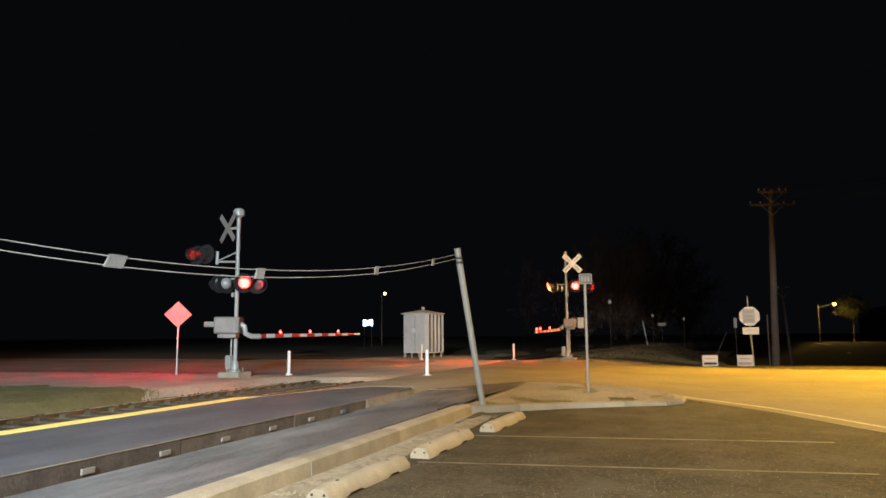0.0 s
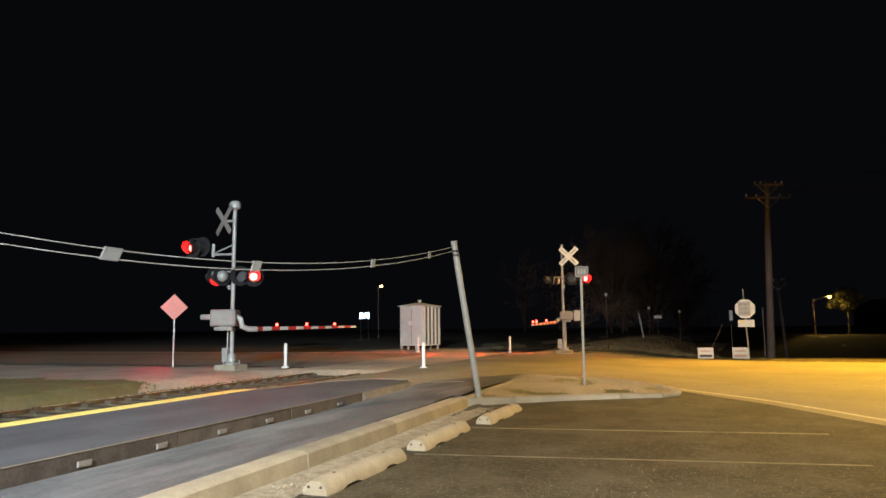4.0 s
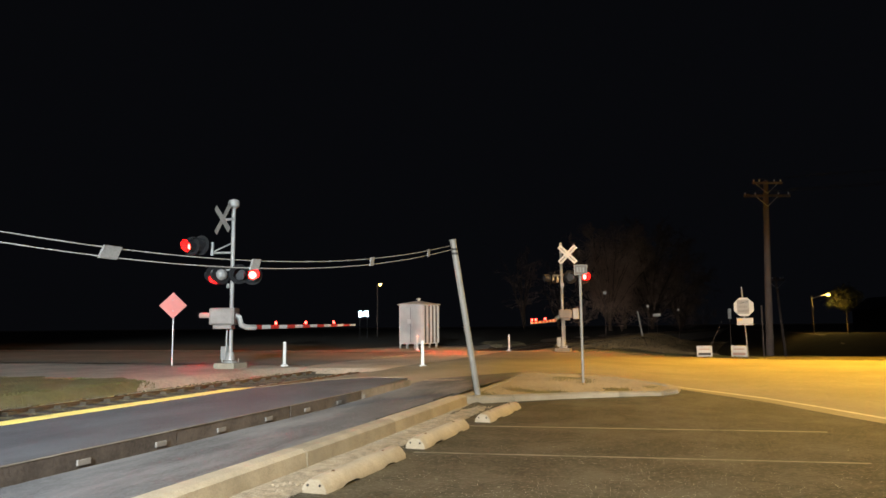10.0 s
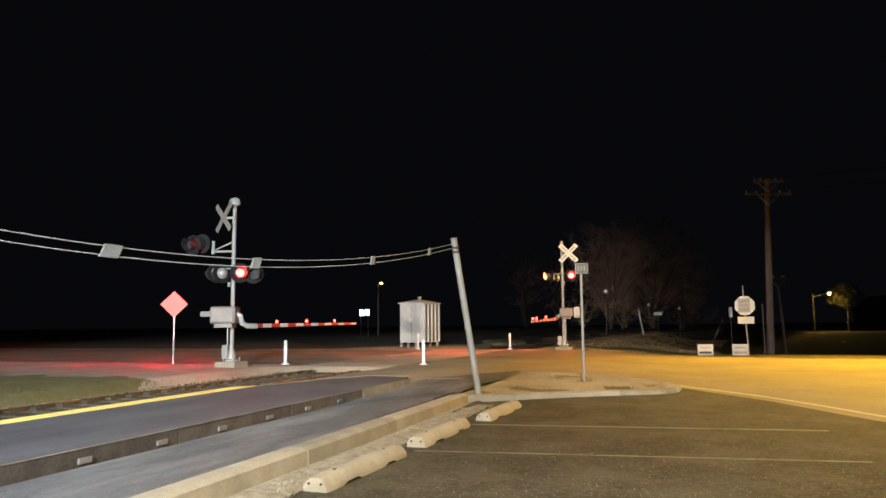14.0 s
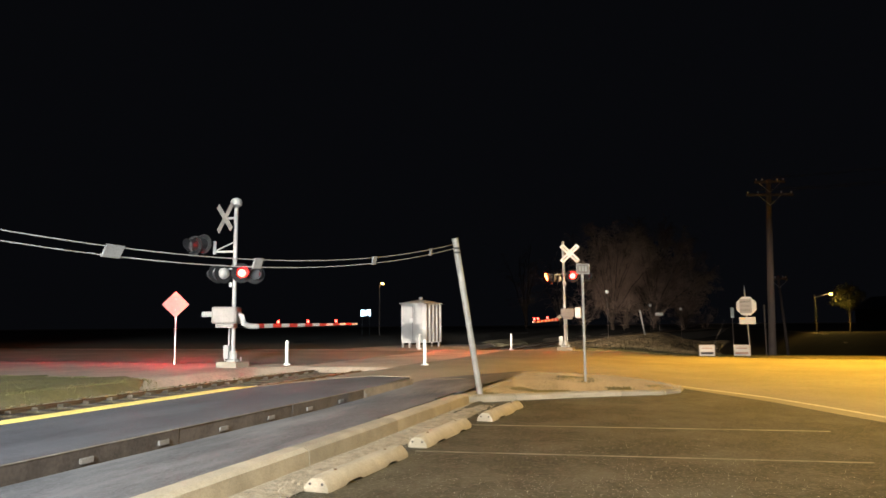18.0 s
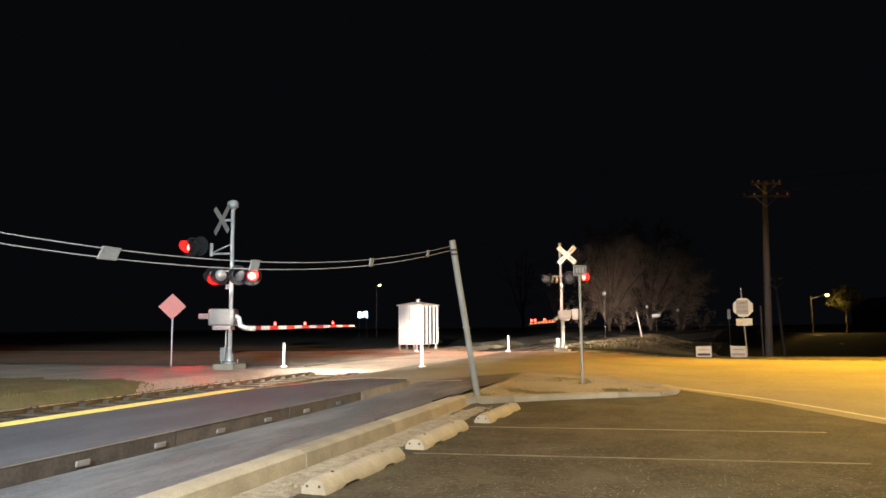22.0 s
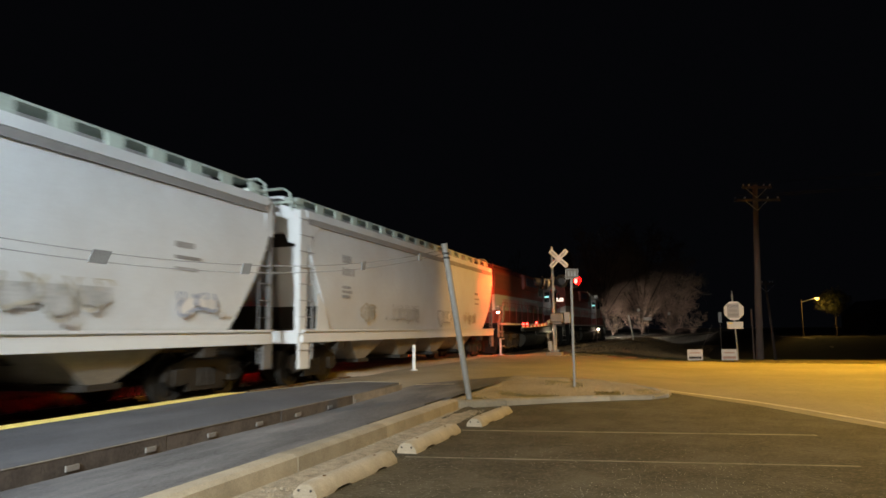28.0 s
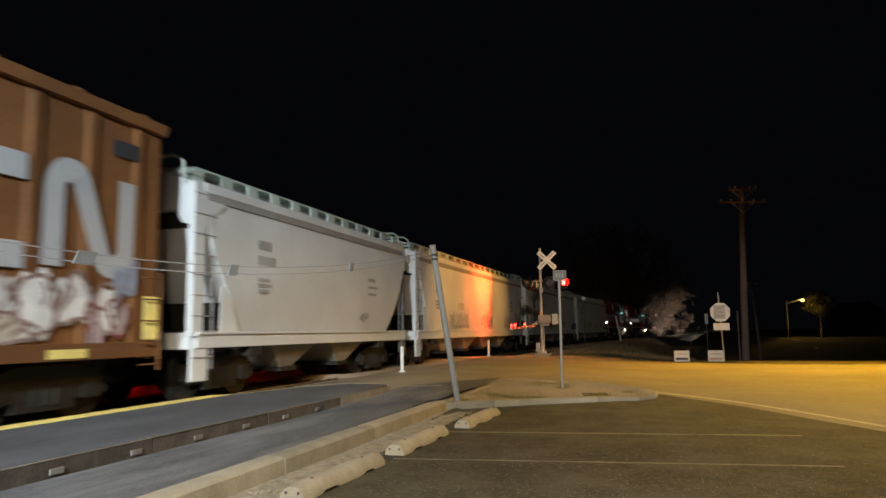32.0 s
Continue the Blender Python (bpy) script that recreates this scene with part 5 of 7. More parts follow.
    # rear end: chevron, number boards, lamps
    for s in (-1, 1):
        face = Matrix.Translation((0, y0 - 0.42, 0)) @ pose(0, 0, 0, 0, 0, s * math.degrees(math.atan2(0.42, 0.95)))
        ch = part("chevron", prism([(s * 0.0, 1.86), (s * 0.0, 2.68), (s * 1.036, 3.08), (s * 1.036, 2.28)], -0.012, -0.001), LOCO_WHITE, o, "white chevron arm on the hood end")
        ch.matrix_basis = face
        nb = part("number_board", box(min(s * 0.2, s * 0.86), max(s * 0.2, s * 0.86), -0.06, -0.004, 3.42, 3.66, 0.01), BOARD_LIT, o, "lit white number board")
        nb.matrix_basis = face
        for k in range(4):
            part("board_bar", box(s * 0.53 - 0.22 + 0.12 * k, s * 0.53 - 0.15 + 0.12 * k, -0.066, -0.061, 3.48, 3.6), CAR_INK, nb)
        rs = part("rear_step_lamp_bracket", box(min(s * 0.3, s * 0.5), max(s * 0.3, s * 0.5), -0.05, -0.002, 1.74, 1.8, 0.01), GRIME, o)
        rs.matrix_basis = face
    part("rear_lamp_case", box(-0.3, 0.3, y0 - 0.47, y0 - 0.3, 3.8, 4.02, 0.02), LOCO_RED, o)
    for x in (-0.14, 0.14):
        part("rear_lamp", rod((x, y0 - 0.47, 3.91), (x, y0 - 0.485, 3.91), 0.07, n=12), BOARD_LIT, o, "dim lit rear lamp")
    part("radiator_housing", box(-0.86, 0.86, y0 + 0.05, y0 + 4.3, 4.5, 4.63, 0.05), LOCO_RED, o, "raised dusty red radiator roof")
    # cab
    c0, c1 = 4.5, 6.3
    part("cab_lower", box(-1.5, 1.5, c0, 7.75, 1.6, 2.29, 0.02), LOCO_RED, o, "red lower cab side and battery box")
    part("cab_band", box(-1.503, 1.503, c0 + 0.003, c1 + 0.003, 2.29, 3.02), LOCO_WHITE, o, "white cab band")
    part("cab_upper", box(-1.5, 1.5, c0, c1, 3.02, 3.98, 0.01), LOCO_RED, o, "red upper cab side")
    roof = bmesh.new()
    rings = []
    for y, k in ((c0 - 0.04, 0.0), (c0 + 0.02, 0.0), (c1 - 0.35, 0.0), (c1 + 0.22, 0.34)):
        rings.append([roof.verts.new((x, y, z)) for x, z in ((-1.6, 3.9 - 0.3 * k), (-1.58, 3.98 - 0.3 * k), (-0.86, 4.56 - k), (0.86, 4.56 - k), (1.58, 3.98 - 0.3 * k), (1.6, 3.9 - 0.3 * k))])
    for a, b in zip(rings, rings[1:]):
        for i in range(6):
            roof.faces.new((a[i], a[(i + 1) % 6], b[(i + 1) % 6], b[i]))
    roof.faces.new(rings[0][::-1])
    roof.faces.new(rings[-1])
    bmesh.ops.recalc_face_normals(roof, faces=roof.faces)
    part("cab_roof", roof, LOCO_GREY, o, "dusty grey sloped cab roof")
    for s in (-1, 1):
        # the door stands in the cab's rear wall, beside the engine hood
        d = part("cab_door", box(min(s * 0.98, s * 1.46), max(s * 0.98, s * 1.46), c0 - 0.022, c0 - 0.001, 1.72, 3.95, 0.012), LOCO_WHITE, o, "white cab door in the rear wall")
        part("door_window", box(min(s * 1.06, s * 1.38), max(s * 1.06, s * 1.38), c0 - 0.03, c0 - 0.023, 3.05, 3.72, 0.012), PANE, d)
        part("cab_screen", box(min(s * 1.08, s * 1.36), max(s * 1.08, s * 1.36), c0 - 0.036, c0 - 0.031, 3.36, 3.46), CAB_LIT, d, "dim cyan light in the cab window")
        part("door_lower", box(min(s * 1.0, s * 1.44), max(s * 1.0, s * 1.44), c0 - 0.028, c0 - 0.0225, 1.74, 2.2, 0.01), LOCO_RED, d, "red lower door panel")
        part("door_handle", rod((s * 1.4, c0 - 0.07, 2.3), (s * 1.4, c0 - 0.07, 2.9), 0.016, n=6), STEEL, d)
        w = part("side_window", box(s * 1.508 - 0.012, s * 1.508 + 0.012, c0 + 0.5, c1 - 0.1, 3.08, 3.78, 0.03), BLACK, o)
        for a, b in ((c0 + 0.55, c0 + 1.12), (c0 + 1.2, c1 - 0.15)):
            part("window_pane", box(s * 1.52 - 0.006, s * 1.52 + 0.006, a, b, 3.14, 3.72, 0.004), PANE, w)
        part("armrest", box(s * 1.54 - 0.035, s * 1.54 + 0.035, c0 + 0.5, c1 - 0.1, 3.03, 3.08, 0.01), STEEL, w)
        part("sun_shade", prism([(s * 1.53, 3.86), (s * 1.53, 3.88), (s * 1.74, 3.8), (s * 1.74, 3.78)], c0 + 0.45, c1 - 0.02), LOCO_GREY, w, "dusty sloped sun shade")
        part("cab_rain_gutter", box(s * 1.515 - 0.012, s * 1.515 + 0.012, c0 + 0.1, c1, 3.88, 3.91), LOCO_GREY, o)
        part("emblem", turned([(0.0, 0.0), (0.27, 0.0), (0.27, 0.012), (0.0, 0.012)], 24, m=pose(s * 1.504, c0 + 0.85, 2.66, 0, 90 * s)), PINKINK, o, "round faded red emblem")
        for k in range(4):
            part("number_bar", box(s * 1.508 - 0.005, s * 1.508 + 0.005, c0 + 0.65 + 0.2 * k, c0 + 0.8 + 0.2 * k, 1.83, 2.05), PINKINK, o, "faded bar where the number stands")
        part("box_door", box(s * 1.508 - 0.006, s * 1.508 + 0.006, c1 + 0.15, 7.6, 1.72, 2.2, 0.006), LOCO_RED, o)
        part("box_latch", box(s * 1.52 - 0.01, s * 1.52 + 0.01, 7.0, 7.08, 1.92, 2.0, 0.004), STEEL, o)
        part("mirror", box(s * 1.65 - 0.02, s * 1.65 + 0.1, c1 - 0.1, c1 - 0.06, 3.3, 3.65, 0.01), GRIME, o)
        part("nose_rail", pipe([(s * 1.45, c1, 2.98), (s * 1.45, 7.7, 2.95), (s * 1.42, 8.3, 2.7)], 0.02), LOCO_WHITE, o)
        for y in (7.1, 7.7):
            part("stanchion", rod((s * 1.45, y, 2.28), (s * 1.45, y, 2.96), 0.016, n=6), LOCO_RED, o)
    for x in (-1.05, -0.38, 0.38, 1.05):
        part("front_window", box(x - 0.27, x + 0.27, c1 - 0.01, c1 + 0.015, 3.1, 3.66, 0.01), PANE, o)
    # low short hood and the sheet across the front porch
    nose = prism([(c1, 2.29), (c1, 3.12), (7.7, 3.06), (8.05, 2.86), (8.12, 1.6), (7.76, 1.6), (7.76, 2.29)], -0.86, 0.86, axis="x")
    part("short_hood", nose, BLACK, o, "black low short hood")
    part("porch_sheet", prism([(8.2, 1.6), (8.2, 2.3), (8.5, 2.3), (8.72, 1.95), (8.72, 1.6)], -1.42, 1.42, axis="x"), LOCO_RED, o, "red sheet across the front porch")
    part("headlight_case", box(-0.45, 0.45, c1 + 0.15, c1 + 0.235, 3.74, 4.06, 0.03), LOCO_GREY, o)
    for x, z, yy in headlamps:
        # added black tube narrows the lamp disc's spread to a beam
        bm = turned([(0.125, 0.0), (0.125, 0.95), (0.105, 0.95), (0.1, 0.02)], 18, m=pose(x, yy, z, -93.2))
        b = part("headlight_barrel", bm, BLACK, o, "black tube added to narrow the headlight beam")
        part("headlight", turned([(0.0, 0.0), (0.055, 0.0), (0.055, 0.01), (0.0, 0.012)], 16, m=pose(x, yy + 0.03, z, -93.2)), HEADLIGHT, b, "glaring white headlight")
    # pilots, steps and rails at both ends
    for e in (-1, 1):
        out = [(-1.5, 1.5), (1.5, 1.5), (1.5, 0.55), (1.2, 0.14), (-1.2, 0.14), (-1.5, 0.55)]
        E = L if e > 0 else R
        ya, yb = (L - 0.18, L) if e > 0 else (-R, -R + 0.18)
        part("pilot", prism(out, ya, yb), LOCO_STEP, o, "grey pilot plate")
        bm = bmesh.new()
        q = [bm.verts.new(v) for v in ((-1.45, e * (E + 0.02), 0.95), (1.45, e * (E + 0.02), 0.95), (1.45, e * (E + 0.3), 0.16), (-1.45, e * (E + 0.3), 0.16), (0, e * (E + 0.12), 0.95), (0, e * (E + 0.5), 0.16))]
        bm.faces.new((q[0], q[4], q[5], q[3]))
        bm.faces.new((q[4], q[1], q[2], q[5]))
        ext = bmesh.ops.extrude_face_region(bm, geom=bm.faces[:])
        bmesh.ops.translate(bm, vec=(0, -e * 0.05, 0), verts=[v for v in ext["geom"] if isinstance(v, bmesh.types.BMVert)])
        bmesh.ops.recalc_face_normals(bm, faces=bm.faces)
        part("plow", bm, LOCO_STEP, o, "grey snow plow blade")
        coupler(o, e * (E - 0.05), e)
        for s in (-1, 1):
            st = part("step_well", box(min(s * 1.0, s * 1.5), max(s * 1.0, s * 1.5), min(e * (E - 0.85), e * (E - 0.2)), max(e * (E - 0.85), e * (E - 0.2)), 0.4, 1.5, 0.01), LOCO_STEP, o, "grey corner step well")
            for z in (0.45, 0.8, 1.15):
                part("step", box(min(s * 1.35, s * 1.6), max(s * 1.35, s * 1.6), min(e * (E - 0.8), e * (E - 0.25)), max(e * (E - 0.8), e * (E - 0.25)), z, z + 0.04), LOCO_WHITE, st, "white edged step")
            for a in (0.3, 0.95):
                ya, yb, yc = e * (E - a - 0.32), e * (E - a - 0.22), e * (E - a + 0.08)
                pl = [(ya, 2.42), (ya + e * 0.3, 2.42), (yb + e * 0.34, 1.95), (yc + e * 0.3, 1.6), (yc + e * 0.32, 0.9), (yc, 0.9), (yc - e * 0.02, 1.55), (yb, 1.9)]
                part("step_guard", prism(pl, s * 1.5 - 0.02, s * 1.5 + 0.02, axis="x"), STEP_GREY, o, "pale grey plate beside the steps")
                part("guard_cap", box(s * 1.5 - 0.05, s * 1.5 + 0.05, min(ya, ya + e * 0.3), max(ya, ya + e * 0.3), 2.42, 2.46, 0.01), STEP_GREY, o)
            part("end_rail", pipe([(s * 1.4, e * (E - 0.5), 2.4), (s * 0.9, e * (E - 0.15), 2.45), (s * 0.45, e * (E - 0.1), 2.45), (s * 0.42, e * (E - 0.1), 1.6)], 0.022), LOCO_WHITE, o, "white end handrail")
    for s in (-1, 1):
        part("walkway_rail", rod((s * 1.48, -R + 1.0, 2.62), (s * 1.48, c0, 2.62), 0.016, n=6), LOCO_RED, o)
        for k in range(9):
            y = -R + 1.0 + k * 1.4
            part("stanchion", rod((s * 1.48, y, 1.58), (s * 1.48, y, 2.62), 0.016, n=6), LOCO_RED, o)
        part("step_lamp", box(s * 1.45 - 0.05, s * 1.45 + 0.05, 5.2, 5.42, 1.2, 1.26, 0.01), STEP_LIT, o, "small glaring step lamp")
        part("step_lamp", box(s * 1.3 - 0.05, s * 1.3 + 0.05, -R + 0.65, -R + 0.8, 2.1, 2.15, 0.01), REAR_LIT, o, "small glaring step lamp")
    return o


def patch(rng, parent, x, y, z, w, h, material, label):
    """A rough sprayed blot on a car's side."""
    bm = bmesh.new()
    n = 22
    vs = []
    for k in range(n):
        a = 2 * math.pi * k / n
        r = 0.72 + 0.3 * rng.random()
        sq = 1 / max(abs(math.cos(a)), abs(math.sin(a))) ** 0.6
        vs.append(bm.verts.new((x, y + w / 2 * r * sq * math.cos(a), z + h / 2 * r * sq * math.sin(a))))
    bm.faces.new(vs)
    ext = bmesh.ops.extrude_face_region(bm, geom=bm.faces[:])
    bmesh.ops.translate(bm, vec=(0.002, 0, 0), verts=[v for v in ext["geom"] if isinstance(v, bmesh.types.BMVert)])
    bmesh.ops.recalc_face_normals(bm, faces=bm.faces)
    part("sprayed_patch", bm, material, parent, label)


def ribbon(bm, pts, w, x, even=False):
    """A flat sprayed stroke on a car's side through (y, z) points."""
    prev = None
    for k in range(len(pts)):
        a, b = pts[max(k - 1, 0)], pts[min(k + 1, len(pts) - 1)]
        d = Vector((b[0] - a[0], b[1] - a[1])).normalized()
        n = Vector((-d.y, d.x)) * w / 2 * (1.0 if even else 0.7 + 0.5 * math.sin(k * 1.3) ** 2)
        p = pts[k]
        pair = (bm.verts.new((x, p[0] + n.x, p[1] + n.y)), bm.verts.new((x, p[0] - n.x, p[1] - n.y)))
        if prev:
            bm.faces.new((prev[0], prev[1], pair[1], pair[0]))
        prev = pair


def tag(rng, parent, x, y, z, w, h, fill, edge):
    """A row of rounded sprayed letters: pale fills inside darker strokes."""
    n = max(2, int(w / 0.55))
    lines = bmesh.new()
    for k in range(n):
        yy, hh, ww = y - w / 2 + (k + 0.5) * w / n, h * rng.uniform(0.75, 1.15), w / n * rng.uniform(0.95, 1.25)
        zz = z + rng.uniform(-0.07, 0.07)
        patch(rng, parent, x + 0.0005 * k, yy, zz, ww * 0.95, hh, fill, "faded spray paint")
        ph, lean, lobes = rng.uniform(0, 6.28), rng.uniform(-0.25, 0.25), rng.choice((2, 3, 3))
        ring = []
        for i in range(27):
            a = ph + 2 * math.pi * i / 24
            r = 0.42 + 0.09 * math.sin(lobes * a + ph)
            ring.append((yy + ww * r * math.cos(a) + lean * hh * r * math.sin(a), zz + hh * r * 1.1 * math.sin(a)))
        ribbon(lines, ring[:rng.choice((20, 24, 26))], 0.06, x + 0.016)
        b = rng.uniform(-0.2, 0.2) * ww
        ribbon(lines, [(yy + b + 0.12 * ww * math.sin(i), zz + hh * (0.3 - 0.1 * i)) for i in range(rng.choice((4, 6)))], 0.05, x + 0.018)
    part("sprayed_outline", lines, edge, parent, "faded sprayed letter strokes")


def hopper(label, L, bays, seed, art):
    """A covered hopper: curved sides, eaves, roof walk, sloped ends, ladders, chutes and trucks."""
    rng = random.Random(seed)
    o = thing("hopper_car", pose(0, 0, 0), label, "hopper car", "freight train")
    h = L / 2
    # the shell: the same rounded section, cut back at the lower ends
    zs = [1.3, 1.55, 1.9, 2.3, 2.7, 3.15, 3.6, 4.0]
    wide = [1.36, 1.43, 1.495, 1.54, 1.55, 1.54, 1.52, 1.49]
    cut = [1.95, 1.72, 1.42, 1.1, 0.82, 0.62, 0.5, 0.5]
    fore = [1.55, 1.4, 1.2, 0.95, 0.68, 0.42, 0.3, 0.3]
    bm = bmesh.new()
    for s in (-1, 1):
        cols = []
        for z, w, c, d in zip(zs, wide, cut, fore):
            cols.append([bm.verts.new((s * w, -h + c + (L - c - d) * k / 24, z)) for k in range(25)])
        for a, b in zip(cols, cols[1:]):
            for k in range(24):
                bm.faces.new((a[k], a[k + 1], b[k + 1], b[k]))
    bm.verts.ensure_lookup_table()
    n = len(zs) * 25
    for e in (0, 24):
        for i in range(len(zs) - 1):
            a, b = bm.verts[i * 25 + e], bm.verts[(i + 1) * 25 + e]
            c, d = bm.verts[n + i * 25 + e], bm.verts[n + (i + 1) * 25 + e]
            bm.faces.new((a, b, d, c))
    bmesh.ops.recalc_face_normals(bm, faces=bm.faces)
    part("shell", bm, CAR_WHITE, o, "pale curved car side", True)
    ro = [(-1.52, 3.98), (-1.54, 4.07), (-1.1, 4.22), (-0.5, 4.3), (0.5, 4.3), (1.1, 4.22), (1.54, 4.07), (1.52, 3.98)]
    part("roof", prism(ro, -h + 0.42, h - 0.42), CAR_WHITE, o, "shallow curved roof", True)
    for s in (-1, 1):
        part("eave_strip", box(s * 1.532 - 0.02, s * 1.532 + 0.02, -h + 0.5, h - 0.5, 3.8, 3.94), CAR_SHADE, o, "grey strip under the eaves")
        part("top_chord", box(s * 1.54 - 0.03, s * 1.54 + 0.03, -h + 0.4, h - 0.4, 3.94, 4.12, 0.01), CAR_WHITE, o)
        sill = part("side_sill", box(s * 1.5 - 0.06, s * 1.5 + 0.06, -h + 0.25, h - 0.25, 1.02, 1.3, 0.012), CAR_WHITE, o, "pale side sill")
        part("sill_lip", box(s * 1.56 - 0.05, s * 1.56 + 0.05, -h + 0.25, h - 0.25, 1.27, 1.32, 0.01), CAR_WHITE, sill)
        # roof walk on brackets
        part("roof_walk", box(s * 1.05 - 0.2, s * 1.05 + 0.2, -h + 0.5, h - 0.5, 4.43, 4.47), CAR_GREEN, o, "pale grated roof walk")
        m = int(L / 1.05)
        for k in range(m + 1):
            y = -h + 0.55 + (L - 1.1) * k / m
            part("walk_bracket", box(s * 1.26 - 0.02, s * 1.26 + 0.02, y - 0.19, y + 0.19, 4.08, 4.43), CAR_GREEN, o)
            if k < m:
                part("walk_support", rod((s * 0.9, y, 4.22), (s * 0.9, y, 4.44), 0.02, n=6), CAR_GREEN, o)
    for k in range(int(L / 3)):
        part("roof_hatch", box(-0.42, 0.42, -h + 1.2 + k * 3, -h + 3.4 + k * 3, 4.29, 4.7, 0.03), CAR_WHITE, o)
    part("roof_coaming", box(-0.46, 0.46, -h + 0.9, h - 0.9, 4.26, 4.6, 0.04), CAR_SHADE, o, "raised grey hatch coaming along the roof")
    # ends
    for e in (-1, 1):
        ya = e * (h - 0.12)
        part("end_sill", box(-1.5, 1.5, min(ya, ya - e * 0.3), max(ya, ya - e * 0.3), 1.0, 1.3, 0.012), CAR_WHITE, o, "pale end sill")
        part("end_top", prism([(-1.53, 3.3), (-1.53, 4.07), (-1.0, 4.26), (1.0, 4.26), (1.53, 4.07), (1.53, 3.3), (1.2, 3.35), (1.05, 3.6), (-1.05, 3.6), (-1.2, 3.35)], min(e * (h - 0.5), e * (h - 0.2)), max(e * (h - 0.5), e * (h - 0.2))), CAR_WHITE, o, "pale end hood")
        part("end_sheet", prism([(e * (h - 0.45), 3.6), (e * (h - 0.4), 3.6), (e * (h - 1.75), 1.35), (e * (h - 1.8), 1.35)], -1.35, 1.35, axis="x"), GRIME, o, "dark sloped end sheet")
        for s in (-1, 1):
            if e > 0:
                part("corner_post", box(s * 1.44 - 0.04, s * 1.44 + 0.04, ya - 0.1, ya, 1.2, 4.1, 0.01), END_DARK, o, "dark end post")
                ld = part("ladder", rod((s * 1.46, ya - 0.5, 0.62), (s * 1.46, ya - 0.5, 3.6), 0.018, n=6), END_DARK, o, "dark end ladder")
                for k in range(8):
                    part("rung", rod((s * 1.47, ya - 0.02, 0.85 + k * 0.36), (s * 1.47, ya - 0.5, 0.85 + k * 0.36), 0.012, n=6), END_DARK, ld)
                part("stirrup", box(s * 1.5 - 0.03, s * 1.5 + 0.03, ya - 0.4, ya - 0.05, 0.5, 1.02, 0.01), END_DARK, o)
                part("jack_pad", box(s * 1.4 - 0.12, s * 1.4 + 0.12, e * (h - 2.3) - 0.2, e * (h - 2.3) + 0.2, 0.82, 1.04, 0.02), GRIME, o)
                continue
            gus = [(ya, 4.12), (ya - e * 1.05, 4.12), (ya - e * 0.95, 3.75), (ya - e * 0.5, 3.5), (ya - e * 0.34, 3.2), (ya - e * 0.3, 1.3), (ya, 1.3)]
            part("corner_plate", prism(gus, s * 1.535 - 0.008, s * 1.535 + 0.008, axis="x"), CAR_WHITE, o, "pale side plate at the car's end")
            part("foot_plate", prism([(ya - e * 0.9, 1.3), (ya - e * 1.6, 1.3), (ya - e * 1.15, 2.2), (ya - e * 0.95, 2.2)], s * 1.49 - 0.008, s * 1.49 + 0.008, axis="x"), CAR_WHITE, o, "pale gusset plate at the sill")
            part("corner_post", box(s * 1.46 - 0.06, s * 1.46 + 0.06, min(ya, ya - e * 0.26), max(ya, ya - e * 0.26), 1.2, 4.1, 0.01), CAR_WHITE, o, "pale corner post")
            ld = part("ladder", rod((s * 1.52, ya - e * 0.62, 0.62), (s * 1.52, ya - e * 0.62, 4.1), 0.018, n=6), CAR_SHADE, o, "pale end ladder")
            for k in range(9):
                part("rung", rod((s * 1.55, ya + e * 0.02, 0.85 + k * 0.38), (s * 1.55, ya - e * 0.64, 0.85 + k * 0.38), 0.012, n=6), CAR_SHADE, ld)
            part("stirrup", box(s * 1.5 - 0.03, s * 1.5 + 0.03, min(ya - e * 0.02, ya - e * 0.5), max(ya - e * 0.02, ya - e * 0.5), 0.42, 1.02, 0.01), CAR_WHITE, o)
            part("jack_pad", box(s * 1.4 - 0.12, s * 1.4 + 0.12, e * (h - 2.3) - 0.2, e * (h - 2.3) + 0.2, 0.82, 1.04, 0.02), GRIME, o)
        part("end_handrail", pipe([(-1.3, ya, 4.1), (-1.25, ya, 4.5), (-1.1, ya, 4.62), (1.1, ya, 4.62), (1.25, ya, 4.5), (1.3, ya, 4.1)], 0.03), CAR_GREEN, o, "pale tubular rail over the car end", True)
        part("end_platform", box(-1.3, 1.3, min(ya, ya - e * 0.5), max(ya, ya - e * 0.5), 4.28, 4.33), CAR_GREEN, o)
        part("brake_gear", box(-0.5, 0.3, min(ya - e * 0.3, ya - e * 0.8), max(ya - e * 0.3, ya - e * 0.8), 1.3, 1.9, 0.05), GRIME, o)
        coupler(o, ya, e)
        yt = e * (h - 1.75)
        side_frame(o, yt, [0.84], 1.0)
        for q in (-0.84, 0.84):
            wheelset(o, yt + q, 0.46)
    part("center_sill", box(-0.3, 0.3, -h + 0.2, h - 0.2, 0.82, 1.1), GRIME, o)
    # chutes
    span = L - 5.6
    for k in range(bays):
        y = -span / 2 + span * (k + 0.5) / bays
        w = span / bays * 0.46
        bm = bmesh.new()
        a = [bm.verts.new((x, yy, 1.25)) for x, yy in ((-1.42, y - w), (1.42, y - w), (1.42, y + w), (-1.42, y + w))]
        b = [bm.verts.new((x, yy, 0.5)) for x, yy in ((-1.1, y - 0.28), (1.1, y - 0.28), (1.1, y + 0.28), (-1.1, y + 0.28))]
        for i in range(4):
            bm.faces.new((a[i], b[i], b[(i + 1) % 4], a[(i + 1) % 4]))
        bm.faces.new(b)
        bm.faces.new(a[::-1])
        bmesh.ops.recalc_face_normals(bm, faces=bm.faces)
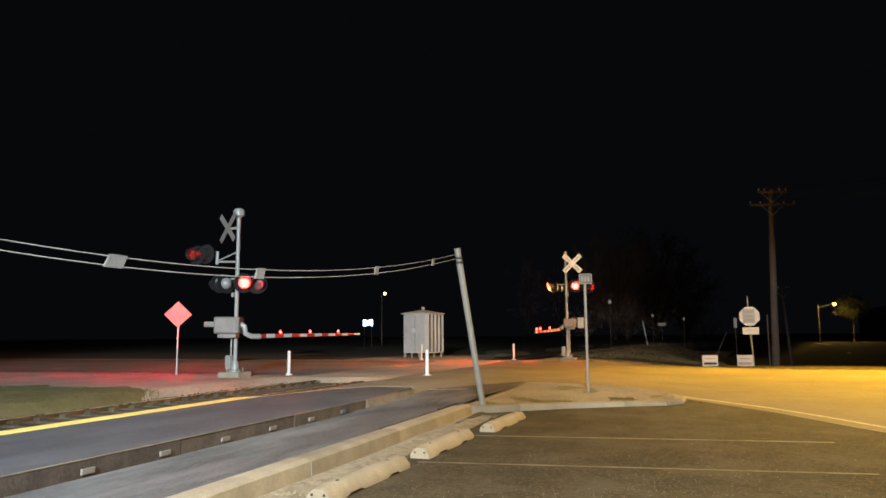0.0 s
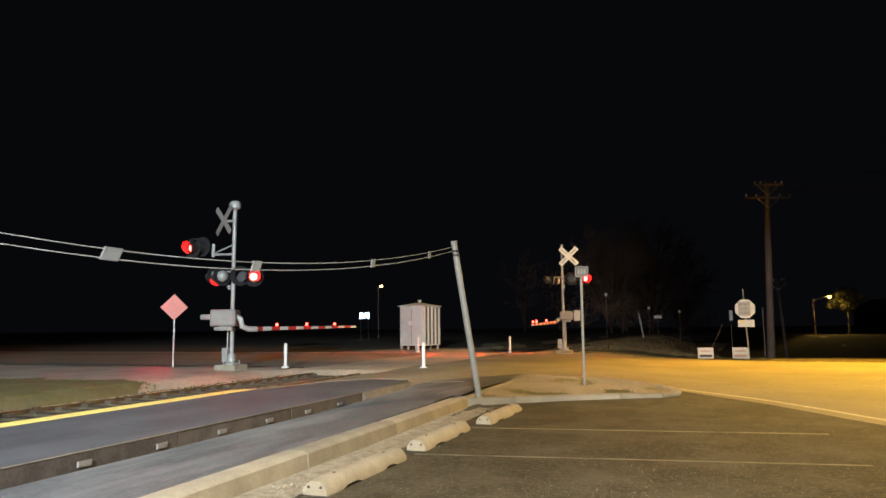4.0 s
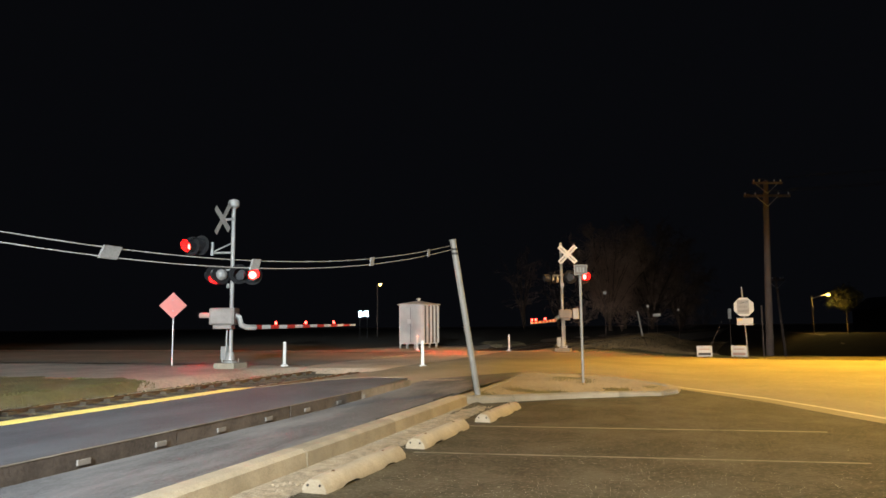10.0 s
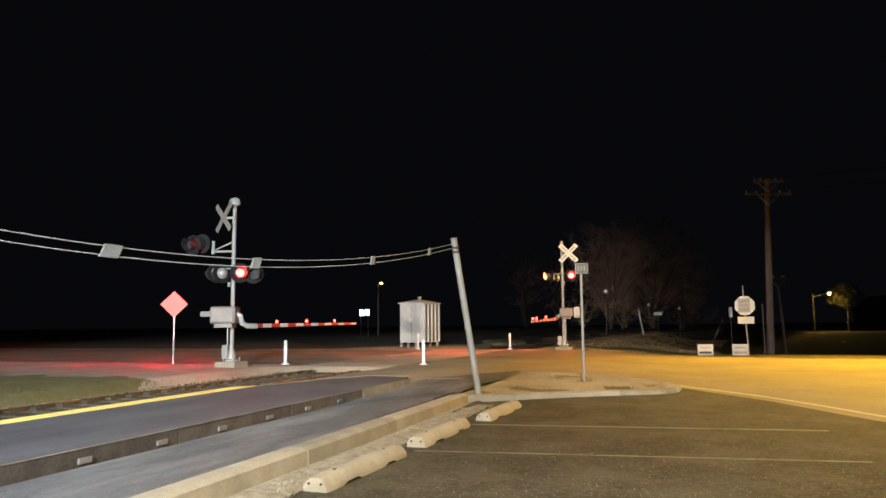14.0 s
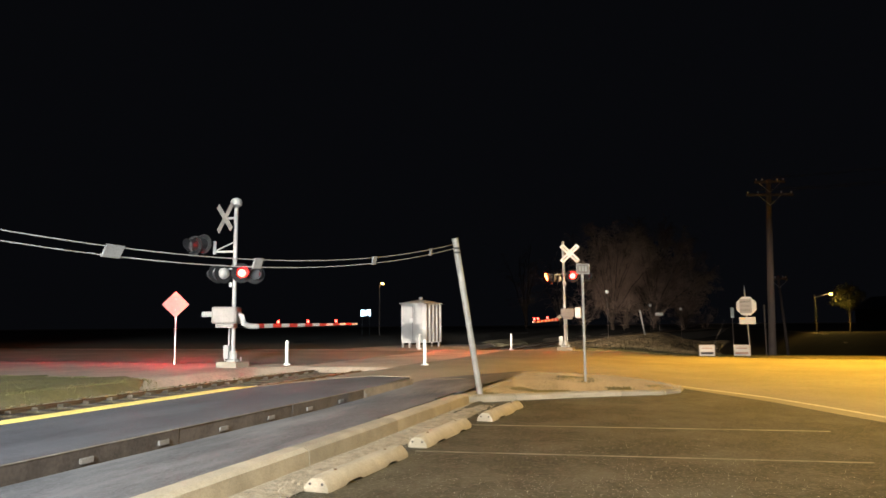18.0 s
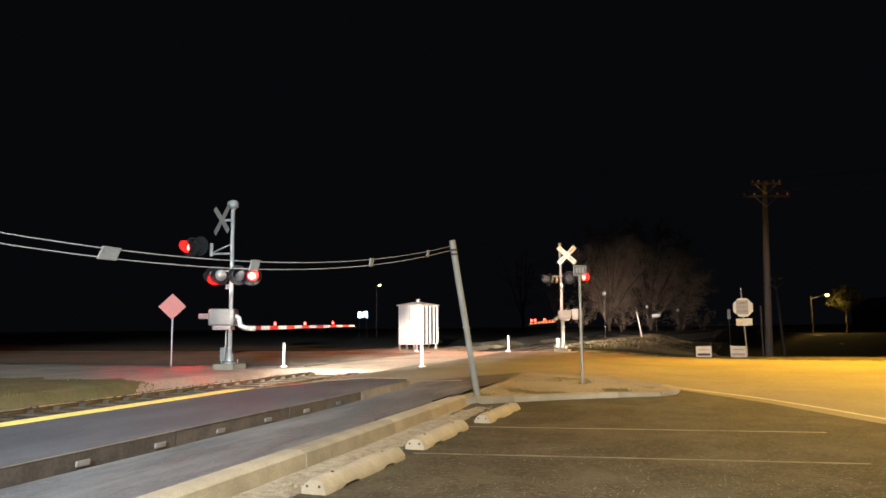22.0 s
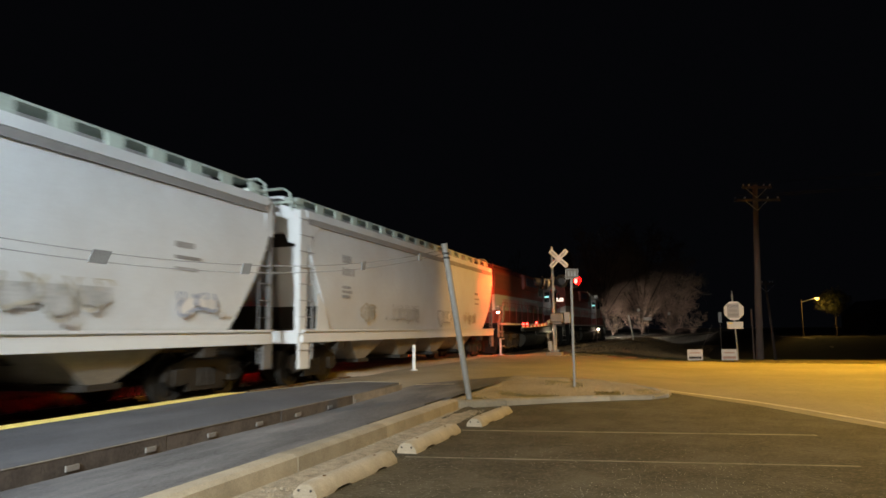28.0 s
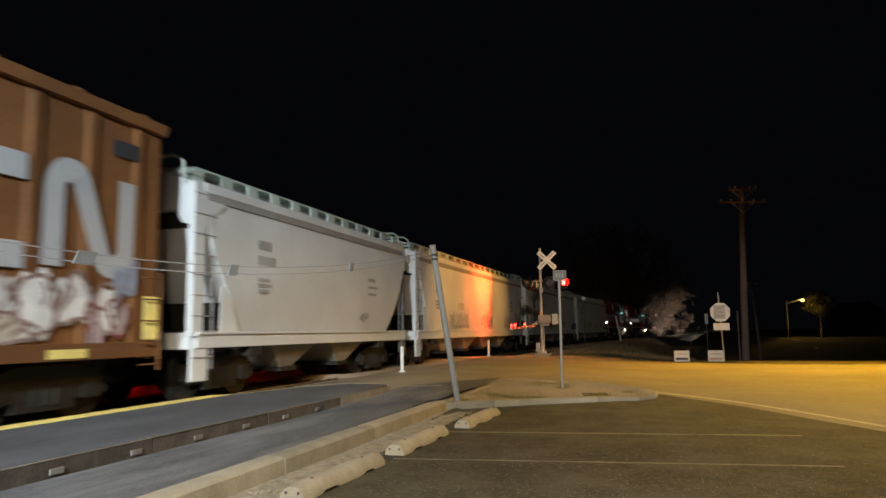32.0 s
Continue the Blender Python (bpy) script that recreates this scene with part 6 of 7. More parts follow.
        ch = part("chute", bm, CHUTE, o, "dusty brown discharge chute")
        part("gate_frame", box(-1.18, 1.18, y - 0.36, y + 0.36, 0.4, 0.5, 0.01), GRIME, ch)
    # lettering as bars, and spray
    x = 1.552
    for dz, w, t in ((3.05, 0.55, 0.2), (2.72, 0.75, 0.2), (2.38, 0.5, 0.07), (2.26, 0.6, 0.07), (2.14, 0.45, 0.07)):
        for k in range(4):
            part("lettering_bar", box(x - 0.004, x + 0.006, -h + 2.3 + k * w / 4, -h + 2.3 + (k + 0.7) * w / 4, dz, dz + t), CAR_SHADE, o, "faded grey lettering bar")
    for k, (w, t) in enumerate(((0.5, 0.1), (0.7, 0.06), (0.6, 0.06))):
        part("lettering_bar", box(x - 0.004, x + 0.005, h - 3.4, h - 3.4 + w, 2.75 - 0.2 * k, 2.75 - 0.2 * k + t), CAR_SHADE, o)
    for f, z, w, t, c in art:
        base = min(1.55, 1.37 + 0.215 * (z - 1.3)) + 0.012
        tag(rng, o, base, f * L, z, w, t * 0.8, TAGS[rng.choice((6, 7, 5))], TAGS[c])
        for k in range(int(w * 3)):
            patch(rng, o, base - 0.008, f * L + rng.uniform(-w * 0.7, w * 0.7), z + rng.uniform(-t / 2, t / 2), rng.uniform(0.06, 0.4), rng.uniform(0.04, 0.12), TAGS[rng.choice((2, 6, 7))], "faded spray paint")
    return o


def boxcar():
    L = 16.6
    h = L / 2
    rng = random.Random(9)
    o = thing("boxcar", pose(0, 0, 0), "rust-brown steel boxcar with white painted shapes and spray paint", "boxcar", "freight train")
    part("body", box(-1.46, 1.46, -h, h, 1.05, 4.78, 0.02), RUST, o, "rust-brown steel body")
    part("roof", prism([(-1.56, 4.76), (-1.56, 4.88), (0, 5.08), (1.56, 4.88), (1.56, 4.76)], -h - 0.06, h + 0.06), RUST, o, "low peaked steel roof")
    for k in range(12):
        part("roof_rib", prism([(-1.57, 4.88), (-1.57, 4.91), (0, 5.12), (1.57, 4.91), (1.57, 4.88), (0, 5.08)], -h + 0.4 + k * 1.42, -h + 0.52 + k * 1.42), RUST, o)
    for s in (-1, 1):
        for k in range(16):
            y = -h + 0.55 + k * (L - 1.1) / 15
            if -2.0 < y < 2.0:
                continue
            part("side_post", prism([(s * 1.46, y - 0.14), (s * 1.505, y - 0.08), (s * 1.505, y + 0.08), (s * 1.46, y + 0.14)], 1.15, 4.72, axis="z"), RUST, o)
        part("door", box(s * 1.53 - 0.05, s * 1.53 + 0.05, -1.7, 1.7, 1.15, 4.66, 0.02), RUST, o, "rust-brown plug door")
        for k in range(5):
            part("door_rib", box(s * 1.6 - 0.03, s * 1.6 + 0.03, -1.6, 1.6, 1.5 + 0.62 * k, 1.6 + 0.62 * k, 0.01), RUST, o)
        for y in (-1.0, 1.0):
            part("lock_rod", rod((s * 1.64, y, 1.2), (s * 1.64, y, 4.4), 0.025), STEEL, o)
        part("side_sill", box(s * 1.5 - 0.06, s * 1.5 + 0.06, -h, h, 0.92, 1.16, 0.01), RUST, o)
        part("top_rail", box(s * 1.52 - 0.06, s * 1.52 + 0.06, -h, h, 4.68, 4.8, 0.01), RUST, o)
        part("corner_plate", box(s * 1.565 - 0.006, s * 1.565 + 0.006, h - 0.42, h - 0.08, 1.2, 1.9), YELLOW, o, "yellow panel at the corner")
        part("sill_plate", box(s * 1.565 - 0.006, s * 1.565 + 0.006, h - 2.3, h - 1.6, 0.95, 1.08), YELLOW, o, "yellow mark on the sill")
    # white painted ribbon shapes on the side
    x = 1.512
    def sweep(pts, w, k):
        bm = bmesh.new()
        ribbon(bm, pts, w, x + 0.004 * k, True)
        part("white_shape", bm, LOCO_WHITE, o, "white painted band")
    arc = lambda cy, cz, ry, rz, a, b, n: [(cy + ry * math.cos(radians(a + (b - a) * i / n)), cz + rz * math.sin(radians(a + (b - a) * i / n))) for i in range(n + 1)]
    sweep([(h - 2.28, 2.25)] + arc(h - 2.0, 3.38, 0.28, 0.28, 180, 40, 8) + arc(h - 1.12, 2.6, 0.28, 0.28, 220, 360, 8) + [(h - 0.84, 3.7)], 0.36, 1)
    sweep([(h - 2.75, 3.55)] + arc(h - 4.3, 2.95, 0.55, 0.6, 90, 270, 14) + [(h - 2.75, 2.35)], 0.36, 2)
    for f, z, w, t, fill, edge in ((0.37, 1.72, 2.6, 0.95, 5, 8), (0.43, 1.5, 0.9, 0.7, 1, 4), (0.22, 1.75, 2.4, 1.0, 6, 0), (0.3, 1.4, 1.6, 0.45, 7, 8), (0.06, 1.7, 1.8, 0.9, 1, 2), (-0.2, 1.7, 2.2, 0.9, 3, 2), (0.45, 2.15, 0.5, 0.5, 0, 0)):
        tag(rng, o, 1.516, f * L, z, w, t, TAGS[fill], TAGS[edge])
    part("louvre_mark", box(x - 0.004, x + 0.004, h - 1.2, h - 0.6, 4.1, 4.35), INK, o)
    for e in (-1, 1):
        for k in range(5):
            part("end_rib", box(-1.35, 1.35, min(e * h, e * (h + 0.08)), max(e * h, e * (h + 0.08)), 1.4 + 0.62 * k, 1.62 + 0.62 * k, 0.03), RUST, o)
        coupler(o, e * h, e)
        yt = e * (h - 1.8)
        side_frame(o, yt, [0.84], 1.0)
        for q in (-0.84, 0.84):
            wheelset(o, yt + q, 0.46)
        ld = part("ladder", rod((1.62, e * (h - 0.1), 0.7), (1.62, e * (h - 0.1), 2.3), 0.02, n=6), RUST, o)
        for k in range(5):
            part("rung", rod((1.64, e * (h - 0.1), 0.8 + 0.35 * k), (1.64, e * (h - 0.55), 0.8 + 0.35 * k), 0.014, n=6), RUST, ld)
    part("center_sill", box(-0.3, 0.3, -h + 0.2, h - 0.2, 0.82, 1.1), GRIME, o)
    return o


first = locomotive("red and white diesel locomotive leading the train with lit headlights", ((-0.2, 3.9, 6.54), (0.2, 3.9, 6.54)), 8.8)
TRAIN.append((first, 12.25, 6.15))
TRAIN.append((locomotive("red and white diesel locomotive, second in the train", (), 9.1), -7.9, 6.15))
TRAIN.append((hopper("pale grey covered hopper car with faded grey spray paint", 18.4, 4, 1, ((-0.28, 1.85, 1.0, 0.6, 3), (-0.12, 1.85, 2.4, 0.8, 2), (0.1, 1.8, 1.7, 0.7, 2), (0.28, 1.8, 1.9, 0.7, 3))), -27.15, 7.45))
TRAIN.append((hopper("long pale grey covered hopper car with dark faded spray paint", 19.3, 4, 2, ((-0.3, 1.9, 2.6, 0.9, 2), (-0.05, 1.85, 2.4, 0.8, 2), (0.2, 1.85, 2.0, 0.8, 3), (0.36, 1.8, 1.2, 0.6, 0))), -46.9, 7.9))
TRAIN.append((hopper("long pale grey covered hopper car with blue and pink spray paint", 18.7, 4, 3, ((-0.2, 1.85, 2.8, 1.0, 0), (-0.2, 2.3, 0.8, 0.3, 3), (0.05, 1.85, 2.4, 0.9, 0), (0.3, 1.85, 2.0, 0.9, 2), (0.4, 1.95, 0.9, 0.9, 4))), -66.8, 7.6))
TRAIN.append((hopper("short pale grey two-bay covered hopper car", 11.7, 2, 4, ((0.2, 1.7, 0.5, 0.3, 2),)), -82.8, 4.1))
TRAIN.append((boxcar(), -97.75, 6.5))


# ---- far lights, house and little signs beyond the crossing ----
LAMP_WARM = glow("warm_lamp_lit", (1.0, 0.6, 0.16), 14)
LAMP_YARD = glow("yard_lamp_lit", (1.0, 0.6, 0.12), 12)
SIGN_LIT = glow("cool_sign_lit", (0.6, 0.85, 1.0), 5)


def far_lamp(x, y, z, material, r, label, reach=0.5):
    g = ground_z(x, y) - 0.1
    o = thing("street_lamp", pose(x, y, g), label, "street lamp", "far lamps")
    part("pole", rod((0, 0, 0), (0, 0, z - g), 0.07, 0.05, n=8), POLEWOOD, o)
    part("arm", rod((0, 0, z - g - 0.25), (reach, -0.3, z - g + 0.1), 0.03, n=6), STEEL, o)
    part("lamp_glass", turned([(0.02, -r), (r * 0.8, -r * 0.6), (r, 0), (r * 0.8, r * 0.4)], 12, at=(reach + 0.05, -0.33, z - g + 0.05)), material, o, "glowing lamp glass", True)


far_lamp(-35.9, 83.3, 6.9, LAMP_WARM, 0.2, "street lamp glowing warm yellow far beyond the tracks")
far_lamp(11.6, 70.0, 4.0, LAMP_YARD, 0.15, "yard lamp glowing warm yellow beside a house", 1.2)


def lit_sign():
    o = thing("lit_sign", pose(-33.4, 73.6, ground_z(-33, 73) - 0.1, 0, 0, -22), "small sign board glowing blue-white in the distance", "lit sign")
    for k in (-0.6, 0.6):
        part("leg", rod((k, 0, 0), (k, 0, 2.4), 0.05, n=8), BLACK, o)
    part("case", box(-0.85, 0.85, 0.0, 0.14, 2.3, 3.2, 0.02), BLACK, o)
    for k, (a, b, c, d) in enumerate(((-0.78, -0.3, 2.4, 3.1), (-0.2, 0.1, 2.45, 2.95), (0.18, 0.42, 2.55, 3.1), (0.5, 0.78, 2.4, 3.1))):
        part("glowing_bar", box(a, b, -0.01, -0.003, c, d), SIGN_LIT, o)


lit_sign()


def small_sign(x, y, z, w, h, lean, label):
    g = ground_z(x, y) - 0.1
    o = thing("marker_sign", pose(x, y, g, 0, 0, 8), label, "marker sign", "trackside markers")
    part("post", rod((lean, 0, 0), (0, 0, z - g), 0.025, n=6), POLEWOOD, o)
    part("plate", box(-w / 2, w / 2, -0.05, -0.035, z - g - h / 2, z - g + h / 2, 0.004), REFLECT, o)


small_sign(-5.1, 56.2, 4.05, 0.24, 0.24, 0, "small square white plate on a post by the track")
small_sign(-2.7, 78.2, 3.5, 0.28, 0.28, 0, "small square white plate on a post by the track")
small_sign(-1.7, 73.4, 2.5, 0.75, 0.28, 0, "low wide white plate on a post by the track")
small_sign(0.36, 79.2, 3.1, 0.24, 0.24, 0, "small square white plate on a post by the track")
small_sign(3.67, 54.0, 2.3, 0.22, 0.7, 0, "upright white reflector plate on a post")
tagged(link("tilted_stake", rod((-3.0, 73.0, -0.2), (-3.5, 72.8, 2.9), 0.09, 0.08), WHITE), "pale tilted stake beside the far track", "stake")
tagged(link("tilted_stake", rod((1.2, 34.3, 0.0), (2.0, 34.5, 1.7), 0.008), POLEWOOD), "thin tilted dark rod on the verge", "stake")
tagged(link("thin_post", rod((4.2, 39.4, -0.4), (4.2, 39.4, 2.5), 0.04), POLEWOOD), "thin dark post beside the utility pole", "post")


def house():
    x, y = 22.5, 92.0
    g = ground_z(x, y) - 0.1
    o = thing("house", pose(x, y, g, 0, 0, 14), "small dark gabled house lit by a yard lamp", "house")
    part("wall", prism([(-2.0, 0), (-2.0, 2.5), (0, 3.7), (2.0, 2.5), (2.0, 0)], -2.5, 3), mat("brown_siding", (0.03, 0.027, 0.02), 0.8, vary=0.2, scale=2, fine=20, bump=0.2), o)
    for s in (-1, 1):
        part("roof", prism([(s * 2.3, 2.3), (s * 2.3, 2.42), (0, 3.86), (0, 3.7)], -2.8, 3.3), BLACK, o, "dark shingle roof")
    part("window", box(-1.2, -0.3, -2.55, -2.5, 1.1, 2.0), PANE, o)
    part("door", box(0.5, 1.3, -2.55, -2.5, 0.1, 2.1), POLEWOOD, o)


house()


def leafy_bush(x, y, h, r, seed):
    """A small evergreen: a stem and an uneven crown of many little leaf sprays."""
    rng = random.Random(seed)
    o = thing("evergreen_tree", pose(x, y, ground_z(x, y) - 0.1), "small leafy evergreen tree beside the yard lamp", "tree")
    part("trunk", rod((0, 0, 0), (0.05, 0, h * 0.8), 0.09, 0.03), POLEWOOD, o)
    verts, faces = [], []
    for k in range(3200):
        a, b, q = rng.uniform(0, 6.28), math.asin(rng.uniform(-1, 1)), 0.6 + 0.4 * rng.random()
        lump = 1 + 0.5 * noise.noise((math.cos(a) * 1.8, math.sin(a) * 1.8, b * 1.6))
        p = Vector((r * q * lump * math.cos(a) * math.cos(b), r * q * lump * math.sin(a) * math.cos(b), h * 0.74 + 0.26 * h * q * lump * math.sin(b)))
        d = Vector((math.cos(a), math.sin(a), rng.uniform(-0.7, 0.4))).normalized()
        w = d.cross(Vector((0, 0, 1))).normalized() * rng.uniform(0.03, 0.07)
        i, n = len(verts), rng.uniform(0.12, 0.3)
        verts += [tuple(p - w), tuple(p + w), tuple(p + d * n + Vector((0, 0, -0.05)))]
        faces.append((i, i + 1, i + 2))
    me = bpy.data.meshes.new("foliage")
    me.from_pydata(verts, [], faces)
    me.materials.append(mat("evergreen_needles", (0.09, 0.085, 0.03), 0.8, vary=0.5, scale=2, fine=20, bump=0.0))
    leaf = new("foliage", me)
    leaf.parent = o


leafy_bush(14.5, 71.2, 4.3, 1.5, 4)
lamp("yard_lamp_light", "POINT", (12.85, 69.67, 3.6), (12.8, 69.6, 0), 240, (1.0, 0.66, 0.16), 0.15)


# ---- bare trees ----
def domed_tree(x, y, h, r, seed, limbs, label, subs=17, fine=9):
    """A bare tree: limbs that arch out from a short trunk to a domed crown, with side branches and drooping twigs."""
    rng = random.Random(seed)
    verts, faces, old = [], [], []

    def stem(pts, r0, r1, sides):
        prev = None
        for k, p in enumerate(pts):
            d = (pts[min(k + 1, len(pts) - 1)] - pts[max(k - 1, 0)]).normalized()
            q, rr = d.to_track_quat("Z", "Y"), r0 + (r1 - r0) * k / (len(pts) - 1)
            ring = list(range(len(verts), len(verts) + sides))
            verts.extend(tuple(p + q @ Vector((rr * math.cos(c), rr * math.sin(c), 0))) for c in (2 * math.pi * i / sides for i in range(sides)))
            if prev:
                faces.extend((prev[i], prev[(i + 1) % sides], ring[(i + 1) % sides], ring[i]) for i in range(sides))
            prev = ring

    def jig(a):
        return Vector((rng.uniform(-a, a), rng.uniform(-a, a), rng.uniform(-a, a)))

    root = Vector((0, 0, h * 0.07))
    for k in range(limbs):
        a, reach = 2.4 * k + rng.uniform(-0.4, 0.4), math.sqrt((k + 0.6) / limbs) * rng.uniform(0.85, 1.08)
        top = Vector((r * reach * math.cos(a), r * reach * math.sin(a), h * (1 - 0.42 * reach ** 2.5) * rng.uniform(0.84, 1.0)))
        mid = Vector((top.x * 0.5, top.y * 0.5, top.z * 0.7)) + jig(h * 0.05)
        base = root + jig(h * 0.012)
        line = [base * (1 - f) ** 2 + mid * 2 * f * (1 - f) + top * f * f + jig(h * 0.006) for f in (i / 9 for i in range(10))]
        first = len(faces)
        stem(line, h * 0.008, h * 0.0014, 5)
        old.extend(range(first, len(faces)))
        for b in range(subs):
            f = 1.2 + 7.8 * (b + rng.random()) / subs
            i = min(8, int(f))
            p, way = line[i].lerp(line[i + 1], f - i), (line[i + 1] - line[i]).normalized()
            out = Vector((p.x, p.y, 0)).normalized() if p.xy.length > 0.1 else Vector((1, 0, 0))
            d = (way * 0.7 + out * 0.25 + jig(0.75)).normalized()
            n = h * rng.uniform(0.1, 0.2)
            sub = [p, p + d * n * 0.5 + Vector((0, 0, n * 0.06)), p + d * n + Vector((0, 0, -n * 0.12))]
            stem(sub, h * 0.0022, h * 0.0008, 3)
            for c in range(fine):
                u = rng.uniform(0.2, 1.0)
                q = sub[0].lerp(sub[1], u * 2) if u < 0.5 else sub[1].lerp(sub[2], u * 2 - 1)
                e = (d * 0.6 + jig(0.8) + Vector((0, 0, 0.15))).normalized()
                m = h * rng.uniform(0.035, 0.075)
                tip = q + e * m + Vector((0, 0, -m * 0.25))
                stem([q, tip], h * 0.0011, h * 0.0006, 3)
                for g in range(3):
                    v = q.lerp(tip, rng.uniform(0.3, 1.0))
                    stem([v, v + (e * 0.5 + jig(0.9) + Vector((0, 0, -0.25))).normalized() * m * 0.7], h * 0.0007, h * 0.0005, 3)
    me = bpy.data.meshes.new("crown")
    me.from_pydata(verts, [], faces)
    me.materials.append(TWIGS)
    me.materials.append(BARK)
    for i in old:
        me.polygons[i].material_index = 1
    o = thing("tree", pose(x, y, ground_z(x, y) - 0.15), label, "tree", "bare trees")
    c = new("crown", me)
    c.parent = o
    part("trunk", rod((0, 0, -0.3), (0, 0, h * 0.09), h * 0.02, h * 0.013, 10), BARK, o)
    return o


WILLOW = [(-12.6, 148.0, 22.0, 9.2, 3, 22), (-5.6, 190.0, 28.6, 12.4, 8, 22), (-13.0, 200.0, 24.0, 11.0, 12, 12), (1.6, 216.0, 24.0, 10.5, 15, 13)]
for x, y, h, r, seed, limbs in WILLOW:
    domed_tree(x, y, h, r, seed, limbs, "broad leafless tree with arching limbs and fine twigs")
for x, y, h, r, seed in ((-44.0, 215.0, 28.0, 7.0, 21), (-34.5, 222.0, 25.0, 7.0, 23)):
    domed_tree(x, y, h, r, seed, 6, "slender leafless tree with few limbs", 8, 4)
for x, y, h, r, seed in ((-14.5, 118.0, 6.0, 4.0, 31), (-8.5, 122.0, 5.5, 4.5, 32), (-4.4, 142.0, 7.0, 5.0, 33), (1.5, 176.0, 7.5, 6.0, 34), (6.5, 190.0, 7.5, 5.0, 35)):
    domed_tree(x, y, h, r, seed, 11, "low leafless thicket of thin stems", 9, 6)
mound = turned([(1.7, -0.3), (1.4, 0.1), (1.0, 0.25), (0.5, 0.33), (0.1, 0.35)], 26, at=(-10.9, 46.5, 0.3))
for v in mound.verts:
    v.co += Vector((0.5 * noise.noise(v.co * 0.7), 0.9 * noise.noise(v.co * 0.6 + Vector((5, 0, 0))), 0.12 * noise.noise(v.co * 2)))
tagged(link("gravel_mound", mound, BALLAST, smooth=True), "low mound of dark ballast stone beside the track", "gravel mound")


# ---- grass, stones and grit ----
def blades(name, places, height, material, label, category):
    rng = random.Random(len(places))
    verts, faces = [], []
    for x, y, z in places:
        a, h, w = rng.uniform(0, 6.28), height * rng.uniform(0.5, 1.3), 0.006 + 0.006 * rng.random()
        dx, dy = math.cos(a), math.sin(a)
        l = rng.uniform(0.2, 0.8) * h
        i = len(verts)
        verts += [(x - w * dy, y + w * dx, z - 0.01), (x + w * dy, y - w * dx, z - 0.01), (x + l * 0.4 * dx, y + l * 0.4 * dy, z + h * 0.6), (x + l * dx, y + l * dy, z + h)]
        faces += [(i, i + 1, i + 2), (i, i + 2, i + 3)]
    me = bpy.data.meshes.new(name)
    me.from_pydata(verts, [], faces)
    me.materials.append(material)
    return tagged(new(name, me), label, category, kind="stuff")


rng = random.Random(5)
lawn = []
while len(lawn) < 60000:
    x, y = rng.uniform(-22, -11.1), rng.uniform(4, 14.8)
    if y < 14.3 - 0.22 * (x + 13) ** 2 * (1 if x > -13 else 0.02) + 0.8 * noise.noise((x, y, 0)) and noise.noise((x * 0.8, y * 0.8, 5)) > -0.55:
        lawn.append((x, y, ground_z(x, y) - 0.02))
blades("lawn_grass", lawn, 0.035, GRASS, "short green grass beside the track", "grass")
rough = []
while len(rough) < 22000:
    x, y = rng.uniform(-3.6, 0), rng.uniform(12.6, 17.4)
    lo, hi = 12.7 + (x + 3.78) * 0.52, 17.4 - (x + 3.4) * 0.5
    if lo + 0.1 < y < hi - 0.1 and noise.noise((x * 1.5, y * 1.5, 2)) > -0.35 + 0.5 * rng.random():
        cx, cy = -2.1, 15.2
        f = 1 - min(1, max(abs(x - cx) / 1.7, abs(y - cy) / 2.2))
        rough.append((x, y, isle_z(x, y) - 0.035 + 0.06 * f))
blades("island_grass", rough, 0.04, DRYGRASS, "dry straw-coloured grass on the island", "grass")
verge = []
while len(verge) < 9000:
    x, y = rng.uniform(-4.5, 7), rng.uniform(28.5, 36)
    if y > bent(x, FAR) + 0.25:
        verge.append((x, y, ground_z(x, y) - 0.03))
blades("verge_grass", verge, 0.06, GRASS, "short grass on the far road verge", "grass")
weeds = []
while len(weeds) < 16000:
    y = 35 + 75 * rng.random() ** 1.6
    x = track_x(y) + rng.uniform(2.6, 11.0)
    if y > field_edge(x) + 0.6 and noise.noise((x * 0.5, y * 0.3, 3)) > -0.25:
        weeds.append((x, y, ground_z(x, y) - 0.02))
blades("bank_weeds", weeds, 0.16, DRYGRASS, "tall dry weeds on the bank beside the far track", "weeds")


def stones(name, places, lo, hi, material, label, category):
    rng = random.Random(len(places))
    verts, faces = [], []
    for x, y, z in places:
        r = rng.uniform(lo, hi)
        i = len(verts)
        for dx, dy, dz in ((1, 0, 0), (-1, 0, 0), (0, 1, 0), (0, -1, 0), (0, 0, 0.8), (0, 0, -0.5)):
            k = r * rng.uniform(0.6, 1.2)
            verts.append((x + dx * k + 0.2 * r * rng.uniform(-1, 1), y + dy * k + 0.2 * r * rng.uniform(-1, 1), z + dz * k))
        for a, b, c in ((0, 2, 4), (2, 1, 4), (1, 3, 4), (3, 0, 4), (2, 0, 5), (1, 2, 5), (3, 1, 5), (0, 3, 5)):
            faces.append((i + a, i + b, i + c))
    me = bpy.data.meshes.new(name)
    me.from_pydata(verts, [], faces)
    me.materials.append(material)
    return tagged(new(name, me), label, category, kind="stuff")


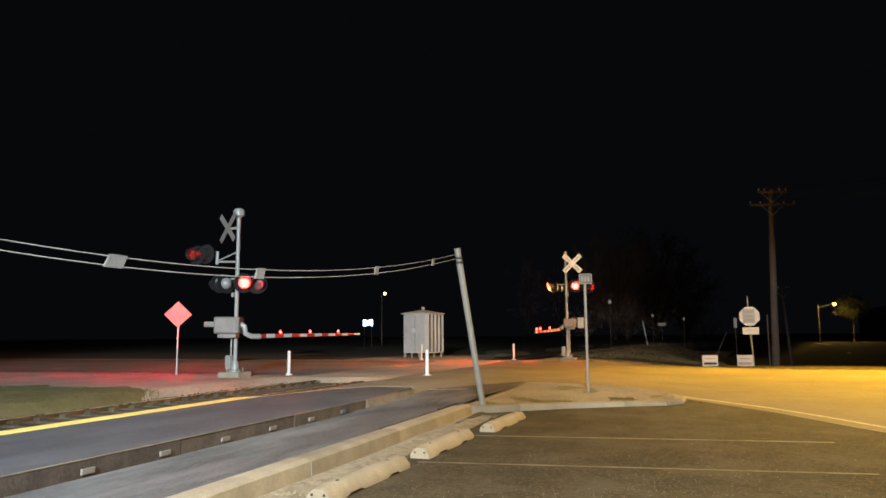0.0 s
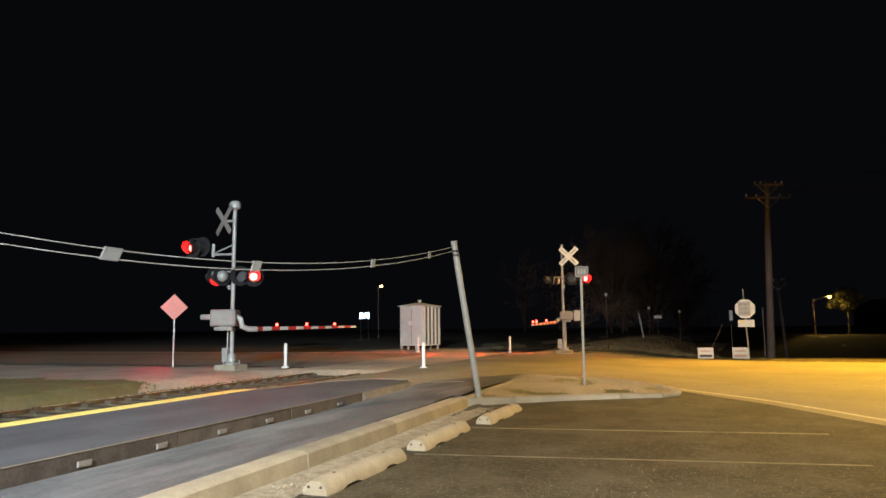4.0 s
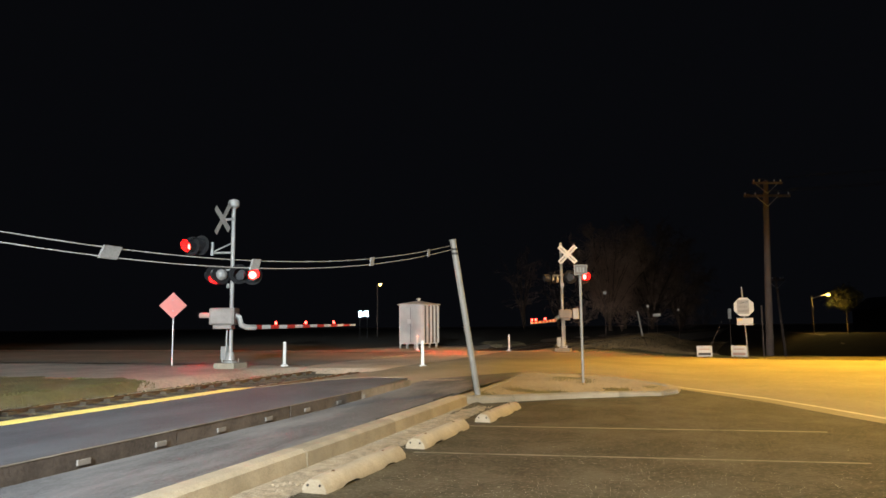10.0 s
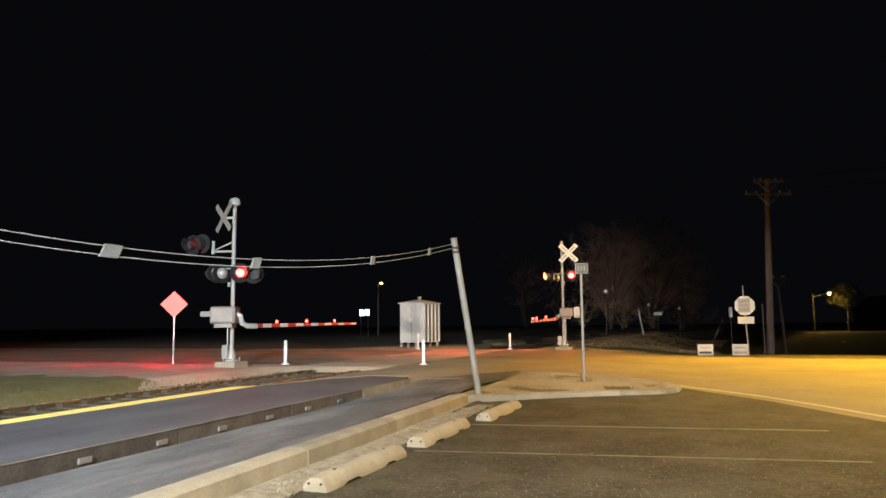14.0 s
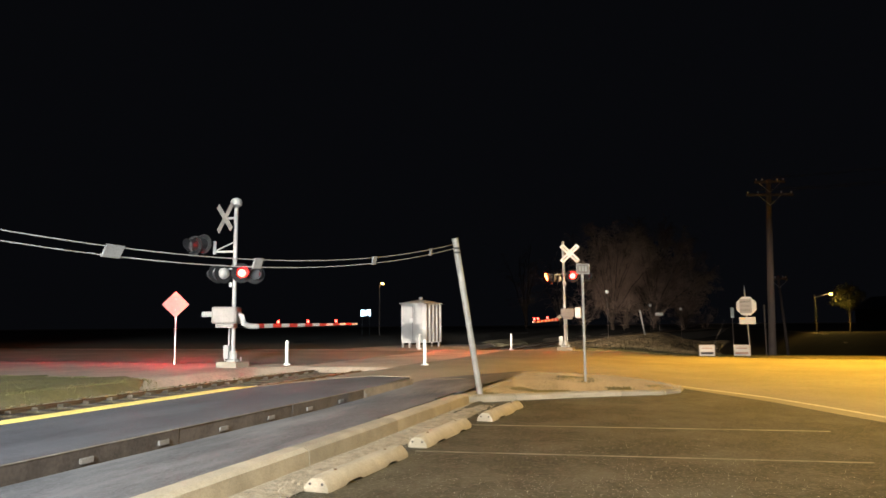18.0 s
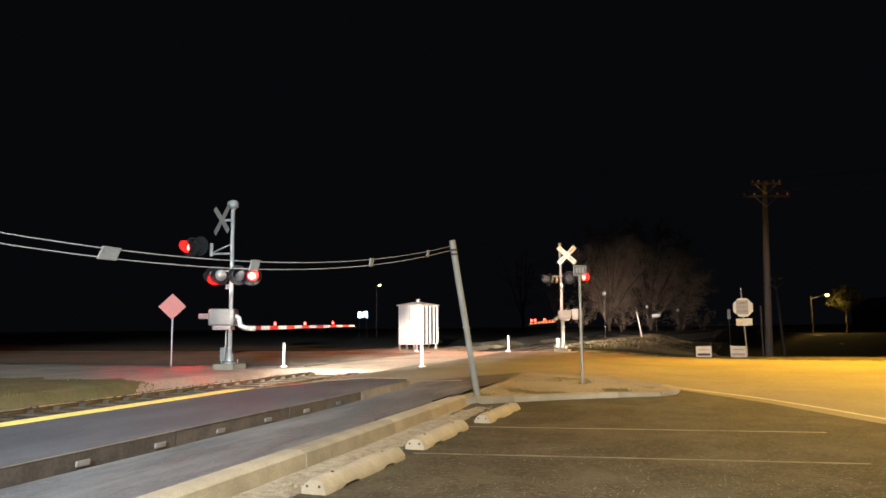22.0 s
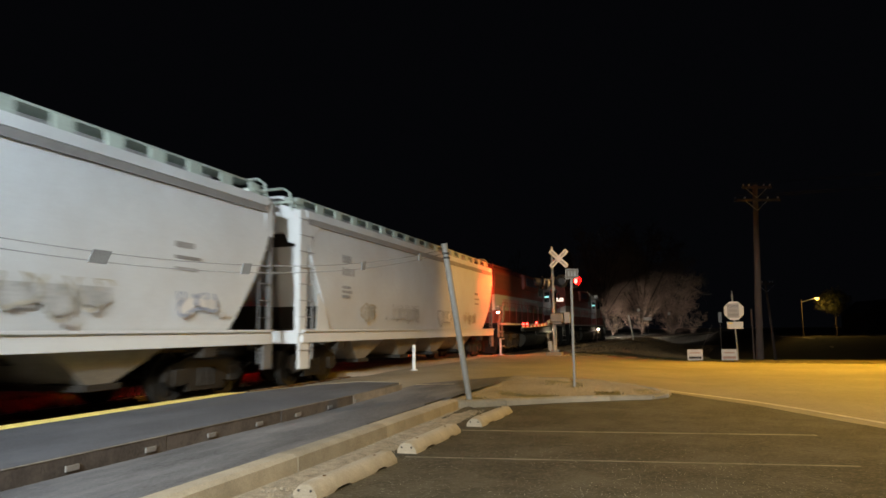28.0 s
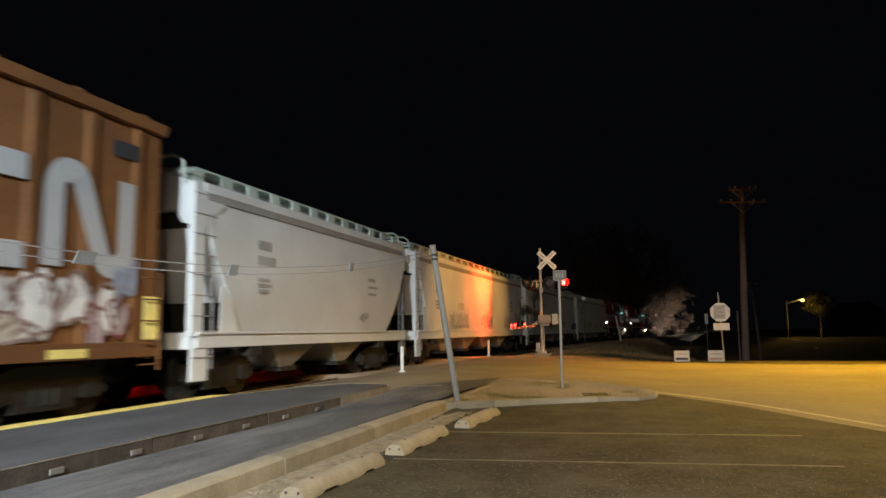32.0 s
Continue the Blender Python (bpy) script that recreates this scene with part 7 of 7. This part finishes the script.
pebbles = [(-3.58 + 0.5 * rng.random() ** 1.5, rng.uniform(2.5, 12.4), LOT_Z + 0.03) for _ in range(3000)]
stones("loose_gravel", pebbles, 0.004, 0.017, GRAVEL, "pale loose stones along the kerb", "gravel")
grit = []
while len(grit) < 3800:
    x, y = rng.gauss(-0.8, 1.4), rng.gauss(5.6, 1.7)
    if -2.9 < x < 3.4 and 2 < y < 12 and noise.noise((x * 1.3, y * 0.9, 11)) > -0.05 - 0.3 * rng.random():
        grit.append((x, y, ground_z(x, y) + 0.008))
stones("grit", grit, 0.001, 0.0042, GRIT, "scattered pale grit on the asphalt", "grit")
bed = [(TRACK_X + rng.uniform(-1.75, 1.6), rng.uniform(4, 19.4), 0.235) for _ in range(7000)]
stones("ballast_stones", bed, 0.015, 0.04, BALLAST, "dark crushed stones between the ties", "ballast")


# ---- what moves ----
def run(t):
    """Metres that the train has gone since 24 s."""
    if t <= 23.5:
        return -6.2 + 11.8 * (t - 23.5)
    if t <= 25.3:
        return 12.4 * (t - 24)
    if t <= 27.5:
        return 16.12 + 13.0 * (t - 25.3)
    return 44.72 + 12.2 * (t - 27.5)


def car_pose(s, half):
    a, b = s - half, s + half
    xa, xb = track_x(a), track_x(b)
    return pose((xa + xb) / 2, s, RAIL_Z, 0, 0, -math.degrees(math.atan2(xb - xa, b - a)))


TIMES = [0.0, 6.0, 12.0, 18.0, 21.0] + [22 + 0.25 * k for k in range(41)]
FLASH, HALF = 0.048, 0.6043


def motions():
    for ob, at, half in TRAIN:
        walk(ob, [(t, car_pose(at + run(t), half)) for t in TIMES])
    # wheels roll while the train is in sight
    turns = [21.9 + k / 20 for k in range(203)]
    for ob, m in WHEELS:
        walk(ob, [(0.0, m)] + [(t, m @ pose(0, 0, 0, -math.degrees((run(t) - run(21.9)) / 0.46) % 360)) for t in turns])
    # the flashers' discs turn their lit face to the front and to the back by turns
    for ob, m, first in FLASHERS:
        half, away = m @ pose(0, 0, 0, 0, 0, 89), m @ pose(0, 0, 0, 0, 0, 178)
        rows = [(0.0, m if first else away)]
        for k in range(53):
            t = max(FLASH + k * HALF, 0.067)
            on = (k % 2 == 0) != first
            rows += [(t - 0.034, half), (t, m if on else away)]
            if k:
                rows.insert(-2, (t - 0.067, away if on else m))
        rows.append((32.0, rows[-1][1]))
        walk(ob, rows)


motions()
